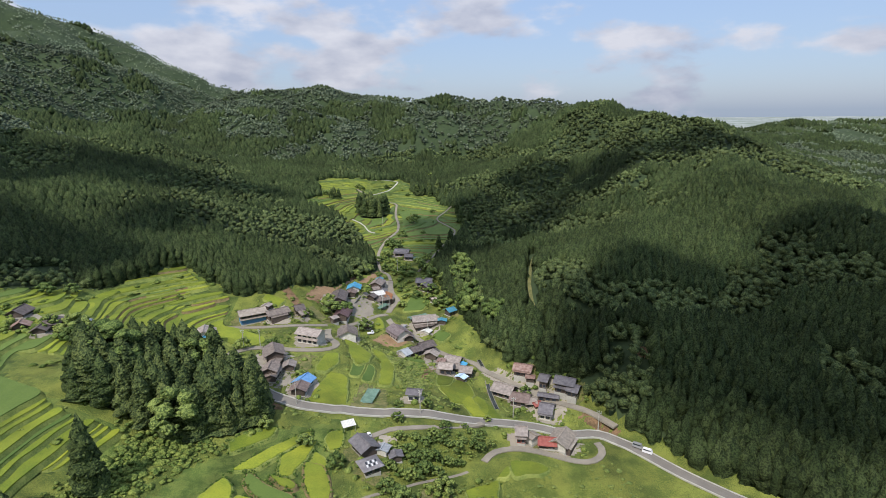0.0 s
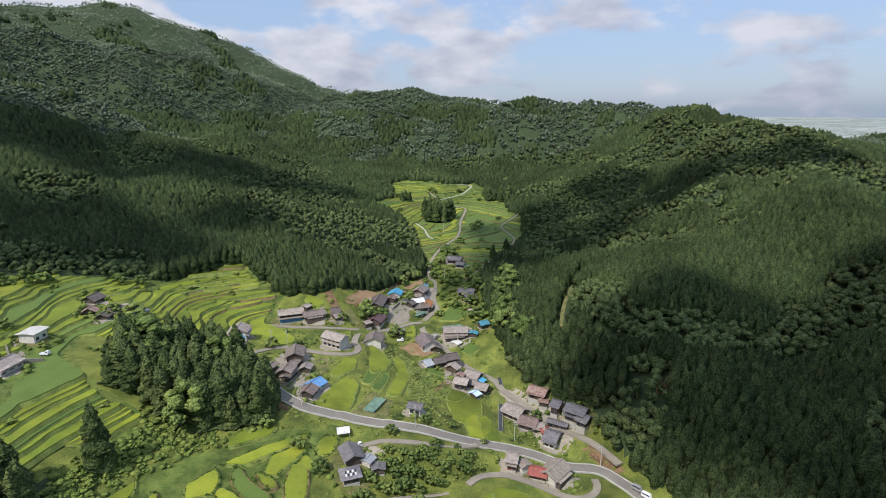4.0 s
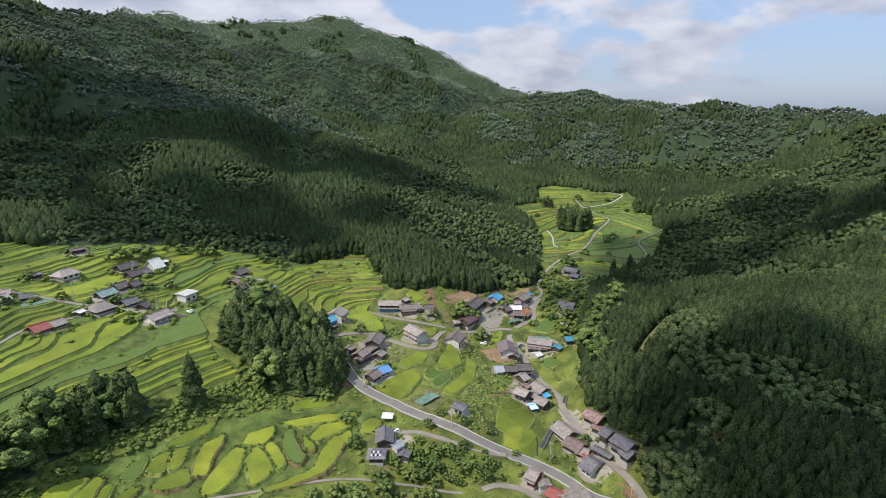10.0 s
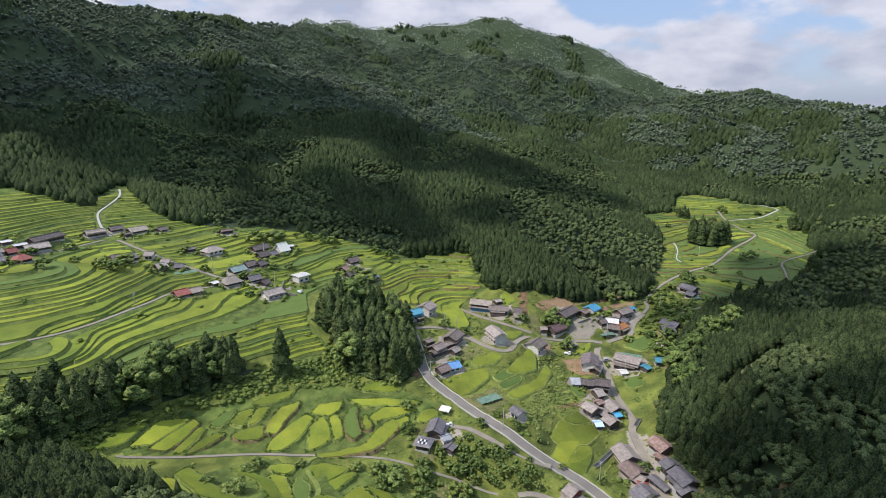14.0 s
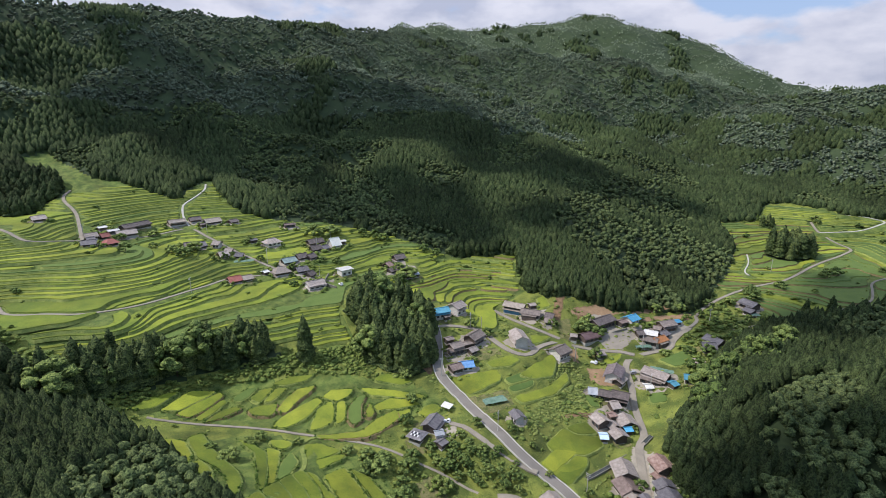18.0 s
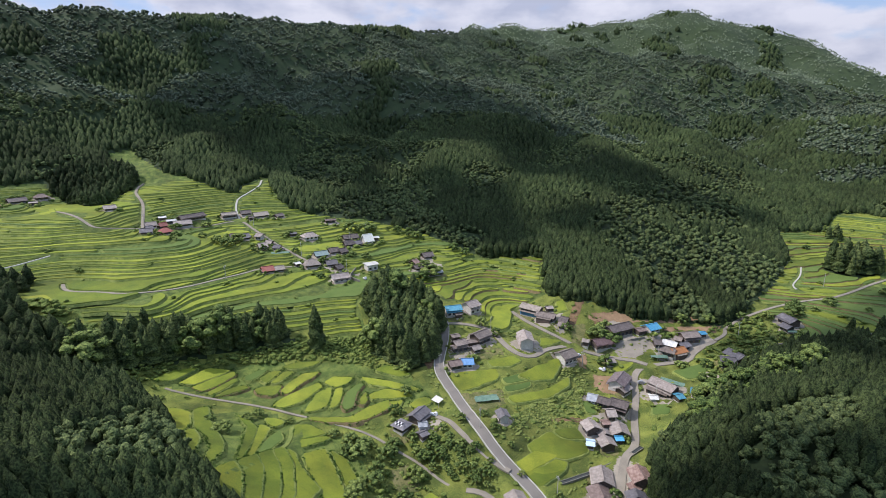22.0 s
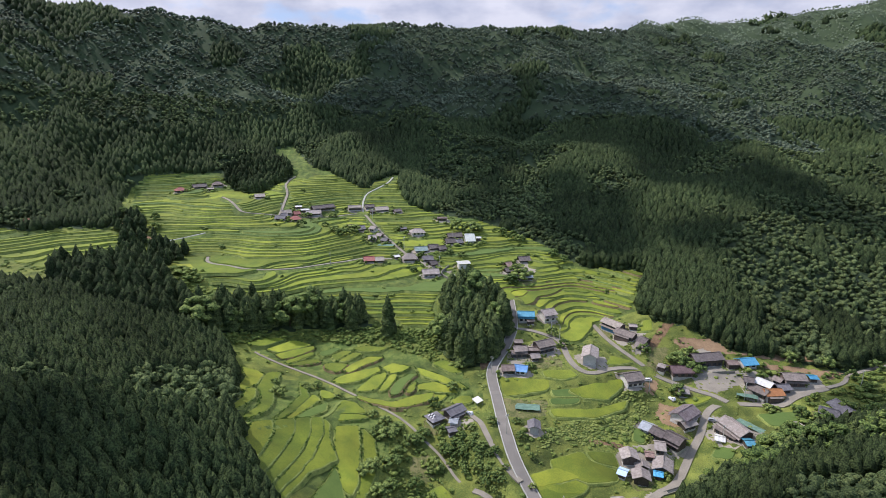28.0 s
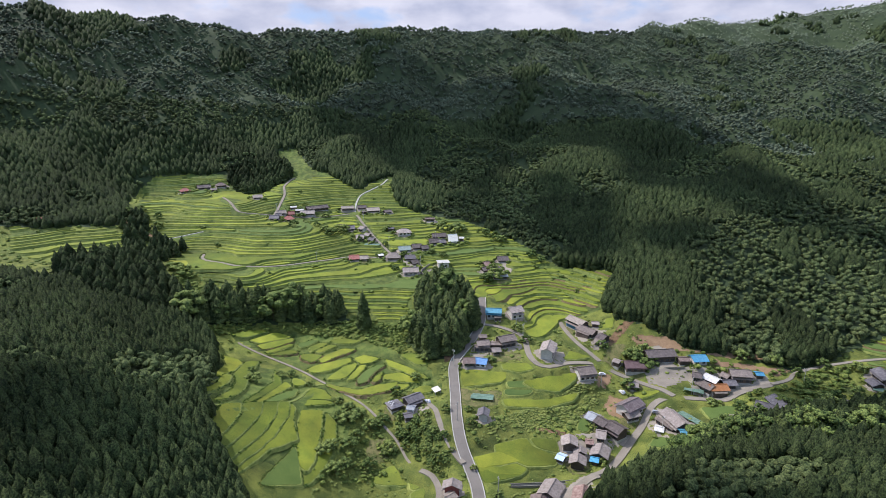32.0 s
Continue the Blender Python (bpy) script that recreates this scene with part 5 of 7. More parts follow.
# ---- houses ----
def gable(bm, L, D, z0, z1, over=0.6, thick=0.18):
    """Two roof plates that meet at the ridge along x."""
    run = D / 2 + over
    drop = (z1 - z0) / (D / 2) * over
    slab(bm, ((-L / 2 - over, 0, z1), (-L / 2 - over, -run, z0 - drop), (L / 2 + over, -run, z0 - drop), (L / 2 + over, 0, z1)), thick)
    slab(bm, ((L / 2 + over, 0, z1), (L / 2 + over, run, z0 - drop), (-L / 2 - over, run, z0 - drop), (-L / 2 - over, 0, z1)), thick)


def hip(bm, L, D, z0, z1, over=0.7, flare=0.0):
    """A hipped roof with a short ridge."""
    r = max(L / 2 - D * 0.32, L * 0.18)
    a, b = L / 2 + over, D / 2 + over
    e = z0 - 0.25
    m = z0 + (z1 - z0) * 0.35
    ridge = [bm.verts.new(c) for c in ((-r, 0, z1), (r, 0, z1))]
    mid = [bm.verts.new(c) for c in ((-(a * 0.55 + r * 0.45), -b * 0.58, m), (a * 0.55 + r * 0.45, -b * 0.58, m), (a * 0.55 + r * 0.45, b * 0.58, m), (-(a * 0.55 + r * 0.45), b * 0.58, m))]
    low = [bm.verts.new(c) for c in ((-a, -b, e), (a, -b, e), (a, b, e), (-a, b, e))]
    for f in ((ridge[0], mid[0], mid[1], ridge[1]), (ridge[1], mid[2], mid[3], ridge[0]), (ridge[0], mid[3], mid[0]), (ridge[1], mid[1], mid[2])):
        bm.faces.new(f)
    for i in range(4):
        bm.faces.new((mid[i], low[i], low[(i + 1) % 4], mid[(i + 1) % 4]))
    bm.faces.new(low[::-1])


def house(x, y, heading, L, D, H, roof="grey", wall="wood", style="gable"):
    """A farmhouse or shed: ridge along its length L, depth D, ridge height H."""
    z = house_level(x, y)
    kinds = {"gable": "house", "two": "farmhouse", "hip": "farmhouse", "shed": "shed", "flat": "house"}
    label = f"{ROOF_WORDS[roof]} roof {('shed' if style == 'shed' else 'two-storey farmhouse' if style == 'two' else 'farmhouse')} with {WALL_WORDS[wall]}"
    if roof == "temple":
        label = "temple hall with a sweeping bright copper roof"
    ob = tagged(empty(kinds[style], pose(x, y, z, 0, 0, heading)), label, kinds[style], group="village houses")
    rm, wm = ROOFS[roof], WALLS[wall]
    pitch = (0.46 if x > -140 else 0.56) if style != "shed" else 0.26
    if roof == "temple":
        pitch = 0.95
    if style == "flat":
        pitch = 0.12
    eave = max(1.9, H - D / 2 * pitch * 1.0)
    bm = bmesh.new()
    w2, d2 = L / 2 - 0.15, D / 2 - 0.25
    v = [bm.verts.new(p) for p in ((-w2, -d2, -0.3), (w2, -d2, -0.3), (w2, d2, -0.3), (-w2, d2, -0.3), (-w2, -d2, eave), (w2, -d2, eave), (w2, d2, eave), (-w2, d2, eave))]
    peak = H - 0.25
    if style in ("hip",):
        for f in ((4, 5, 6, 7), (0, 1, 5, 4), (1, 2, 6, 5), (2, 3, 7, 6), (3, 0, 4, 7)):
            bm.faces.new([v[i] for i in f])
    else:
        p0, p1 = bm.verts.new((-w2, 0, peak)), bm.verts.new((w2, 0, peak))
        for f in ((v[0], v[1], v[5], v[4]), (v[2], v[3], v[7], v[6]), (v[1], v[2], v[6], p1, v[5]), (v[3], v[0], v[4], p0, v[7]), (v[4], v[5], p1, p0), (v[6], v[7], p0, p1)):
            bm.faces.new(f)
    part("wall", bm, WALLS["wood"] if wall == "blueboard" else wm, ob)
    part("foundation", box(bmesh.new(), -w2 - 0.12, w2 + 0.12, -d2 - 0.12, d2 + 0.12, -3.0, 0.25), M_CONCRETE, ob, "grey concrete footing")
    bm = bmesh.new()
    if style == "hip":
        hip(bm, L * 1.1, D, eave, H)
        part("roof", bm, rm, ob)
    else:
        gable(bm, L, D, eave, H, 0.45 if style == "shed" else 0.75)
        part("roof", bm, rm, ob)
    ridge_l = L / 2 + 0.5 if style != "hip" else max(L * 0.55 - D * 0.32, L * 0.2)
    if style != "flat":
        part("ridge_cap", box(bmesh.new(), -ridge_l, ridge_l, -0.16, 0.16, H - 0.05, H + 0.22), rm, ob)
    if style == "two":
        lo, out_ = 2.75, 1.25
        for s in (-1, 1):
            bm = bmesh.new()
            y0, y1 = s * (d2 - 0.05), s * (d2 + out_)
            loop = ((-w2 - out_ * 0.5, y0, lo + 0.5), (w2 + out_ * 0.5, y0, lo + 0.5), (w2 + out_ * 0.5, y1, lo - 0.05), (-w2 - out_ * 0.5, y1, lo - 0.05))
            slab(bm, loop if s < 0 else loop[::-1], 0.14)
            part("lower_roof", bm, rm, ob)
        if wall == "blueboard":
            part("cladding", box(bmesh.new(), -w2 - 0.08, w2 + 0.08, -d2 - 0.08, d2 + 0.08, 0.2, 2.5), wm, ob, "blue sheet cladding")
    if style == "gable" and L > 7.5 and eave > 2.6 and roof != "temple":
        s_ = 1 if int(abs(x) * 7 + abs(y) * 3) % 2 else -1
        bm = bmesh.new()
        y0, y1, e0 = s_ * (d2 - 0.05), s_ * (d2 + 1.9), min(eave - 0.35, 2.9)
        loop = ((-w2 * 0.92, y0, e0), (w2 * 0.8, y0, e0), (w2 * 0.8, y1, e0 - 0.75), (-w2 * 0.92, y1, e0 - 0.75))
        slab(bm, loop if s_ < 0 else loop[::-1], 0.13)
        part("lean_to_roof", bm, rm if (int(abs(y)) % 3) else ROOFS["tin"], ob)
        part("lean_to", box(bmesh.new(), -w2 * 0.86, w2 * 0.74, min(y0, y1 - s_ * 0.3), max(y0, y1 - s_ * 0.3), -1.2, e0 - 0.72), WALLS["wood"], ob, "boarded lean-to along the wall")
    levels = (1.35,) if eave < 4.2 else (1.35, 3.95)
    if style != "shed" or L > 6:
        n = max(2, int(L / 2.6))
        for zc in levels:
            if zc + 0.7 > eave:
                continue
            for s in (-1, 1):
                for i in range(n):
                    xc = (i + 0.5) / n * (2 * w2) - w2
                    wv_ = min(0.8, w2 / n * 0.72)
                    pane = part("window", box(bmesh.new(), xc - wv_, xc + wv_, s * d2 - 0.06, s * d2 + 0.06, zc - 0.62, zc + 0.62), M_GLASS, ob, "dark sliding window pane")
                    if i == 0 and zc < 2:
                        part("sill", box(bmesh.new(), xc - wv_ - 0.08, xc + wv_ + 0.08, s * d2 - 0.12, s * d2 + 0.12, zc - 0.74, zc - 0.63), M_FRAME, pane)
    if roof == "solar":
        for i in range(5):
            for j in range(2):
                bm = bmesh.new()
                x0 = -L * 0.36 + i * L * 0.15
                sl = (H - eave) / (D / 2)
                y0 = -D * 0.12 - j * D * 0.17
                slab(bm, ((x0, y0, H + y0 * sl + 0.28), (x0, y0 - D * 0.14, H + (y0 - D * 0.14) * sl + 0.28), (x0 + L * 0.09, y0 - D * 0.14, H + (y0 - D * 0.14) * sl + 0.28), (x0 + L * 0.09, y0, H + y0 * sl + 0.28)), 0.08)
                part("solar_panel", bm, M_WHITE_LINE if (i + j) % 2 else M_GLASS, ob)
    return ob


for row in HOUSE_CALLS():
    house(*row)

# ---- rice terraces ----
RX, RY = np.arange(-350, 75, 1.0), np.arange(-175, 690, 1.0)
PX, PY = np.meshgrid(RX, RY, indexing="ij")
PZ = land(PX[::2, ::2], PY[::2, ::2])
_full = np.zeros_like(PX)
_full[::2, ::2] = PZ
_full[1::2, ::2][: PZ.shape[0] - 1] = (PZ[:-1] + PZ[1:]) / 2
if _full.shape[0] % 2 == 0:
    _full[-1, ::2] = PZ[-1]
_full[:, 1::2] = (_full[:, :-1:2] + np.concatenate([_full[:, 2::2], _full[:, -1:] if _full.shape[1] % 2 == 0 else _full[:, :0]], 1)[:, : _full[:, 1::2].shape[1]]) / 2
if _full.shape[1] % 2 == 0:
    _full[:, -1] = _full[:, -2]
PZ = _full
BLOCKED = np.zeros(PX.shape, bool)
for r_ in ROADS:
    BLOCKED |= near_line(PX, PY, r_) < 2.2
for row in HOUSE_CALLS():
    BLOCKED |= np.hypot(PX - row[0], PY - row[1]) < max(row[3], row[4]) * 0.6 + (2.5 if row[0] > -140 else 1.4)
for w in WOODS + (SCRUB,):
    BLOCKED |= inside(PX, PY, w)
for loop_, mat_ in PADDY_CALLS():
    c_ = np.mean(loop_, axis=0)
    BLOCKED |= inside(PX, PY, [tuple(c_ + (np.array(q_) - c_) * 1.25) for q_ in loop_])


def loops_of(mask):
    """Closed outlines of the cells of a soft mask above one half, on the raster."""
    a = mask > 0.5
    seg = {}
    code = a[:-1, :-1] * 1 + a[1:, :-1] * 2 + a[1:, 1:] * 4 + a[:-1, 1:] * 8
    ii, jj = np.nonzero((code > 0) & (code < 15))
    edges = {1: ((3, 0),), 2: ((0, 1),), 3: ((3, 1),), 4: ((1, 2),), 5: ((3, 0), (1, 2)), 6: ((0, 2),), 7: ((3, 2),), 8: ((2, 3),), 9: ((2, 0),), 10: ((0, 1), (2, 3)), 11: ((2, 1),), 12: ((1, 3),), 13: ((1, 0),), 14: ((0, 3),)}
    for i, j in zip(ii.tolist(), jj.tolist()):
        for e0, e1 in edges[int(code[i, j])]:
            key = []
            for e in (e0, e1):
                key.append((i, j, 0) if e == 0 else (i + 1, j, 1) if e == 1 else (i, j + 1, 0) if e == 2 else (i, j, 1))
            seg.setdefault(key[0], []).append(key[1])
    out = []
    while seg:
        k0 = next(iter(seg))
        loop, k = [], k0
        while k in seg:
            loop.append(k)
            nx = seg[k].pop()
            if not seg[k]:
                del seg[k]
            k = nx
            if k == k0:
                break
        if len(loop) > 8:
            pts = []
            for i, j, e in loop:
                if e == 0:
                    f = (0.5 - mask[i, j]) / (mask[i + 1, j] - mask[i, j] + 1e-9)
                    pts.append((i + min(max(f, 0), 1), j))
                else:
                    f = (0.5 - mask[i, j]) / (mask[i, j + 1] - mask[i, j] + 1e-9)
                    pts.append((i, j + min(max(f, 0), 1)))
            out.append(np.array(pts))
    return out


def paddy(loop, z, drop, mat, bank=None, label="ripening yellow-green rice paddy on a grassy terrace"):
    """A level field of rice with a sloping grass bank round it."""
    c = loop.mean(0)
    ob = tagged(empty("rice_paddy", pose(c[0], c[1], z)), label, "rice paddy", group="rice paddies")
    q = loop - c
    t = np.roll(q, -1, 0) - np.roll(q, 1, 0)
    t /= np.linalg.norm(t, axis=1)[:, None] + 1e-9
    outw = np.stack([t[:, 1], -t[:, 0]], 1)
    n = len(q)
    bm = bmesh.new()
    inner = [bm.verts.new((*(p - o * 0.12), 0.30)) for p, o in zip(q, outw)]
    foot = [bm.verts.new((*(p - o * 0.06), -0.08)) for p, o in zip(q, outw)]
    bm.faces.new(inner)
    for i in range(n):
        bm.faces.new((inner[i], foot[i], foot[(i + 1) % n], inner[(i + 1) % n]))
    part("crop", bm, mat, ob)
    bm = bmesh.new()
    top = [bm.verts.new((*p, 0.0)) for p in q]
    low = [bm.verts.new((*(p + o * drop * 0.75), -drop)) for p, o in zip(q, outw)]
    bm.faces.new(top)
    for i in range(n):
        bm.faces.new((top[i], low[i], low[(i + 1) % n], top[(i + 1) % n]))
    part("bank", bm, bank or M_BANK, ob, "grassy terrace bank" if bank is None else "dry earthen terrace bank")
    return ob


def even_loop(p, step=2.2):
    d = np.r_[0, np.cumsum(np.hypot(*(np.roll(p, -1, 0) - p).T))]
    n = max(8, int(d[-1] / step))
    s = np.linspace(0, d[-1], n, endpoint=False)
    x, y = np.interp(s, d, np.r_[p[:, 0], p[0, 0]]), np.interp(s, d, np.r_[p[:, 1], p[0, 1]])
    for _ in range(2):
        x, y = (np.roll(x, 1) + 2 * x + np.roll(x, -1)) / 4, (np.roll(y, 1) + 2 * y + np.roll(y, -1)) / 4
    return np.stack([x, y], 1)


PADDIES = []
for loop_, step_, length_, way_ in FIELD_ZONES:
    if not length_:
        continue
    zone = inside(PX, PY, loop_) & ~BLOCKED
    xs, ys = np.nonzero(zone)
    i0, i1, j0, j1 = max(xs.min() - 3, 0), xs.max() + 4, max(ys.min() - 3, 0), ys.max() + 4
    zz, xx, yy, zn = PZ[i0:i1, j0:j1], PX[i0:i1, j0:j1], PY[i0:i1, j0:j1], zone[i0:i1, j0:j1]
    gg = zz / step_ + 0.42 * wave(xx, yy, 45, 21) + 0.22 * wave(xx, yy, 19, 22)
    lv = np.floor(gg + 0.28 * np.sin(gg * 2.1) + 0.2 * np.sin(gg * 0.83 + 1.0)).astype(int)
    along = (xx * way_[0] + yy * way_[1]) / math.hypot(*way_)
    for k in range(lv[zn].min(), lv[zn].max() + 1):
        u = along + 9 * math.sin(k * 2.4) + k * 17.3 + 6 * wave(xx, yy, 40, 31)
        m = (zn & (lv == k) & ((u / length_) % 1.0 > (2.0 if length_ < 30 else 1.3) / length_)).astype(float)
        if m.sum() < 20:
            continue
        m[1:-1, 1:-1] = (m[1:-1, 1:-1] * 2 + m[:-2, 1:-1] + m[2:, 1:-1] + m[1:-1, :-2] + m[1:-1, 2:]) / 6
        m[1:-1, 1:-1] = (m[1:-1, 1:-1] * 2 + m[:-2, 1:-1] + m[2:, 1:-1] + m[1:-1, :-2] + m[1:-1, 2:]) / 6
        m = m * 1.34
        m[0], m[-1], m[:, 0], m[:, -1] = 0, 0, 0, 0
        for lp in loops_of(m):
            lp = lp + (RX[i0], RY[j0])
            area = 0.5 * np.sum(lp[:, 0] * np.roll(lp[:, 1], -1) - lp[:, 1] * np.roll(lp[:, 0], -1))
            if abs(area) > 30:
                e = even_loop(lp if area > 0 else lp[::-1])
                level_ = float(land(e[:, 0], e[:, 1]).mean()) - 0.12 * step_
                PADDIES.append((e, level_, step_ * 1.2))

_rng = random.Random(11)
_far = {M_RICE: [], M_RICE_DARK: [], M_BANK: []}


def far_paddy(loop, z, drop, mat):
    """The same field and bank as points only, for the joined terraces far up the valley."""
    n = len(loop)
    t = np.roll(loop, -1, 0) - np.roll(loop, 1, 0)
    t /= np.linalg.norm(t, axis=1)[:, None] + 1e-9
    o = np.stack([t[:, 1], -t[:, 0]], 1)
    _far[mat].append((np.c_[loop - o * 0.12, np.full(n, z + 0.28)], np.c_[loop - o * 0.08, np.full(n, z - 0.1)]))
    _far[M_BANK].append((np.c_[loop, np.full(n, z)], np.c_[loop + o * drop * 0.75, np.full(n, z - drop)]))


_near_first = sorted(PADDIES, key=lambda q_: math.hypot(q_[0][:, 0].mean() + 60, q_[0][:, 1].mean() - 150))
_count = 0
for e, z, drop in _near_first:
    if _rng.random() < 0.05 and e[:, 0].mean() < -100:
        continue
    north = e[:, 1].mean() > 360
    mat_ = M_RICE_DARK if _rng.random() < ((0.85 if e[:, 0].mean() > -60 else 0.4) if north else 0.06) else M_RICE
    _count += 1
    if _count > 290:
        far_paddy(e, z, drop, mat_)
    else:
        paddy(e, z, drop, mat_, M_BANK_DRY if e[:, 0].mean() > -150 and e[:, 1].mean() > 198 and _rng.random() < 0.5 else None)
for mat_, rows_ in _far.items():
    if not rows_:
        continue
    bm = bmesh.new()
    for top_, low_ in rows_:
        a_, b_ = [bm.verts.new(p) for p in top_], [bm.verts.new(p) for p in low_]
        bm.faces.new(a_)
        for i_ in range(len(a_)):
            bm.faces.new((a_[i_], b_[i_], b_[(i_ + 1) % len(b_)], a_[(i_ + 1) % len(a_)]))
    bm.normal_update()
    me = bpy.data.meshes.new("terraces")
    bm.to_mesh(me)
    bm.free()
    me.materials.append(mat_)
    tagged(new("terraces", me), "narrow grassy banks of far rice terraces" if mat_ is M_BANK else "narrow far rice terraces along the slope", "rice terraces", kind="stuff")


# ---- trees ----
def lathe(rings, sides, rng, rough, tip, base=None):
    """A closed crown from rings (radius, height), each uneven, up to a tip."""
    v, f = [], []
    for k, (r, z) in enumerate(rings):
        off = rng.uniform(0, 6.28)
        for s in range(sides):
            a = off * 0.15 + 6.2832 * (s + 0.5 * (k % 2)) / sides
            q = r * (1 + rng.uniform(-rough, rough))
            v.append((q * math.cos(a), q * math.sin(a), z + rng.uniform(-rough, rough) * 0.06))
    for k in range(len(rings) - 1):
        for s in range(sides):
            a, b, c, d = k * sides + s, k * sides + (s + 1) % sides, (k + 1) * sides + (s + 1) % sides, (k + 1) * sides + s
            f += [(a, b, c), (a, c, d)]
    v.append((0, 0, tip))
    for s in range(sides):
        f.append(((len(rings) - 1) * sides + s, (len(rings) - 1) * sides + (s + 1) % sides, len(v) - 1))
    return np.array(v), np.array(f)


def clumps(v, f, count, size, droop, rng):
    """Sets small uneven tufts on the skin of a crown."""
    V, F, base = [v], [f], len(v)
    for _ in range(count):
        t = f[rng.randrange(len(f))]
        a, b = rng.random(), rng.random()
        if a + b > 1:
            a, b = 1 - a, 1 - b
        c = v[t[0]] + (v[t[1]] - v[t[0]]) * a + (v[t[2]] - v[t[0]]) * b
        d = np.array([c[0], c[1], 0.0])
        d /= np.linalg.norm(d) + 1e-6
        q = size * rng.uniform(0.6, 1.3)
        side = np.array([-d[1], d[0], 0.0])
        up = np.array([0, 0, 1.0])
        k = [c - side * q + up * q * 0.1, c + d * q * 0.9 - up * q * droop, c + side * q + up * q * 0.1, c - d * q * 0.7, c + up * q * 0.65 + d * q * 0.2, c - up * q * 0.5]
        V.append(np.array(k) + np.array([[rng.uniform(-0.25, 0.25) * q for _ in range(3)] for _ in k]))
        F.append(np.array([(0, 1, 4), (1, 2, 4), (2, 3, 4), (3, 0, 4), (1, 0, 5), (2, 1, 5), (3, 2, 5), (0, 3, 5)]) + base)
        base += 6
    return np.concatenate(V), np.concatenate(F)


def cedar_shape(tiers, sides, seed, tufts=0, tuft=0.034):
    """Unit height: a full, rounded cone of branches."""
    rng = random.Random(seed)
    rings = []
    for k in range(tiers):
        u = k / tiers
        z = 0.08 + 0.86 * u
        r = 0.185 * (1 - u ** 2.0) * rng.uniform(0.86, 1.12) + 0.018
        rings += [(r, z - 0.015), (r * rng.uniform(0.82, 0.98), z + 0.40 / tiers)] if k < tiers - 1 or tiers == 1 else [(r, z)]
    v, f = lathe(rings, sides, rng, 0.30, 1.0)
    return clumps(v, f, tufts, tuft, 0.35, rng) if tufts else (v, f)


def broad_shape(levels, sides, seed, lobes=1):
    """Unit height: an uneven dome, or a heap of many small ones over a dome."""
    rng = random.Random(seed)
    V, F, base = [], [], 0
    for q in range(lobes):
        rings = []
        for k in range(levels):
            a = 1.35 * k / levels - 0.35
            rings.append((0.40 * math.cos(a) * (0.8 if k == 0 else 1.0), 0.42 + 0.5 * math.sin(a)))
        v, f = lathe(rings, sides, rng, 0.27, 0.93)
        if lobes > 1:
            a = 2.4 * q + rng.uniform(-0.3, 0.3)
            up = 1 - q / lobes
            size = rng.uniform(0.34, 0.5) * (6 / (lobes + 1)) ** 0.35
            d = 0.36 * math.sqrt(1 - up * up * 0.95)
            v = (v - np.array([0, 0, 0.45])) * size + np.array([d * math.cos(a), d * math.sin(a), 0.36 + 0.5 * up * rng.uniform(0.75, 1.05)])
        V.append(v)
        F.append(f + base)
        base += len(v)
    return np.concatenate(V), np.concatenate(F)


def scatter(shape_list, xs, ys, zs, height, rng, widen=1.0):
    """Many copies of a few shapes in one array of points and triangles."""
    V, F, base = [], [], 0
    pick = rng.randint(0, len(shape_list), len(xs))
    for k, (sv, sf) in enumerate(shape_list):
        idx = np.nonzero(pick == k)[0]
        if not len(idx):
            continue
        a = rng.uniform(0, 6.28, len(idx))
        w = height[idx] * widen * rng.uniform(0.85, 1.2, len(idx))
        c, s = np.cos(a)[:, None], np.sin(a)[:, None]
        lean = rng.normal(0, 0.035, (2, len(idx), 1))
        x = (sv[:, 0] * c - sv[:, 1] * s) * w[:, None] + xs[idx][:, None] + lean[0] * sv[:, 2] * height[idx][:, None]
        y = (sv[:, 0] * s + sv[:, 1] * c) * w[:, None] + ys[idx][:, None] + lean[1] * sv[:, 2] * height[idx][:, None]
        z = sv[:, 2] * height[idx][:, None] + zs[idx][:, None]
        V.append(np.stack([x, y, z], -1).reshape(-1, 3))
        F.append((sf[None] + (base + np.arange(len(idx)) * len(sv))[:, None, None]).reshape(-1, 3))
        base += len(idx) * len(sv)
    return np.concatenate(V), np.concatenate(F)


def in_sector(x, y):
    """The land that the valley looks out on; what lies behind the drone's ridge is left bare."""
    return (y > 150 + (x - 205) * 0.73 - 60) & (x < 0.81 * y + 95)


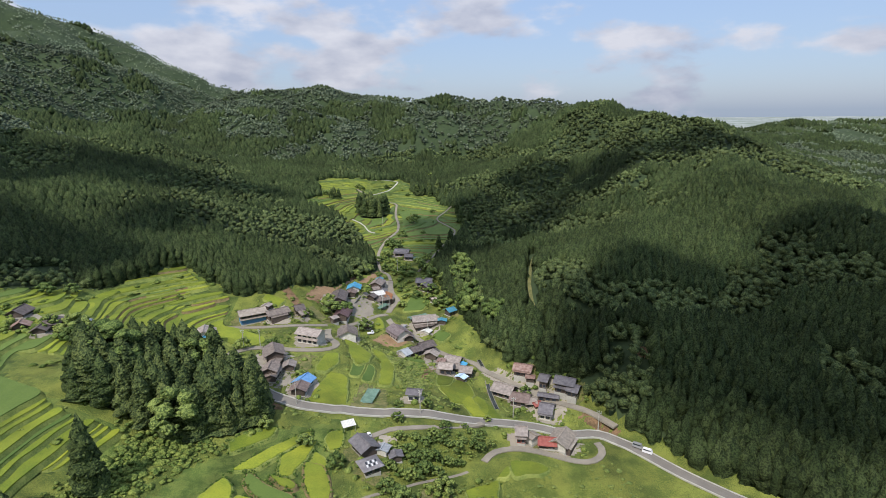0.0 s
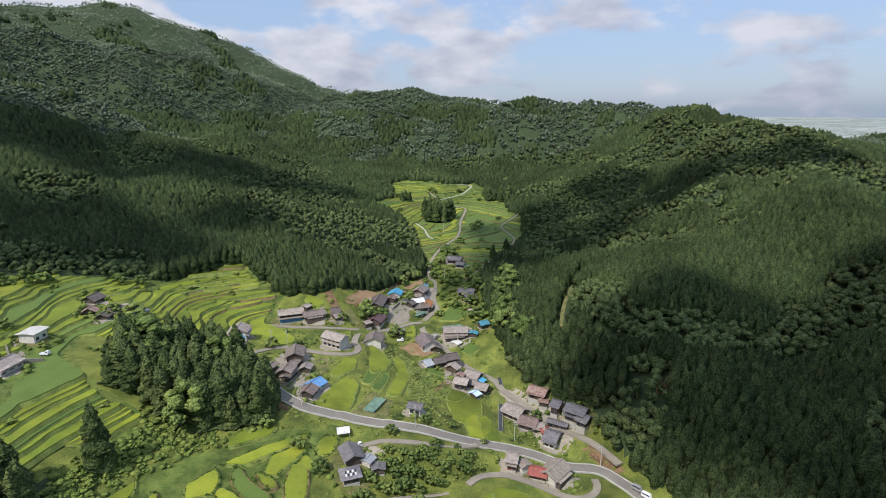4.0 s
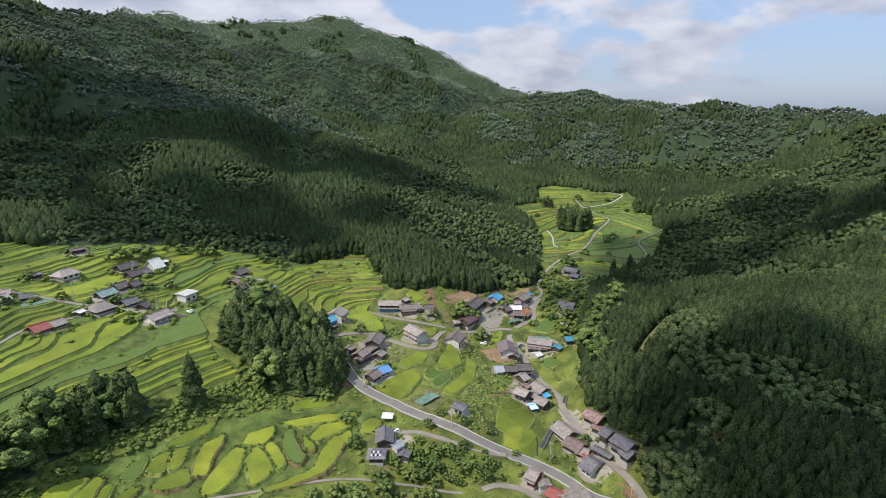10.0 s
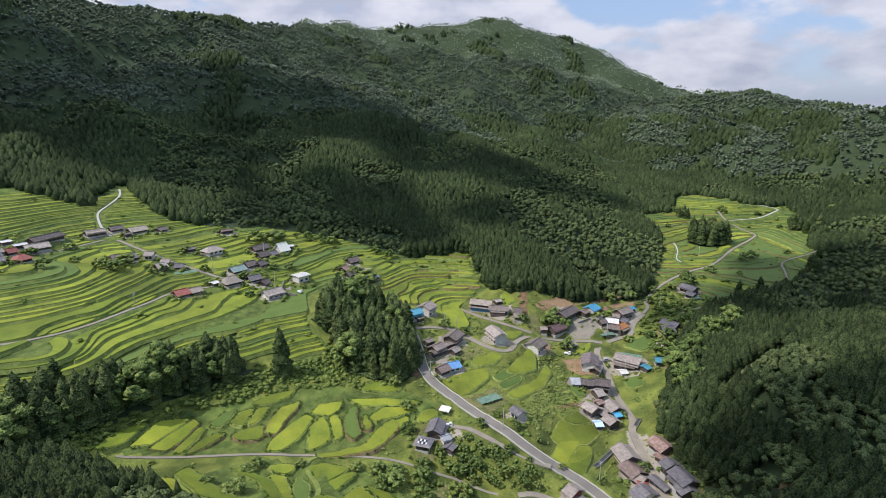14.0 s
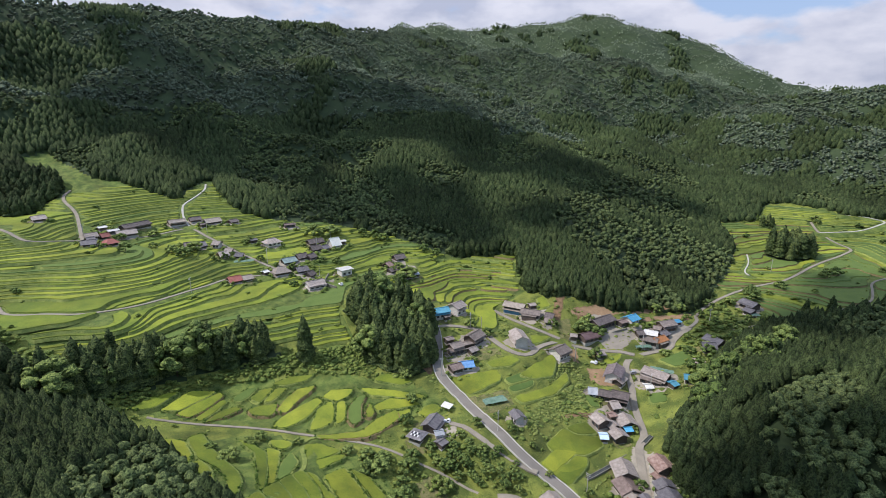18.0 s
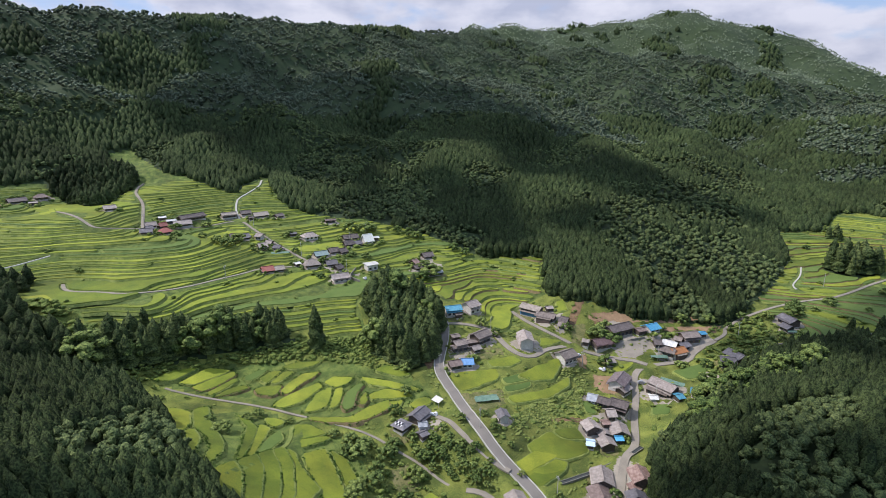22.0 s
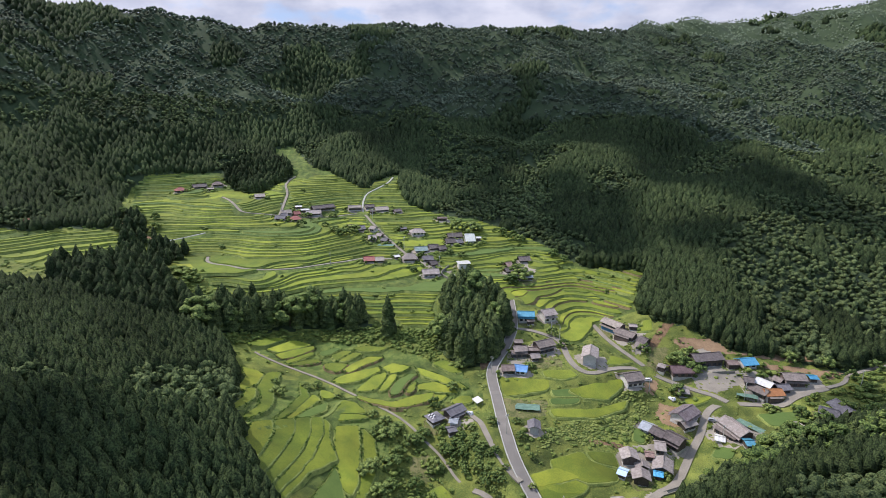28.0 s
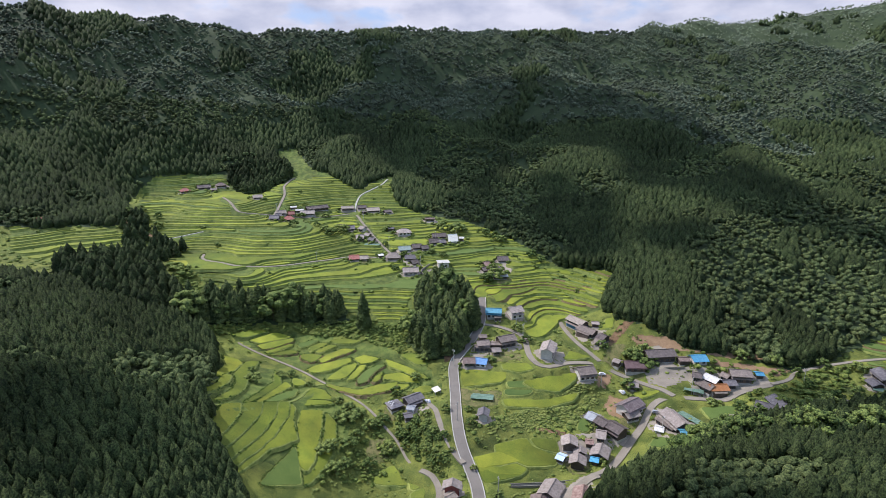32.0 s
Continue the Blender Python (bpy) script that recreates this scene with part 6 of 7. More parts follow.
def forest_spots(r0, r1, spacing, rng):
    n = int(2 * r1 / spacing)
    g = np.arange(-n // 2, n // 2 + 1) * spacing
    x, y = np.meshgrid(g, g, indexing="ij")
    x, y = x.ravel() + rng.uniform(-0.45, 0.45, x.size) * spacing + 60, y.ravel() + rng.uniform(-0.45, 0.45, x.size) * spacing + 150
    d = np.hypot(x - 60, y - 150)
    k = (d >= r0) & (d < r1) & in_sector(x, y)
    x, y = x[k], y[k]
    # the far sides of the mountain and of the northern ridge are turned away from the valley
    k = x > np.interp(y, (-620, -330, -90, 120, 351, 620, 950, 1136, 1270), (-450, -480, -620, -740, -802, -930, -1020, -1000, -728)) - 60
    k &= ~((x > -330) & (x < 230) & (y > np.interp(x, (-330, -195, -30, 75, 140, 190, 228), (1080, 980, 900, 830, 790, 650, 570)) + 55))
    k &= ~is_open(x, y)
    for w in WOODS:
        k &= ~inside(x, y, w)
    k &= near_line(x, y, FOREST_TRACK) > 3.6
    k &= near_line(x, y, MAIN_WAY) > 4.5
    k &= near_line(x, y, VILLAGE_LANE) > 4.0
    for row in HOUSE_CALLS():
        k &= np.hypot(x - row[0], y - row[1]) > row[3] * 0.5 + 4.0
    return x[k], y[k]


_np = np.random.RandomState(5)
for r0, r1, spacing, tiers, csides, levels, bsides, lobes, tall in ((0, 260, 2.7, 3, 6, 3, 5, 6, 0.8), (260, 560, 3.7, 2, 5, 2, 5, 4, 0.75), (560, 1050, 5.2, 2, 5, 2, 4, 2, 0.78), (1050, 1900, 8.2, 2, 5, 1, 4, 2, 0.85)):
    x, y = forest_spots(r0, r1, spacing, _np)
    z = land(x, y)
    mixture = wave(x, y, 170, 41) + 0.6 * wave(x, y, 60, 43)
    # plantations of cedar low down, mixed leafy wood higher up the mountain
    cedar = mixture + np.where(z > 110, -0.9, 0.0) + np.where((x > 20) & (y > 360), -0.35, 0.0) + np.where((x > 20) & (y < 360), 0.4, 0.0) + np.where(y < 120, 0.45, 0.15) > 0.0
    keep_ = cedar | (_np.uniform(0, 1, len(x)) < 0.6)
    x, y, z, cedar = x[keep_], y[keep_], z[keep_], cedar[keep_]
    hgt = np.where(cedar, _np.uniform(11.5, 16.5, len(x)), _np.uniform(8.0, 12.0, len(x))) * tall
    grow = 1 + max(0, spacing - 4.0) * 0.10
    tufts = 7 if r1 < 300 else 2 if r1 < 600 else 0
    leafy_shapes = [clumps(*broad_shape(levels, bsides, 200 + k, max(2, lobes // 3)), tufts, 0.115 if r1 < 300 else 0.15, 0.1, random.Random(230 + k)) if tufts else broad_shape(levels, bsides, 200 + k, lobes) for k in range(6)]
    cedar_shapes = [cedar_shape(tiers, csides - 1 if r1 < 300 else csides, 100 + k, 4 if r1 < 300 else 0, 0.05) for k in range(6)]
    # leafy crowns beyond 560 m take the colour with haze mixed in
    for chosen, shapes, mat, word, wide in ((cedar, cedar_shapes, M_CEDAR, "cedar", (1.15 if r1 < 300 else 1.5) * grow), (~cedar, leafy_shapes, M_LEAF if r1 < 600 else M_LEAF_HAZED, "leafy", (0.95 if r1 < 300 else 1.15) * grow)):
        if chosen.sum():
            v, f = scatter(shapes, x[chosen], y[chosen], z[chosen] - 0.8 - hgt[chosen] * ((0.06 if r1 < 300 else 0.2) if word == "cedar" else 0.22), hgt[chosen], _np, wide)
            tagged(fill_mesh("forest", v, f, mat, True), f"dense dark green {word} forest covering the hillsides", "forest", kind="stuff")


# the wooded ridge at the back of the valley mouth goes on
_bx = np.arange(-120, 420, 8.0)
_wx, _wy = [q_.ravel() for q_ in np.meshgrid(_bx, np.arange(-160, 330, 8.0), indexing="ij")]
_wx, _wy = _wx + _np.uniform(-2.6, 2.6, len(_wx)), _wy + _np.uniform(-2.6, 2.6, len(_wy))
_ok = ~in_sector(_wx, _wy) & ~is_open(_wx, _wy) & (near_line(_wx, _wy, MAIN_WAY) > 4.5)
_wx, _wy = _wx[_ok], _wy[_ok]
_wv, _wf = scatter([cedar_shape(3, 6, 150 + k) for k in range(5)], _wx, _wy, land(_wx, _wy) - 1.6, _np.uniform(9.5, 13.0, len(_wx)), _np, 2.2)
tagged(fill_mesh("forest", _wv, _wf, M_CEDAR, True), "dense dark green cedar forest covering the hillsides", "forest", kind="stuff")


def tree_parts(name, crown, mat, trunk_r, trunk_h):
    """One tree of unit height, hidden nowhere: the first of its kind stands in the wood itself."""
    me = bpy.data.meshes.new("crown")
    me.from_pydata([tuple(p) for p in crown[0]], [], [tuple(int(i) for i in t) for t in crown[1]])
    me.polygons.foreach_set("use_smooth", [True] * len(me.polygons))
    me.materials.append(mat)
    bm = bmesh.new()
    bmesh.ops.create_cone(bm, cap_ends=True, segments=7, radius1=trunk_r, radius2=trunk_r * 0.35, depth=trunk_h)
    bmesh.ops.translate(bm, vec=(0, 0, trunk_h / 2 - 0.04), verts=bm.verts)
    tm = bpy.data.meshes.new("trunk")
    bm.to_mesh(tm)
    bm.free()
    tm.materials.append(M_BARK)
    return name, me, tm


CEDARS = [tree_parts("cedar_tree", cedar_shape(7, 9, 300 + k, 140), M_TREE_CEDAR, 0.014, 0.5) for k in range(4)]
LEAFY = [tree_parts("broadleaf_tree", clumps(*broad_shape(3, 6, 400 + k, 12), 170, 0.06, 0.1, random.Random(450 + k)), M_TREE_LEAF, 0.022, 0.5) for k in range(4)]


def tree(kind, x, y, height, wide, turn, label, group, sink=0.3):
    name, crown_mesh, trunk_mesh = kind
    m = pose(x, y, h1(x, y) - sink, 0, 0, turn) @ Matrix.Diagonal((height * wide, height * wide, height, 1))
    ob = tagged(empty(name, m), label, "tree", group=group)
    for n_, d_ in (("trunk", trunk_mesh), ("crown", crown_mesh)):
        o = new(n_, d_)
        o.parent = ob
    return ob


_tr = random.Random(8)


def plant(loop, spacing, kinds, low, high, label, group, wide=1.0, joined=False):
    spots = []
    xs, ys = [p[0] for p in loop], [p[1] for p in loop]
    x = min(xs)
    while x < max(xs):
        y = min(ys)
        while y < max(ys):
            px_, py_ = x + _tr.uniform(-0.4, 0.4) * spacing, y + _tr.uniform(-0.4, 0.4) * spacing
            if inside(np.array([px_]), np.array([py_]), loop)[0]:
                if joined:
                    spots.append((px_, py_, _tr.uniform(low, high)))
                else:
                    tree(_tr.choice(kinds), px_, py_, _tr.uniform(low, high), wide * _tr.uniform(0.85, 1.15), _tr.uniform(0, 360), label, group)
            y += spacing
        x += spacing
    if joined:
        q = np.array(spots)
        v, f = scatter([cedar_shape(5, 7, 700 + k, 40) for k in range(5)], q[:, 0], q[:, 1], land(q[:, 0], q[:, 1]) - 0.4, q[:, 2], np.random.RandomState(17), wide)
        tagged(fill_mesh("wood", v, f, M_CEDAR, True), label, "wood", kind="stuff")


plant(GROVE, 4.2, CEDARS * 3 + LEAFY[:1], 13, 21, "tall dark green tree in the grove", "grove trees", 1.2)
plant(TREE_BELT, 3.6, CEDARS * 4 + LEAFY[:1], 11, 20, "dark tree in the belt below the terraces", "belt trees", 1.15)
plant(HAMLET_WOOD, 4.6, CEDARS, 8, 13, "dark green wood above the hamlet", "hamlet wood trees", 1.3, joined=True)
plant(SPUR_EDGE, 4.6, CEDARS + LEAFY, 9, 15, "green tree at the edge of the spur forest", "spur edge trees", 1.25)
plant(SOUTH_GROVE, 4.6, CEDARS, 10, 18, "dark cedar wood beside the terraced fields", "field-edge cedars", 1.25, joined=True)
plant(CLUMP, 6.0, CEDARS, 14, 21, "dark cedar in a clump among fields", "field clump cedars", 1.15)
for x_, y_ in ((-110.5, 539.7), (-109.1, 546.7), (-103.6, 542.3), (-27.0, 585.7), (-20.6, 581.3), (-12.8, 570.2), (-4.5, 554.6), (-27.0, 595.7), (-14.2, 587.6), (-5.2, 575.5), (4.2, 552.5), (-3.1, 400.7), (5.1, 392.1), (5.8, 410.6), (17.4, 451.9), (16.0, 478.4), (13.9, 504.5), (17.7, 512.3), (23.8, 464.7)):
    tree(_tr.choice(CEDARS), x_, y_, _tr.uniform(10, 15), 1.2, _tr.uniform(0, 360), "dark cedar at the edge of the upper valley", "upper valley cedars")
for x_, y_ in ((-85.5, 580.0), (-91.3, 583.2), (-61.6, 598.2), (-25.6, 468.9), (-30.5, 481.4), (-24.6, 481.6), (-32.6, 414.7), (-16.3, 438.0), (-103.0, 503.7), (-117.5, 548.2), (-133.7, 574.2), (-131.5, 592.0), (-10.0, 516.1), (-32.6, 427.3), (-37.6, 585.0), (-28.5, 644.9), (-21.8, 651.8), (-13.7, 647.5)):
    tree(_tr.choice(LEAFY), x_, y_, _tr.uniform(4, 8), 1.3, _tr.uniform(0, 360), "round green tree between upper terraces", "upper valley trees", 1.4)
tree(CEDARS[1], -95.7, 127.1, 25, 0.85, 40, "lone pointed cedar at the field edge", "belt trees")
for x_, y_, h_ in ((-113.4, 41.5, 13), (-118.4, 47.8, 13), (-108.9, 52.9, 11)):
    tree(CEDARS[2], x_, y_, h_, 1.1, 80, "dark cedar standing apart below the terraces", "belt trees")
for x_, y_, h_ in ((-41.1, 267.7, 8), (-60, 276, 10), (-55.3, 282.3, 9), (-62.2, 282.5, 9), (-74.7, 220.4, 6), (-86.2, 216.9, 7), (-69.6, 261.8, 6), (-35.6, 400.5, 9), (-39.4, 405.7, 8), (-224, 96.9, 9), (-211.2, 89.3, 8), (-217.1, 83, 7), (-162.5, 142, 5), (-183.8, 148, 6), (-162, 210.4, 8), (-153.2, 212.3, 10), (-149.1, 205.2, 9), (-234.1, 177.7, 12), (-229, 189.2, 12), (-16.8, 173.7, 4), (-57.1, 198.7, 4), (-69.7, 198.8, 5), (-60.9, 164.4, 6), (-218.1, 58.8, 7), (-125.2, 100.1, 5), (-190.2, 8.2, 4), (-24.5, 301.6, 5), (8.1, 239.4, 5), (34.9, 213.1, 5), (26.6, 215.2, 5)):
    tree(_tr.choice(LEAFY), x_, y_, h_, _tr.uniform(1.1, 1.5), _tr.uniform(0, 360), "round green garden tree beside houses and fields", "garden trees", h_ * 0.2)


for x_, y_, h_ in ((-34.5, 80.6, 6), (-45.9, 76, 4), (-47.2, 89.9, 4), (-50.1, 94.8, 4), (-40.8, 106.7, 3.5), (-29.2, 122.3, 4), (-16.3, 124.9, 6), (-15.2, 128.4, 7), (-20.4, 132.6, 6), (-0.3, 131.2, 7), (-6.2, 134.2, 6), (-14.4, 142.3, 5), (-17.9, 152.4, 4.5), (-11.8, 152.4, 4), (-18.2, 144.3, 5), (-6.6, 160.4, 4), (0.8, 159.8, 4), (3, 124, 6), (10, 131, 6), (-24, 128, 5)):
    tree(_tr.choice(LEAFY), x_, y_, h_, _tr.uniform(1.2, 1.6), _tr.uniform(0, 360), "bushy dark green tree beside the brook and orchard", "orchard trees", h_ * 0.28)
plant(((-244, -82), (-226, -62), (-199, -38), (-187, -30), (-184, -12), (-160, -8), (-145, -26), (-182, -56), (-218, -77)), 6.2, CEDARS * 2 + LEAFY[:2], 8, 14, "dark cedar grove beside the terraces", "terrace grove trees", 1.25, joined=True)


plant(((-15.8, 152.0), (-16.5, 165.7), (3.7, 176.0), (19.5, 177.2), (15.5, 167.7), (6.5, 159.1), (-6.2, 153.8)), 4.4, LEAFY, 2.6, 4.6, "small round orchard tree below the farmhouse", "orchard trees", 1.4)


# ---- scrub, hedges and bushes ----
def bush_field(loop, spacing, low, high, seed, keep=1.0, clear=True, spread=1.7, mat=None):
    r = np.random.RandomState(seed)
    xs, ys = np.array([p[0] for p in loop]), np.array([p[1] for p in loop])
    gx, gy = np.meshgrid(np.arange(xs.min(), xs.max(), spacing), np.arange(ys.min(), ys.max(), spacing), indexing="ij")
    x, y = gx.ravel() + r.uniform(-0.5, 0.5, gx.size) * spacing, gy.ravel() + r.uniform(-0.5, 0.5, gx.size) * spacing
    k = inside(x, y, loop) & (r.uniform(0, 1, x.size) < keep)
    for rd in ROADS:
        k &= near_line(x, y, rd) > 3.2
    for row in HOUSE_CALLS():
        k &= np.hypot(x - row[0], y - row[1]) > max(row[3], row[4]) * 0.55 + 1.5
    for loop_, mat_ in PADDY_CALLS():
        c = np.mean(loop_, axis=0)
        k &= ~inside(x, y, [tuple(c + (np.array(q) - c) * 1.3) for q in loop_])
    if clear:
        for loop_, step_, length_, way_ in FIELD_ZONES:
            k &= ~inside(x, y, loop_)
    x, y = x[k], y[k]
    if not len(x):
        return
    h = r.uniform(low, high, len(x))
    v, f = scatter([clumps(*broad_shape(3, 6, 500 + q, 2 + (q % 2)), 16, 0.14, 0.1, random.Random(540 + q)) if high > 3 else broad_shape(3, 7, 500 + q, 1 + 2 * (q % 2)) for q in range(6)], x, y, ground_z(x, y) - h * 0.42, h, r, spread)
    tagged(fill_mesh("shrubs", v, f, mat or M_SHRUB, True), "rough green shrubs and scrub between fields", "shrub", kind="stuff")


bush_field(SCRUB, 2.2, 0.6, 2.2, 61, 0.55)
bush_field(SCRUB, 6.0, 2.0, 3.6, 81, 0.5)
bush_field(((-88.1, 24.2), (-80.3, 51.2), (-88.4, 80.4), (-91, 140), (-65.8, 167.6), (-97.9, 149.9), (-102.5, 100.2), (-96.9, 32.7)), 2.4, 1.2, 3.2, 62, 0.9)
bush_field(((-37.9, 148.2), (-9.8, 167.5), (38.1, 190.1), (59.6, 168), (38.8, 172), (14.5, 172.7), (-8, 160.1), (-28.1, 138.6)), 3.0, 0.8, 2.4, 63, 0.45)
bush_field(((-28.3, 191.7), (-10.9, 175.7), (12.3, 195.7), (-2.2, 206.6), (-6.2, 239), (-26.9, 253.6), (-35.4, 242.9), (-22.4, 211.4)), 2.6, 0.6, 1.4, 64, 0.35, spread=2.6)
bush_field(((-61, 260.8), (-79.6, 220.7), (-98.9, 241), (-102.4, 269.3), (-79.2, 279.9), (-57.8, 296.8), (-47.8, 282.5)), 3.2, 0.6, 2.0, 65, 0.35)
bush_field(((-129.1, -156), (-172.6, -146.2), (-217.5, -84.6), (-167.4, -70.3), (-126.9, -70)), 4.6, 1.0, 2.6, 66, 0.7, False)
bush_field(((-207.8, -76.4), (-241.4, -77), (-247.5, -57.9), (-201.4, -28.7), (-169.3, -16.1), (-150.6, -22.2), (-164.2, -51.8)), 4.2, 0.8, 3.0, 71, 0.6, False)
bush_field(((-170.7, 247.2), (-231.2, 218.5), (-256.6, 184.5), (-297.4, 140), (-352.5, 135.8), (-314.5, 124.5), (-252, 175.8), (-207.7, 210.7), (-171.6, 234.1), (-126.2, 261.3), (-143.9, 285)), 4.5, 1.0, 3.6, 67, 0.6, False)
bush_field(OPEN_LAND, 9.0, 0.8, 2.4, 68, 0.6)
bush_field(((-330, 0), (-104.8, -36.8), (-97.6, 199.5), (-351.6, 140)), 19.0, 1.0, 3.4, 69, 0.55, False)
bush_field(((-138.8, 365.4), (20.7, 374.2), (7.2, 671.2), (-124.9, 589.7)), 17.0, 1.2, 4.0, 70, 0.6, False)


bush_field(((-57.8, 296.8), (-43.1, 342.1), (-58, 386), (-39.5, 396.1), (-19.4, 357.6), (0.7, 368.2), (11.2, 310.5), (14.3, 283.4), (-3.4, 289.5), (-22.3, 301.1)), 3.6, 1.2, 4.5, 72, 0.75)
bush_field(((-57.5, 203.1), (-59, 219.2), (-51, 247.2), (-32.5, 252.2), (-22.9, 234.3), (-14.1, 268.8), (20.8, 231.9), (38.9, 207.8), (17.9, 204.3), (-2.2, 206.6), (-21.9, 195.6)), 3.0, 0.5, 1.2, 73, 0.35, spread=2.4)
bush_field(((-104.4, 199.3), (-101.1, 241.1), (-83.2, 261.6), (-69.7, 249.9), (-68.3, 224.2), (-86.2, 198.8)), 3.2, 0.6, 2.0, 74, 0.35)
for x_, y_, h_ in ((-236.6, -78.5, 8), (-240.5, -72.1, 9), (-225.8, -61.5, 8), (-213, -45.6, 7), (-228.7, -52, 8), (-251.8, 57.4, 6), (-259.8, 76, 6), (-231.7, 74.1, 5), (-208.5, 111.7, 6), (-200.9, 131.9, 5), (-231.5, 131.9, 6), (-182.3, 176, 6), (-186.5, 168, 5), (-225.3, 212.4, 8), (-217.1, 219.1, 9), (-211.6, 223, 8), (-185.1, 242.5, 8), (-177.3, 248.3, 7), (-13, 327.9, 8), (-9.1, 345.8, 9), (-5.2, 358.3, 9), (-17.6, 366.1, 7), (-11.6, 374.2, 8), (-27.4, 349.7, 6), (-15.6, 310.4, 6), (-7, 313.9, 8), (-39.7, 382.8, 7)):
    tree(_tr.choice(LEAFY), x_, y_, h_, _tr.uniform(1.0, 1.4), _tr.uniform(0, 360), "leafy green tree at the edge of the village", "village edge trees", h_ * 0.2)
for x_, y_, h_ in ((-54.4, 377.1, 8), (-1.1, 296.1, 9), (5.1, 304.6, 10), (1.2, 324.1, 11), (-6.9, 337.1, 9), (-13.2, 352.7, 8), (7.1, 338.9, 11), (-50.4, 347.3, 9), (-55.7, 331.9, 8), (-45, 368.8, 7), (-11, 318.2, 7), (-39.1, 352, 6), (-17.3, 184.4, 3.5), (-11.7, 190.7, 3), (-6.4, 184.1, 4), (3.5, 186.4, 3.5), (-19.4, 222.5, 4), (16.2, 184.1, 3), (27.6, 193.2, 4), (-46.2, 158.9, 5), (-34.1, 150, 6), (-8, 154, 6), (-0.4, 148.8, 7), (7.4, 140.7, 6), (-12.6, 138.8, 7), (14.5, 127.8, 7), (6.5, 122, 6)):
    tree(_tr.choice(LEAFY), x_, y_, h_, _tr.uniform(1.0, 1.4), _tr.uniform(0, 360), "leafy green tree at the edge of the village", "village edge trees", h_ * 0.2)


bush_field(((-151.9, -8.8), (-130, 19.5), (-110.2, 47.2), (-95.8, 44.1), (-86.5, 19.1), (-109.8, 6.6)), 3.2, 2.0, 6.0, 75, 0.8, False)
bush_field(((-106.6, 120.1), (-97.9, 149.9), (-110.8, 155.9), (-79.3, 157.7), (-65.8, 167.6), (-88.6, 140), (-96.1, 110.2)), 2.2, 1.0, 3.0, 76, 0.85)
bush_field(((-94.6, 60.7), (-94.2, 100.3), (-100.2, 116.2), (-102.2, 134), (-97.9, 151.9), (-83.9, 155.8), (-69.7, 156.7), (-57.5, 167.3), (-67.3, 153.8), (-77.3, 140), (-84.9, 122.2), (-85.7, 100.3), (-90.4, 80.3)), 2.0, 0.8, 2.6, 79, 0.85)
# rank weeds all over the slopes between the houses
bush_field(((-84.9, 203.8), (-102, 262.9), (-57.8, 296.8), (-30.8, 302.5), (13, 266.9), (59.8, 191.4), (61.7, 170.4), (-0.5, 151), (-57.8, 175.3)), 2.1, 0.3, 0.7, 77, 0.3, spread=3.0, mat=M_BANK)
bush_field(LUSH, 1.3, 0.3, 0.6, 82, 0.95, spread=5.0, mat=M_BANK)
bush_field(((-57.8, 175.3), (-36.3, 129.2), (-4.9, 118.6), (30.7, 120.1), (65.3, 151), (59.6, 172.6)), 2.1, 0.3, 0.8, 78, 0.4, spread=3.0, mat=M_BANK)


# gardens: low bushes round every house
_gr = np.random.RandomState(91)
_gx, _gy = [], []
for row in HOUSE_CALLS():
    for _ in range(7 if row[0] > -140 else 12):
        a_, d_ = _gr.uniform(0, 6.28), max(row[3], row[4]) * 0.62 + _gr.uniform(0.8, 4.0)
        _gx.append(row[0] + d_ * math.cos(a_))
        _gy.append(row[1] + d_ * math.sin(a_))
_gx, _gy = np.array(_gx), np.array(_gy)
_ok = np.ones(len(_gx), bool)
for rd in ROADS:
    _ok &= near_line(_gx, _gy, rd) > 2.6
for row in HOUSE_CALLS():
    _ok &= np.hypot(_gx - row[0], _gy - row[1]) > max(row[3], row[4]) * 0.5 + 0.6
_gx, _gy = _gx[_ok], _gy[_ok]
_gh = _gr.uniform(0.8, 2.8, len(_gx)) * np.where(_gx < -140, 1.4, 1.0)
_v, _f = scatter([broad_shape(3, 7, 600 + q, 1 + 2 * (q % 2)) for q in range(6)], _gx, _gy, land(_gx, _gy) - _gh * 0.25, _gh, _gr, 1.2)
tagged(fill_mesh("garden_bushes", _v, _f, M_SHRUB, True), "clipped green garden bushes round the houses", "bush", kind="stuff")


# rank weeds along the banks of the curved strips
_br = np.random.RandomState(33)
_edge_ = np.concatenate([even_loop(np.mean(q_, axis=0) + (np.array(q_) - np.mean(q_, axis=0)) * 1.16, 0.42) for q_ in STRIP_CALLS()])
_edge_ = _edge_ + _br.normal(0, 0.5, _edge_.shape)
_out = np.ones(len(_edge_), bool)
for q_ in STRIP_CALLS():
    _out &= ~inside(_edge_[:, 0], _edge_[:, 1], [tuple(np.mean(q_, axis=0) + (np.array(p_) - np.mean(q_, axis=0)) * 1.12) for p_ in q_])
_edge_ = _edge_[_out]
_bh = _br.uniform(0.5, 1.4, len(_edge_))
_v, _f = scatter([broad_shape(2, 5, 820 + q, 2) for q in range(5)], _edge_[:, 0], _edge_[:, 1], land(_edge_[:, 0], _edge_[:, 1]) - 0.35 - _bh * 0.2, _bh, _br, 1.2)
tagged(fill_mesh("bank_weeds", _v, _f, M_WEEDS, True), "rank dark weeds on the banks between rice strips", "weeds", kind="stuff")


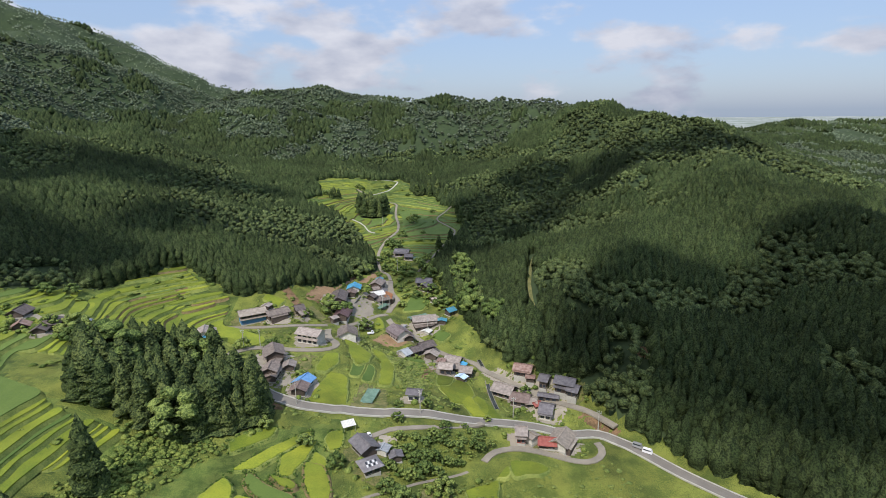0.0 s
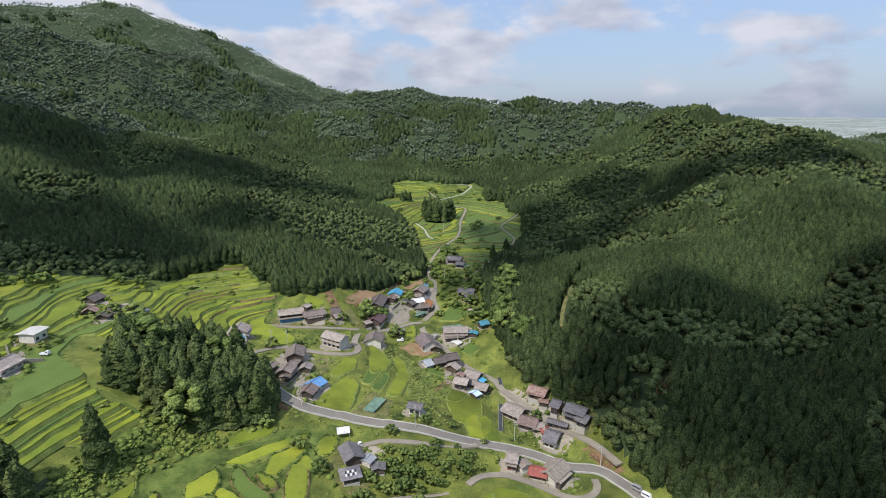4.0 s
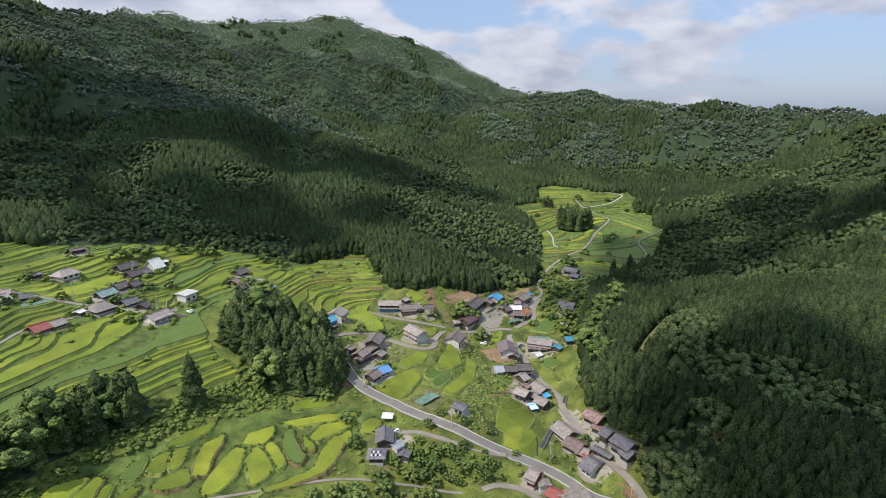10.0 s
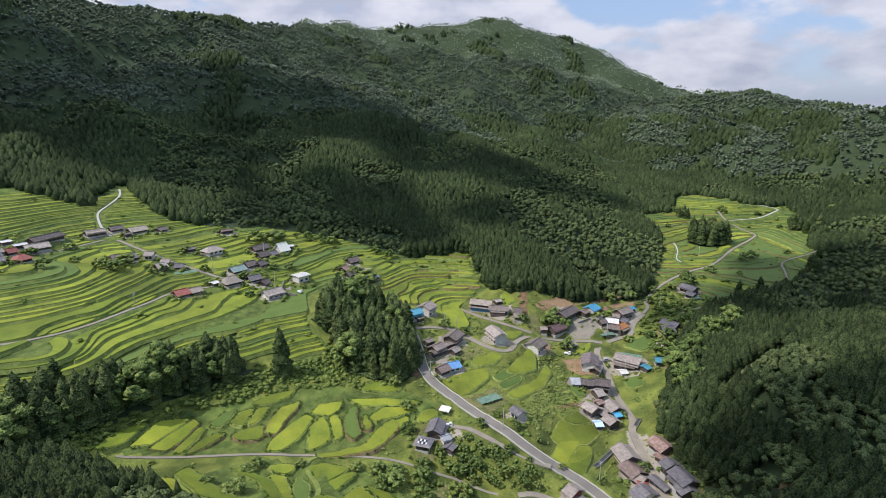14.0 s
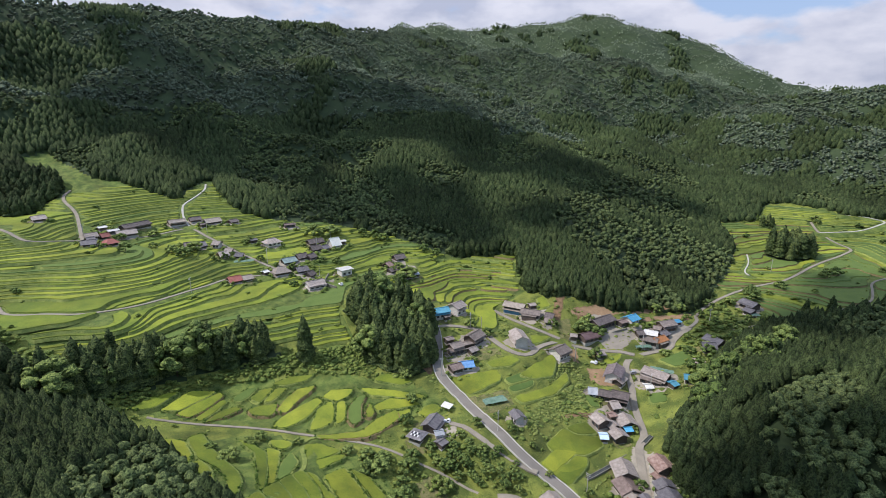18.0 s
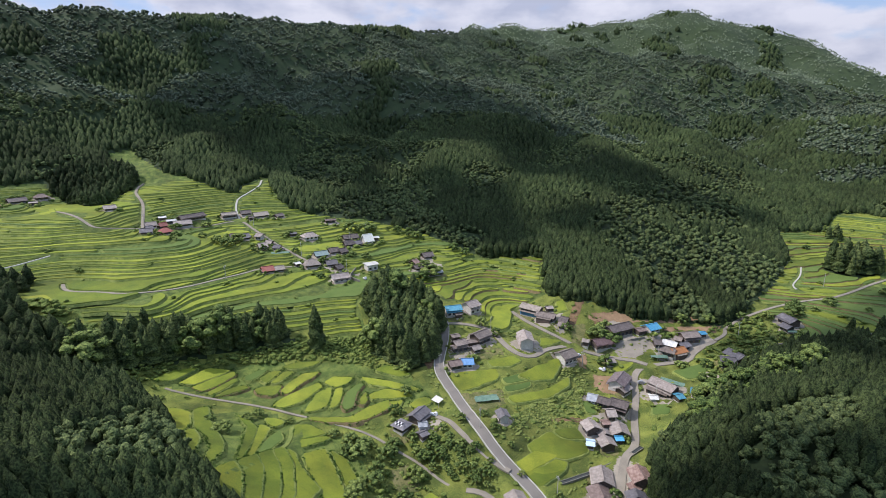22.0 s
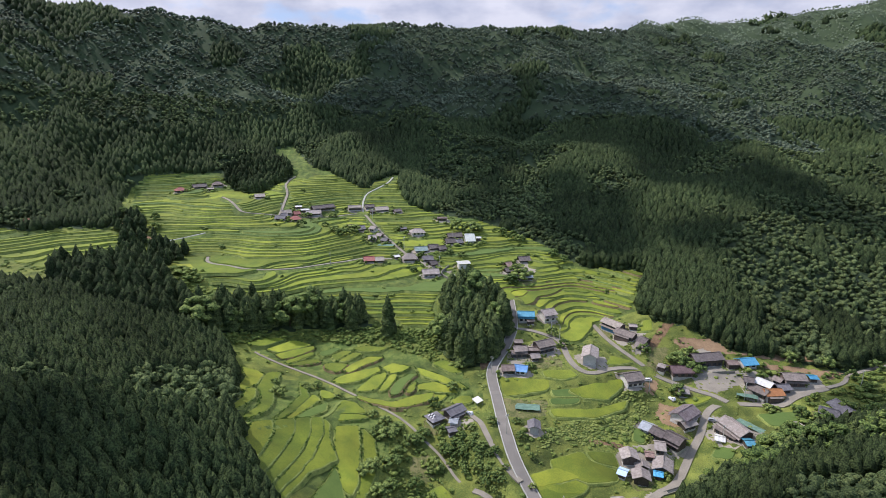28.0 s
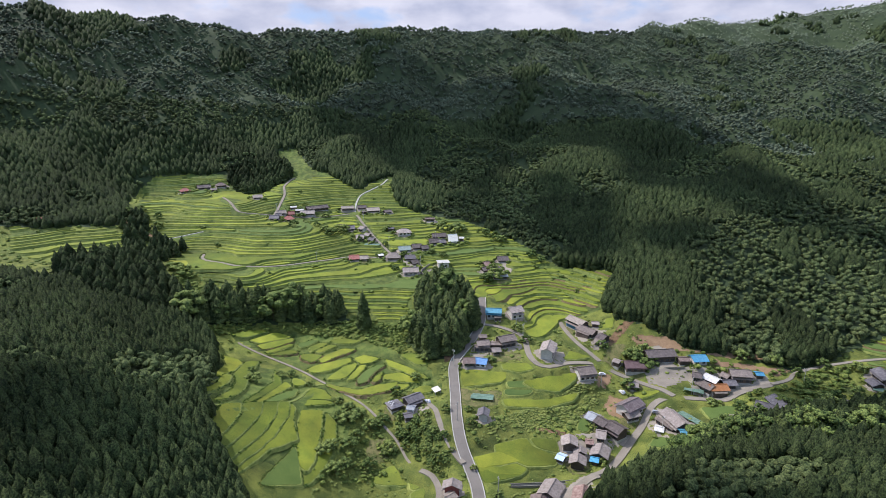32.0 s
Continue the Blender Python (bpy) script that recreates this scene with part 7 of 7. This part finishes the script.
# tufts of tall grass along the terrace banks
_bx = np.concatenate([e[:, 0] for e, z, drop in PADDIES])
_by = np.concatenate([e[:, 1] for e, z, drop in PADDIES])
_bx, _by = _bx[::4], _by[::4]
_bx, _by = _bx + _br.normal(0, 0.7, len(_bx)), _by + _br.normal(0, 0.7, len(_by))
_bh = _br.uniform(0.4, 1.1, len(_bx))
_v, _f = scatter([broad_shape(2, 5, 800 + q, 2) for q in range(5)], _bx, _by, land(_bx, _by) - 0.75 - _bh * 0.2, _bh, _br, 1.5)
tagged(fill_mesh("bank_tufts", _v, _f, M_BANK, True), "tufts of tall grass on the terrace banks", "grass", kind="stuff")


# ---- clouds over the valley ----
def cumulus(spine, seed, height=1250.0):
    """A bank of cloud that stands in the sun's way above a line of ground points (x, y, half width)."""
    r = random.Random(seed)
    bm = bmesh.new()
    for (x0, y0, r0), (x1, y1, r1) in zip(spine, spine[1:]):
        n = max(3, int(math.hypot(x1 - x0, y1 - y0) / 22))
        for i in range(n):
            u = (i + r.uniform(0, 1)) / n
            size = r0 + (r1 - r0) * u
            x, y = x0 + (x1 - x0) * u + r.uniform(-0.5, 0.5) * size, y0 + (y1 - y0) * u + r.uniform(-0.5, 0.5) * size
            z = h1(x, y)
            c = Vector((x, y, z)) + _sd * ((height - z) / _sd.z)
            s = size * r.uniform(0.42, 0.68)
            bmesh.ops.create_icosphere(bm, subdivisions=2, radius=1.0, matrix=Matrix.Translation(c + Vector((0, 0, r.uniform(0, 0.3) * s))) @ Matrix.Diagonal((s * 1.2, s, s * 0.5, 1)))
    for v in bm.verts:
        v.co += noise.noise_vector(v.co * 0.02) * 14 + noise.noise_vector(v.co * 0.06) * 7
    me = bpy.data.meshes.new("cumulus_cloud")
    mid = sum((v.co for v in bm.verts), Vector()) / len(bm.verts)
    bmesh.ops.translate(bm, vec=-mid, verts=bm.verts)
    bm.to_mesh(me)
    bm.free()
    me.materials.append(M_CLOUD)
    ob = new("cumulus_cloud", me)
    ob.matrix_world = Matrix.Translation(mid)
    return tagged(ob, "white fair-weather cumulus cloud, out of view, placed for its shadow on the valley", "cloud", kind="structure")


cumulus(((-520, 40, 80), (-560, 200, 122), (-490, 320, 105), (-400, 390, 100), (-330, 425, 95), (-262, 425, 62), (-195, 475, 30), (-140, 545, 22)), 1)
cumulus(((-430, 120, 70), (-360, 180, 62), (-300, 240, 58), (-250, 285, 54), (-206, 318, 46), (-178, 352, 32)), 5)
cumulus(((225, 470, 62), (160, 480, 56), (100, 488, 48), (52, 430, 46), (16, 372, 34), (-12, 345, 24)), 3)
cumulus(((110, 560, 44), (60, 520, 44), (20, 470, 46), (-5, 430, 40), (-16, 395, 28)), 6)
# added, unseen cloud: only there to shade the cedar wood on the near ridge
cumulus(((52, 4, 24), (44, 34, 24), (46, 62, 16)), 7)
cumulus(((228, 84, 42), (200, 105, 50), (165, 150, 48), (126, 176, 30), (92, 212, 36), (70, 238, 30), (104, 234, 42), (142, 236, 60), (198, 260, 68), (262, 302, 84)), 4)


# ---- yards, bare ground and the fields among the houses ----
def patch(loop, mat, name, label, lift=0.10, cell=0.9):
    """A thin skin of made ground that follows the land."""
    r = np.random.RandomState(len(loop) * 7 + int(abs(loop[0][0])))
    q = np.array(loop, float)
    gx, gy = np.arange(q[:, 0].min() - 1, q[:, 0].max() + 2, cell), np.arange(q[:, 1].min() - 1, q[:, 1].max() + 2, cell)
    x, y = np.meshgrid(gx, gy, indexing="ij")
    wob = 0.8 * wave(x, y, 9, 77)
    keep = inside(x[:-1, :-1] + cell / 2 + wob[:-1, :-1], y[:-1, :-1] + cell / 2 - wob[:-1, :-1], loop)
    f = grid_faces(len(gx), len(gy))[keep.ravel()]
    if not len(f):
        return None
    used, inv = np.unique(f, return_inverse=True)
    v = np.stack([x.ravel(), y.ravel(), ground_z(x.ravel(), y.ravel()) + lift], 1)[used]
    return tagged(fill_mesh(name, v, inv.reshape(f.shape), mat, True), label, "bare ground", kind="structure")


for row in PATCH_CALLS():
    patch(*row)
patch(((-74.6, 280.6), (-72.4, 299.5), (-62.1, 307.9), (-58.4, 349), (-54, 352.3), (-57.2, 324.9), (-61.4, 303.5), (-67.8, 288.1), (-71.8, 278.6)), M_DIRT, "earth_cutting", "bare brown earth cutting under the forest edge", 0.12)
_yr = random.Random(6)
for row in HOUSE_CALLS():
    if row[8] == "shed" and row[3] < 6:
        continue
    r_ = min(max(row[3], row[4]) * 0.7 + 1.6, 11.0 if row[0] > -140 else 7.0)
    turn_ = _yr.uniform(0, 6.28)
    loop_ = [(row[0] + r_ * _yr.uniform(0.75, 1.2) * math.cos(turn_ + k_ * 0.785), row[1] + r_ * _yr.uniform(0.75, 1.2) * math.sin(turn_ + k_ * 0.785)) for k_ in range(8)]
    mat_, name_, label_ = _yr.choice(((M_GRAVEL, "gravel_yard", "pale gravel yard round a house"), (M_DRY, "earth_yard", "trodden earth yard with sparse grass"), (M_DRY, "earth_yard", "trodden earth yard with sparse grass"), (M_LANE, "concrete_yard", "worn grey concrete yard round a house")))
    patch(loop_, mat_, name_, label_, 0.07)


def village_paddy(loop, mat, label, grow=1.06, drop=0.6, bank=None):
    """A field that leans a little with the land, inside a low grass balk."""
    q = np.array(loop, float)
    if np.sum(q[:, 0] * np.roll(q[:, 1], -1) - q[:, 1] * np.roll(q[:, 0], -1)) < 0:
        q = q[::-1]
    c = q.mean(0)
    q = even_loop(c + (q - c) * grow, 1.0) - c
    q = q + 0.3 * np.stack([wave(q[:, 0] + c[0], q[:, 1] + c[1], 7, 12), wave(q[:, 0] + c[0], q[:, 1] + c[1], 7, 13)], 1)
    z = land(q[:, 0] + c[0], q[:, 1] + c[1])
    a = np.linalg.lstsq(np.c_[q, np.ones(len(q))], z, rcond=None)[0]
    lean = q @ (a[:2] * 0.9)
    ob = tagged(empty("rice_paddy", pose(c[0], c[1], a[2])), label, "rice paddy", group="village paddies")
    t = np.roll(q, -1, 0) - np.roll(q, 1, 0)
    t /= np.linalg.norm(t, axis=1)[:, None] + 1e-9
    o = np.stack([t[:, 1], -t[:, 0]], 1)
    for name, out_, up, foot_out, foot, m, word in (("crop", -0.1, 0.5, -0.02, -0.1, mat, ""), ("balk", 0.4, 0.26, 0.55 + drop * 0.7, -drop, bank or M_BANK, "low grassy balk")):
        bm = bmesh.new()
        top = [bm.verts.new((*(p + d * out_), h + up)) for p, d, h in zip(q, o, lean)]
        low = [bm.verts.new((*(p + d * foot_out), h + foot)) for p, d, h in zip(q, o, lean)]
        bm.faces.new(top)
        for i in range(len(top)):
            k = (i + 1) % len(top)
            bm.faces.new((top[i], low[i], low[k], top[k]))
        part(name, bm, m, ob, word)
    return ob


for loop_, mat_ in PADDY_CALLS():
    village_paddy(loop_, mat_, "large ripening rice paddy among the houses" if mat_ is M_RICE else "green crop plot among the houses")


for k_, loop_ in enumerate(STRIP_CALLS()):
    village_paddy(loop_, M_RICE_DARK if k_ % 9 == 5 else M_RICE, "long curved strip of ripening rice between grassy banks", 1.15, 1.2, M_BANK_DRY if k_ in (20, 22, 26, 27, 32, 33, 38) else M_BANK)


# ---- small things ----
def net_frame(x, y, heading, L, D, H, label):
    """Posts with a net stretched over them."""
    z = h1(x, y)
    ob = tagged(empty("net_frame", pose(x, y, z, 0, 0, heading)), label, "crop net", group="crop nets")
    bm = bmesh.new()
    n = 6
    rows_ = [[bm.verts.new((-L / 2 + L * i / n, -D / 2 + D * j / 4, H - 0.18 * math.sin(3.14 * (i % 2)) - 0.12 * (j % 2) + 0.1 * math.sin(i * 2.1 + j))) for j in range(5)] for i in range(n + 1)]
    for i in range(n):
        for j in range(4):
            bm.faces.new((rows_[i][j], rows_[i + 1][j], rows_[i + 1][j + 1], rows_[i][j + 1]))
    r = bmesh.ops.extrude_face_region(bm, geom=bm.faces[:])
    bmesh.ops.translate(bm, vec=(0, 0, -0.05), verts=[v for v in r["geom"] if isinstance(v, bmesh.types.BMVert)])
    part("net", bm, M_NET, ob)
    for i in range(3):
        for sy in (-1, 1):
            px_ = -L / 2 + L * i / 2
            part("post", box(bmesh.new(), px_ - 0.05, px_ + 0.05, sy * D / 2 - 0.05, sy * D / 2 + 0.05, -0.4, H), M_METAL, ob)
    return ob


def utility_pole(x, y, heading, height=9.0):
    ob = tagged(empty("utility_pole", pose(x, y, h1(x, y), 0, 0, heading)), "grey concrete utility pole beside the lane", "utility pole", group="utility poles")
    bm = bmesh.new()
    bmesh.ops.create_cone(bm, cap_ends=True, segments=8, radius1=0.19, radius2=0.12, depth=height + 1)
    bmesh.ops.translate(bm, vec=(0, 0, height / 2 - 0.5), verts=bm.verts)
    part("pole", bm, M_CONCRETE, ob)
    for k in range(2):
        part("crossarm", box(bmesh.new(), -0.9, 0.9, -0.05, 0.05, height - 0.5 - k * 0.7, height - 0.38 - k * 0.7), M_METAL, ob, "steel crossarm")
        for q in (-0.8, 0.0, 0.8):
            part("insulator", box(bmesh.new(), q - 0.06, q + 0.06, -0.06, 0.06, height - 0.38 - k * 0.7, height - 0.2 - k * 0.7), M_WHITE_LINE, ob, "white insulator")
    return ob


M_TYRE = surface("tyre_rubber", (0.012, 0.012, 0.012), (0.03, 0.03, 0.03), scale=0.5, fine=4, bump=0)
CAR_PAINT = {"white": surface("white_car_paint", (0.72, 0.72, 0.72), (0.8, 0.8, 0.8), roughness=0.25, scale=2, fine=3, bump=0, specular=0.5), "silver": surface("silver_car_paint", (0.42, 0.43, 0.44), (0.52, 0.53, 0.54), roughness=0.25, scale=2, fine=3, bump=0, metal=0.5)}


def car(x, y, heading, paint, kind):
    """A small van, pickup or saloon on four wheels."""
    words = {"van": f"{paint} boxy small van parked on the lane", "pickup": f"{paint} small farm pickup parked in a yard", "saloon": f"{paint} small car parked in a yard"}
    ob = tagged(empty("car", pose(x, y, h1(x, y) + 0.28, 0, 0, heading)), words[kind], "car", group="parked cars")
    m = CAR_PAINT[paint]
    L, W = 3.5, 1.5
    bm = box(bmesh.new(), -L / 2, L / 2, -W / 2, W / 2, 0.28, 0.95)
    bmesh.ops.bevel(bm, geom=bm.edges[:], offset=0.08, segments=2, affect="EDGES")
    part("body", bm, m, ob)
    x0, x1, top = {"van": (-1.7, 1.35, 1.85), "pickup": (0.35, 1.55, 1.75), "saloon": (-1.5, 0.9, 1.5)}[kind]
    bm = bmesh.new()
    v = [bm.verts.new(c) for c in ((x0, -W / 2 + 0.04, 0.95), (x1 + 0.3, -W / 2 + 0.04, 0.95), (x1 + 0.3, W / 2 - 0.04, 0.95), (x0, W / 2 - 0.04, 0.95), (x0 + 0.12, -W / 2 + 0.14, top), (x1 - 0.1, -W / 2 + 0.14, top), (x1 - 0.1, W / 2 - 0.14, top), (x0 + 0.12, W / 2 - 0.14, top))]
    for f in ((4, 5, 6, 7), (0, 1, 5, 4), (1, 2, 6, 5), (2, 3, 7, 6), (3, 0, 4, 7)):
        bm.faces.new([v[i] for i in f])
    part("cabin", bm, m, ob)
    for sy in (-1, 1):
        part("side_window", box(bmesh.new(), x0 + 0.25, x1 - 0.1, sy * (W / 2 - 0.1) - 0.03, sy * (W / 2 - 0.1) + 0.03, 1.05, top - 0.2), M_GLASS, ob, "dark side window")
        for wx in (-1.1, 1.1):
            bm = bmesh.new()
            bmesh.ops.create_cone(bm, cap_ends=True, segments=12, radius1=0.28, radius2=0.28, depth=0.18, matrix=Matrix.Rotation(radians(90), 4, "X"))
            bmesh.ops.translate(bm, vec=(wx, sy * (W / 2 - 0.08), 0.0), verts=bm.verts)
            wheel = part("wheel", bm, M_TYRE, ob, "black tyre")
            bm = bmesh.new()
            bmesh.ops.create_cone(bm, cap_ends=True, segments=10, radius1=0.15, radius2=0.15, depth=0.2, matrix=Matrix.Rotation(radians(90), 4, "X"))
            bmesh.ops.translate(bm, vec=(wx, sy * (W / 2 - 0.06), 0.0), verts=bm.verts)
            part("rim", bm, M_METAL, wheel, "steel wheel rim")
    return ob


def field_shelter(x, y, heading):
    """A white sheet roof on four posts."""
    ob = tagged(empty("field_shelter", pose(x, y, h1(x, y), 0, 0, heading)), "white flat-roofed shelter beside the road", "shelter")
    bm = bmesh.new()
    slab(bm, ((-2.3, -1.7, 1.9), (2.3, -1.7, 1.9), (2.3, 1.7, 2.6), (-2.3, 1.7, 2.6)), 0.12)
    part("roof", bm, ROOFS["white"], ob, "white sheet roof")
    for sx in (-1, 1):
        for sy in (-1, 1):
            part("post", box(bmesh.new(), sx * 2.0 - 0.06, sx * 2.0 + 0.06, sy * 1.4 - 0.06, sy * 1.4 + 0.06, -0.6, 2.18 + sy * 0.26), M_METAL, ob)
    return ob


def stone_wall(line, height, label="dry grey stone retaining wall"):
    p = smooth_line(line, 2.0)
    t = np.gradient(p, axis=0)
    t /= np.linalg.norm(t, axis=1)[:, None]
    side = np.stack([-t[:, 1], t[:, 0]], 1)
    me = bpy.data.meshes.new("retaining_wall")
    bm = strip(p, side, land(p[:, 0], p[:, 1]), -0.3, 0.3, height, height + 1.2)
    bm.to_mesh(me)
    bm.free()
    me.materials.append(M_STONE)
    return tagged(new("retaining_wall", me), label, "wall", kind="structure")


net_frame(-28.9, 191.6, 80, 11, 5, 0.9, 'green crop net on metal posts')
net_frame(-36.4, 298.8, 60, 9, 6, 1.6, 'green crop net on metal posts')
net_frame(-13.5, 287.0, 28, 13, 4, 1.2, 'green crop net on metal posts')
net_frame(-201.7, 121.9, 80, 12, 5, 1.2, 'green crop net on metal posts')
net_frame(-20.7, 378.9, 60, 5, 4, 1.6, 'green crop net on metal posts')
field_shelter(-33.5, 169.5, 25)
car(70.1, 175.4, -35, 'silver', 'van')
car(72.8, 172.6, -35, 'white', 'van')
car(-155.6, 168.3, 10, 'white', 'pickup')
car(-20.8, 273.4, 70, 'silver', 'saloon')
car(-26.7, 165.1, 40, 'white', 'pickup')
car(-50.1, 256.4, 90, 'white', 'saloon')
car(-37.8, 262.9, 20, 'white', 'pickup')
utility_pole(27, 192.9, 9)
utility_pole(-8.9, 178.6, 126)
utility_pole(-53.8, 178.9, 40)
utility_pole(58.9, 186.6, 145)
utility_pole(-8.5, 271.4, 115)
utility_pole(-79.5, 219.3, 140)
utility_pole(-42.2, 253.5, 39)
utility_pole(-85.5, 216.2, 165)
utility_pole(-35, 296.8, 135)
utility_pole(-255.6, 109.1, 120)
utility_pole(-196.9, 135.2, 145)
utility_pole(-206.6, 170.9, 20)
utility_pole(-247.6, 37.8, 80)
utility_pole(-168.7, 159.6, 150)
utility_pole(-224.9, 187.1, 160)
utility_pole(-164.5, 86.6, 135)
utility_pole(-30.5, 349.4, 75)
utility_pole(-49.9, 446.5, 130)
stone_wall(((-57.6, 263.6), (-57.2, 276.6), (-54.9, 289.2)), 1.6)
stone_wall(((-151.8, 164.1), (-160.5, 158.6), (-170.8, 166.1)), 1.4)
stone_wall(((-50.1, 288.5), (-48.1, 298.9)), 2.2)
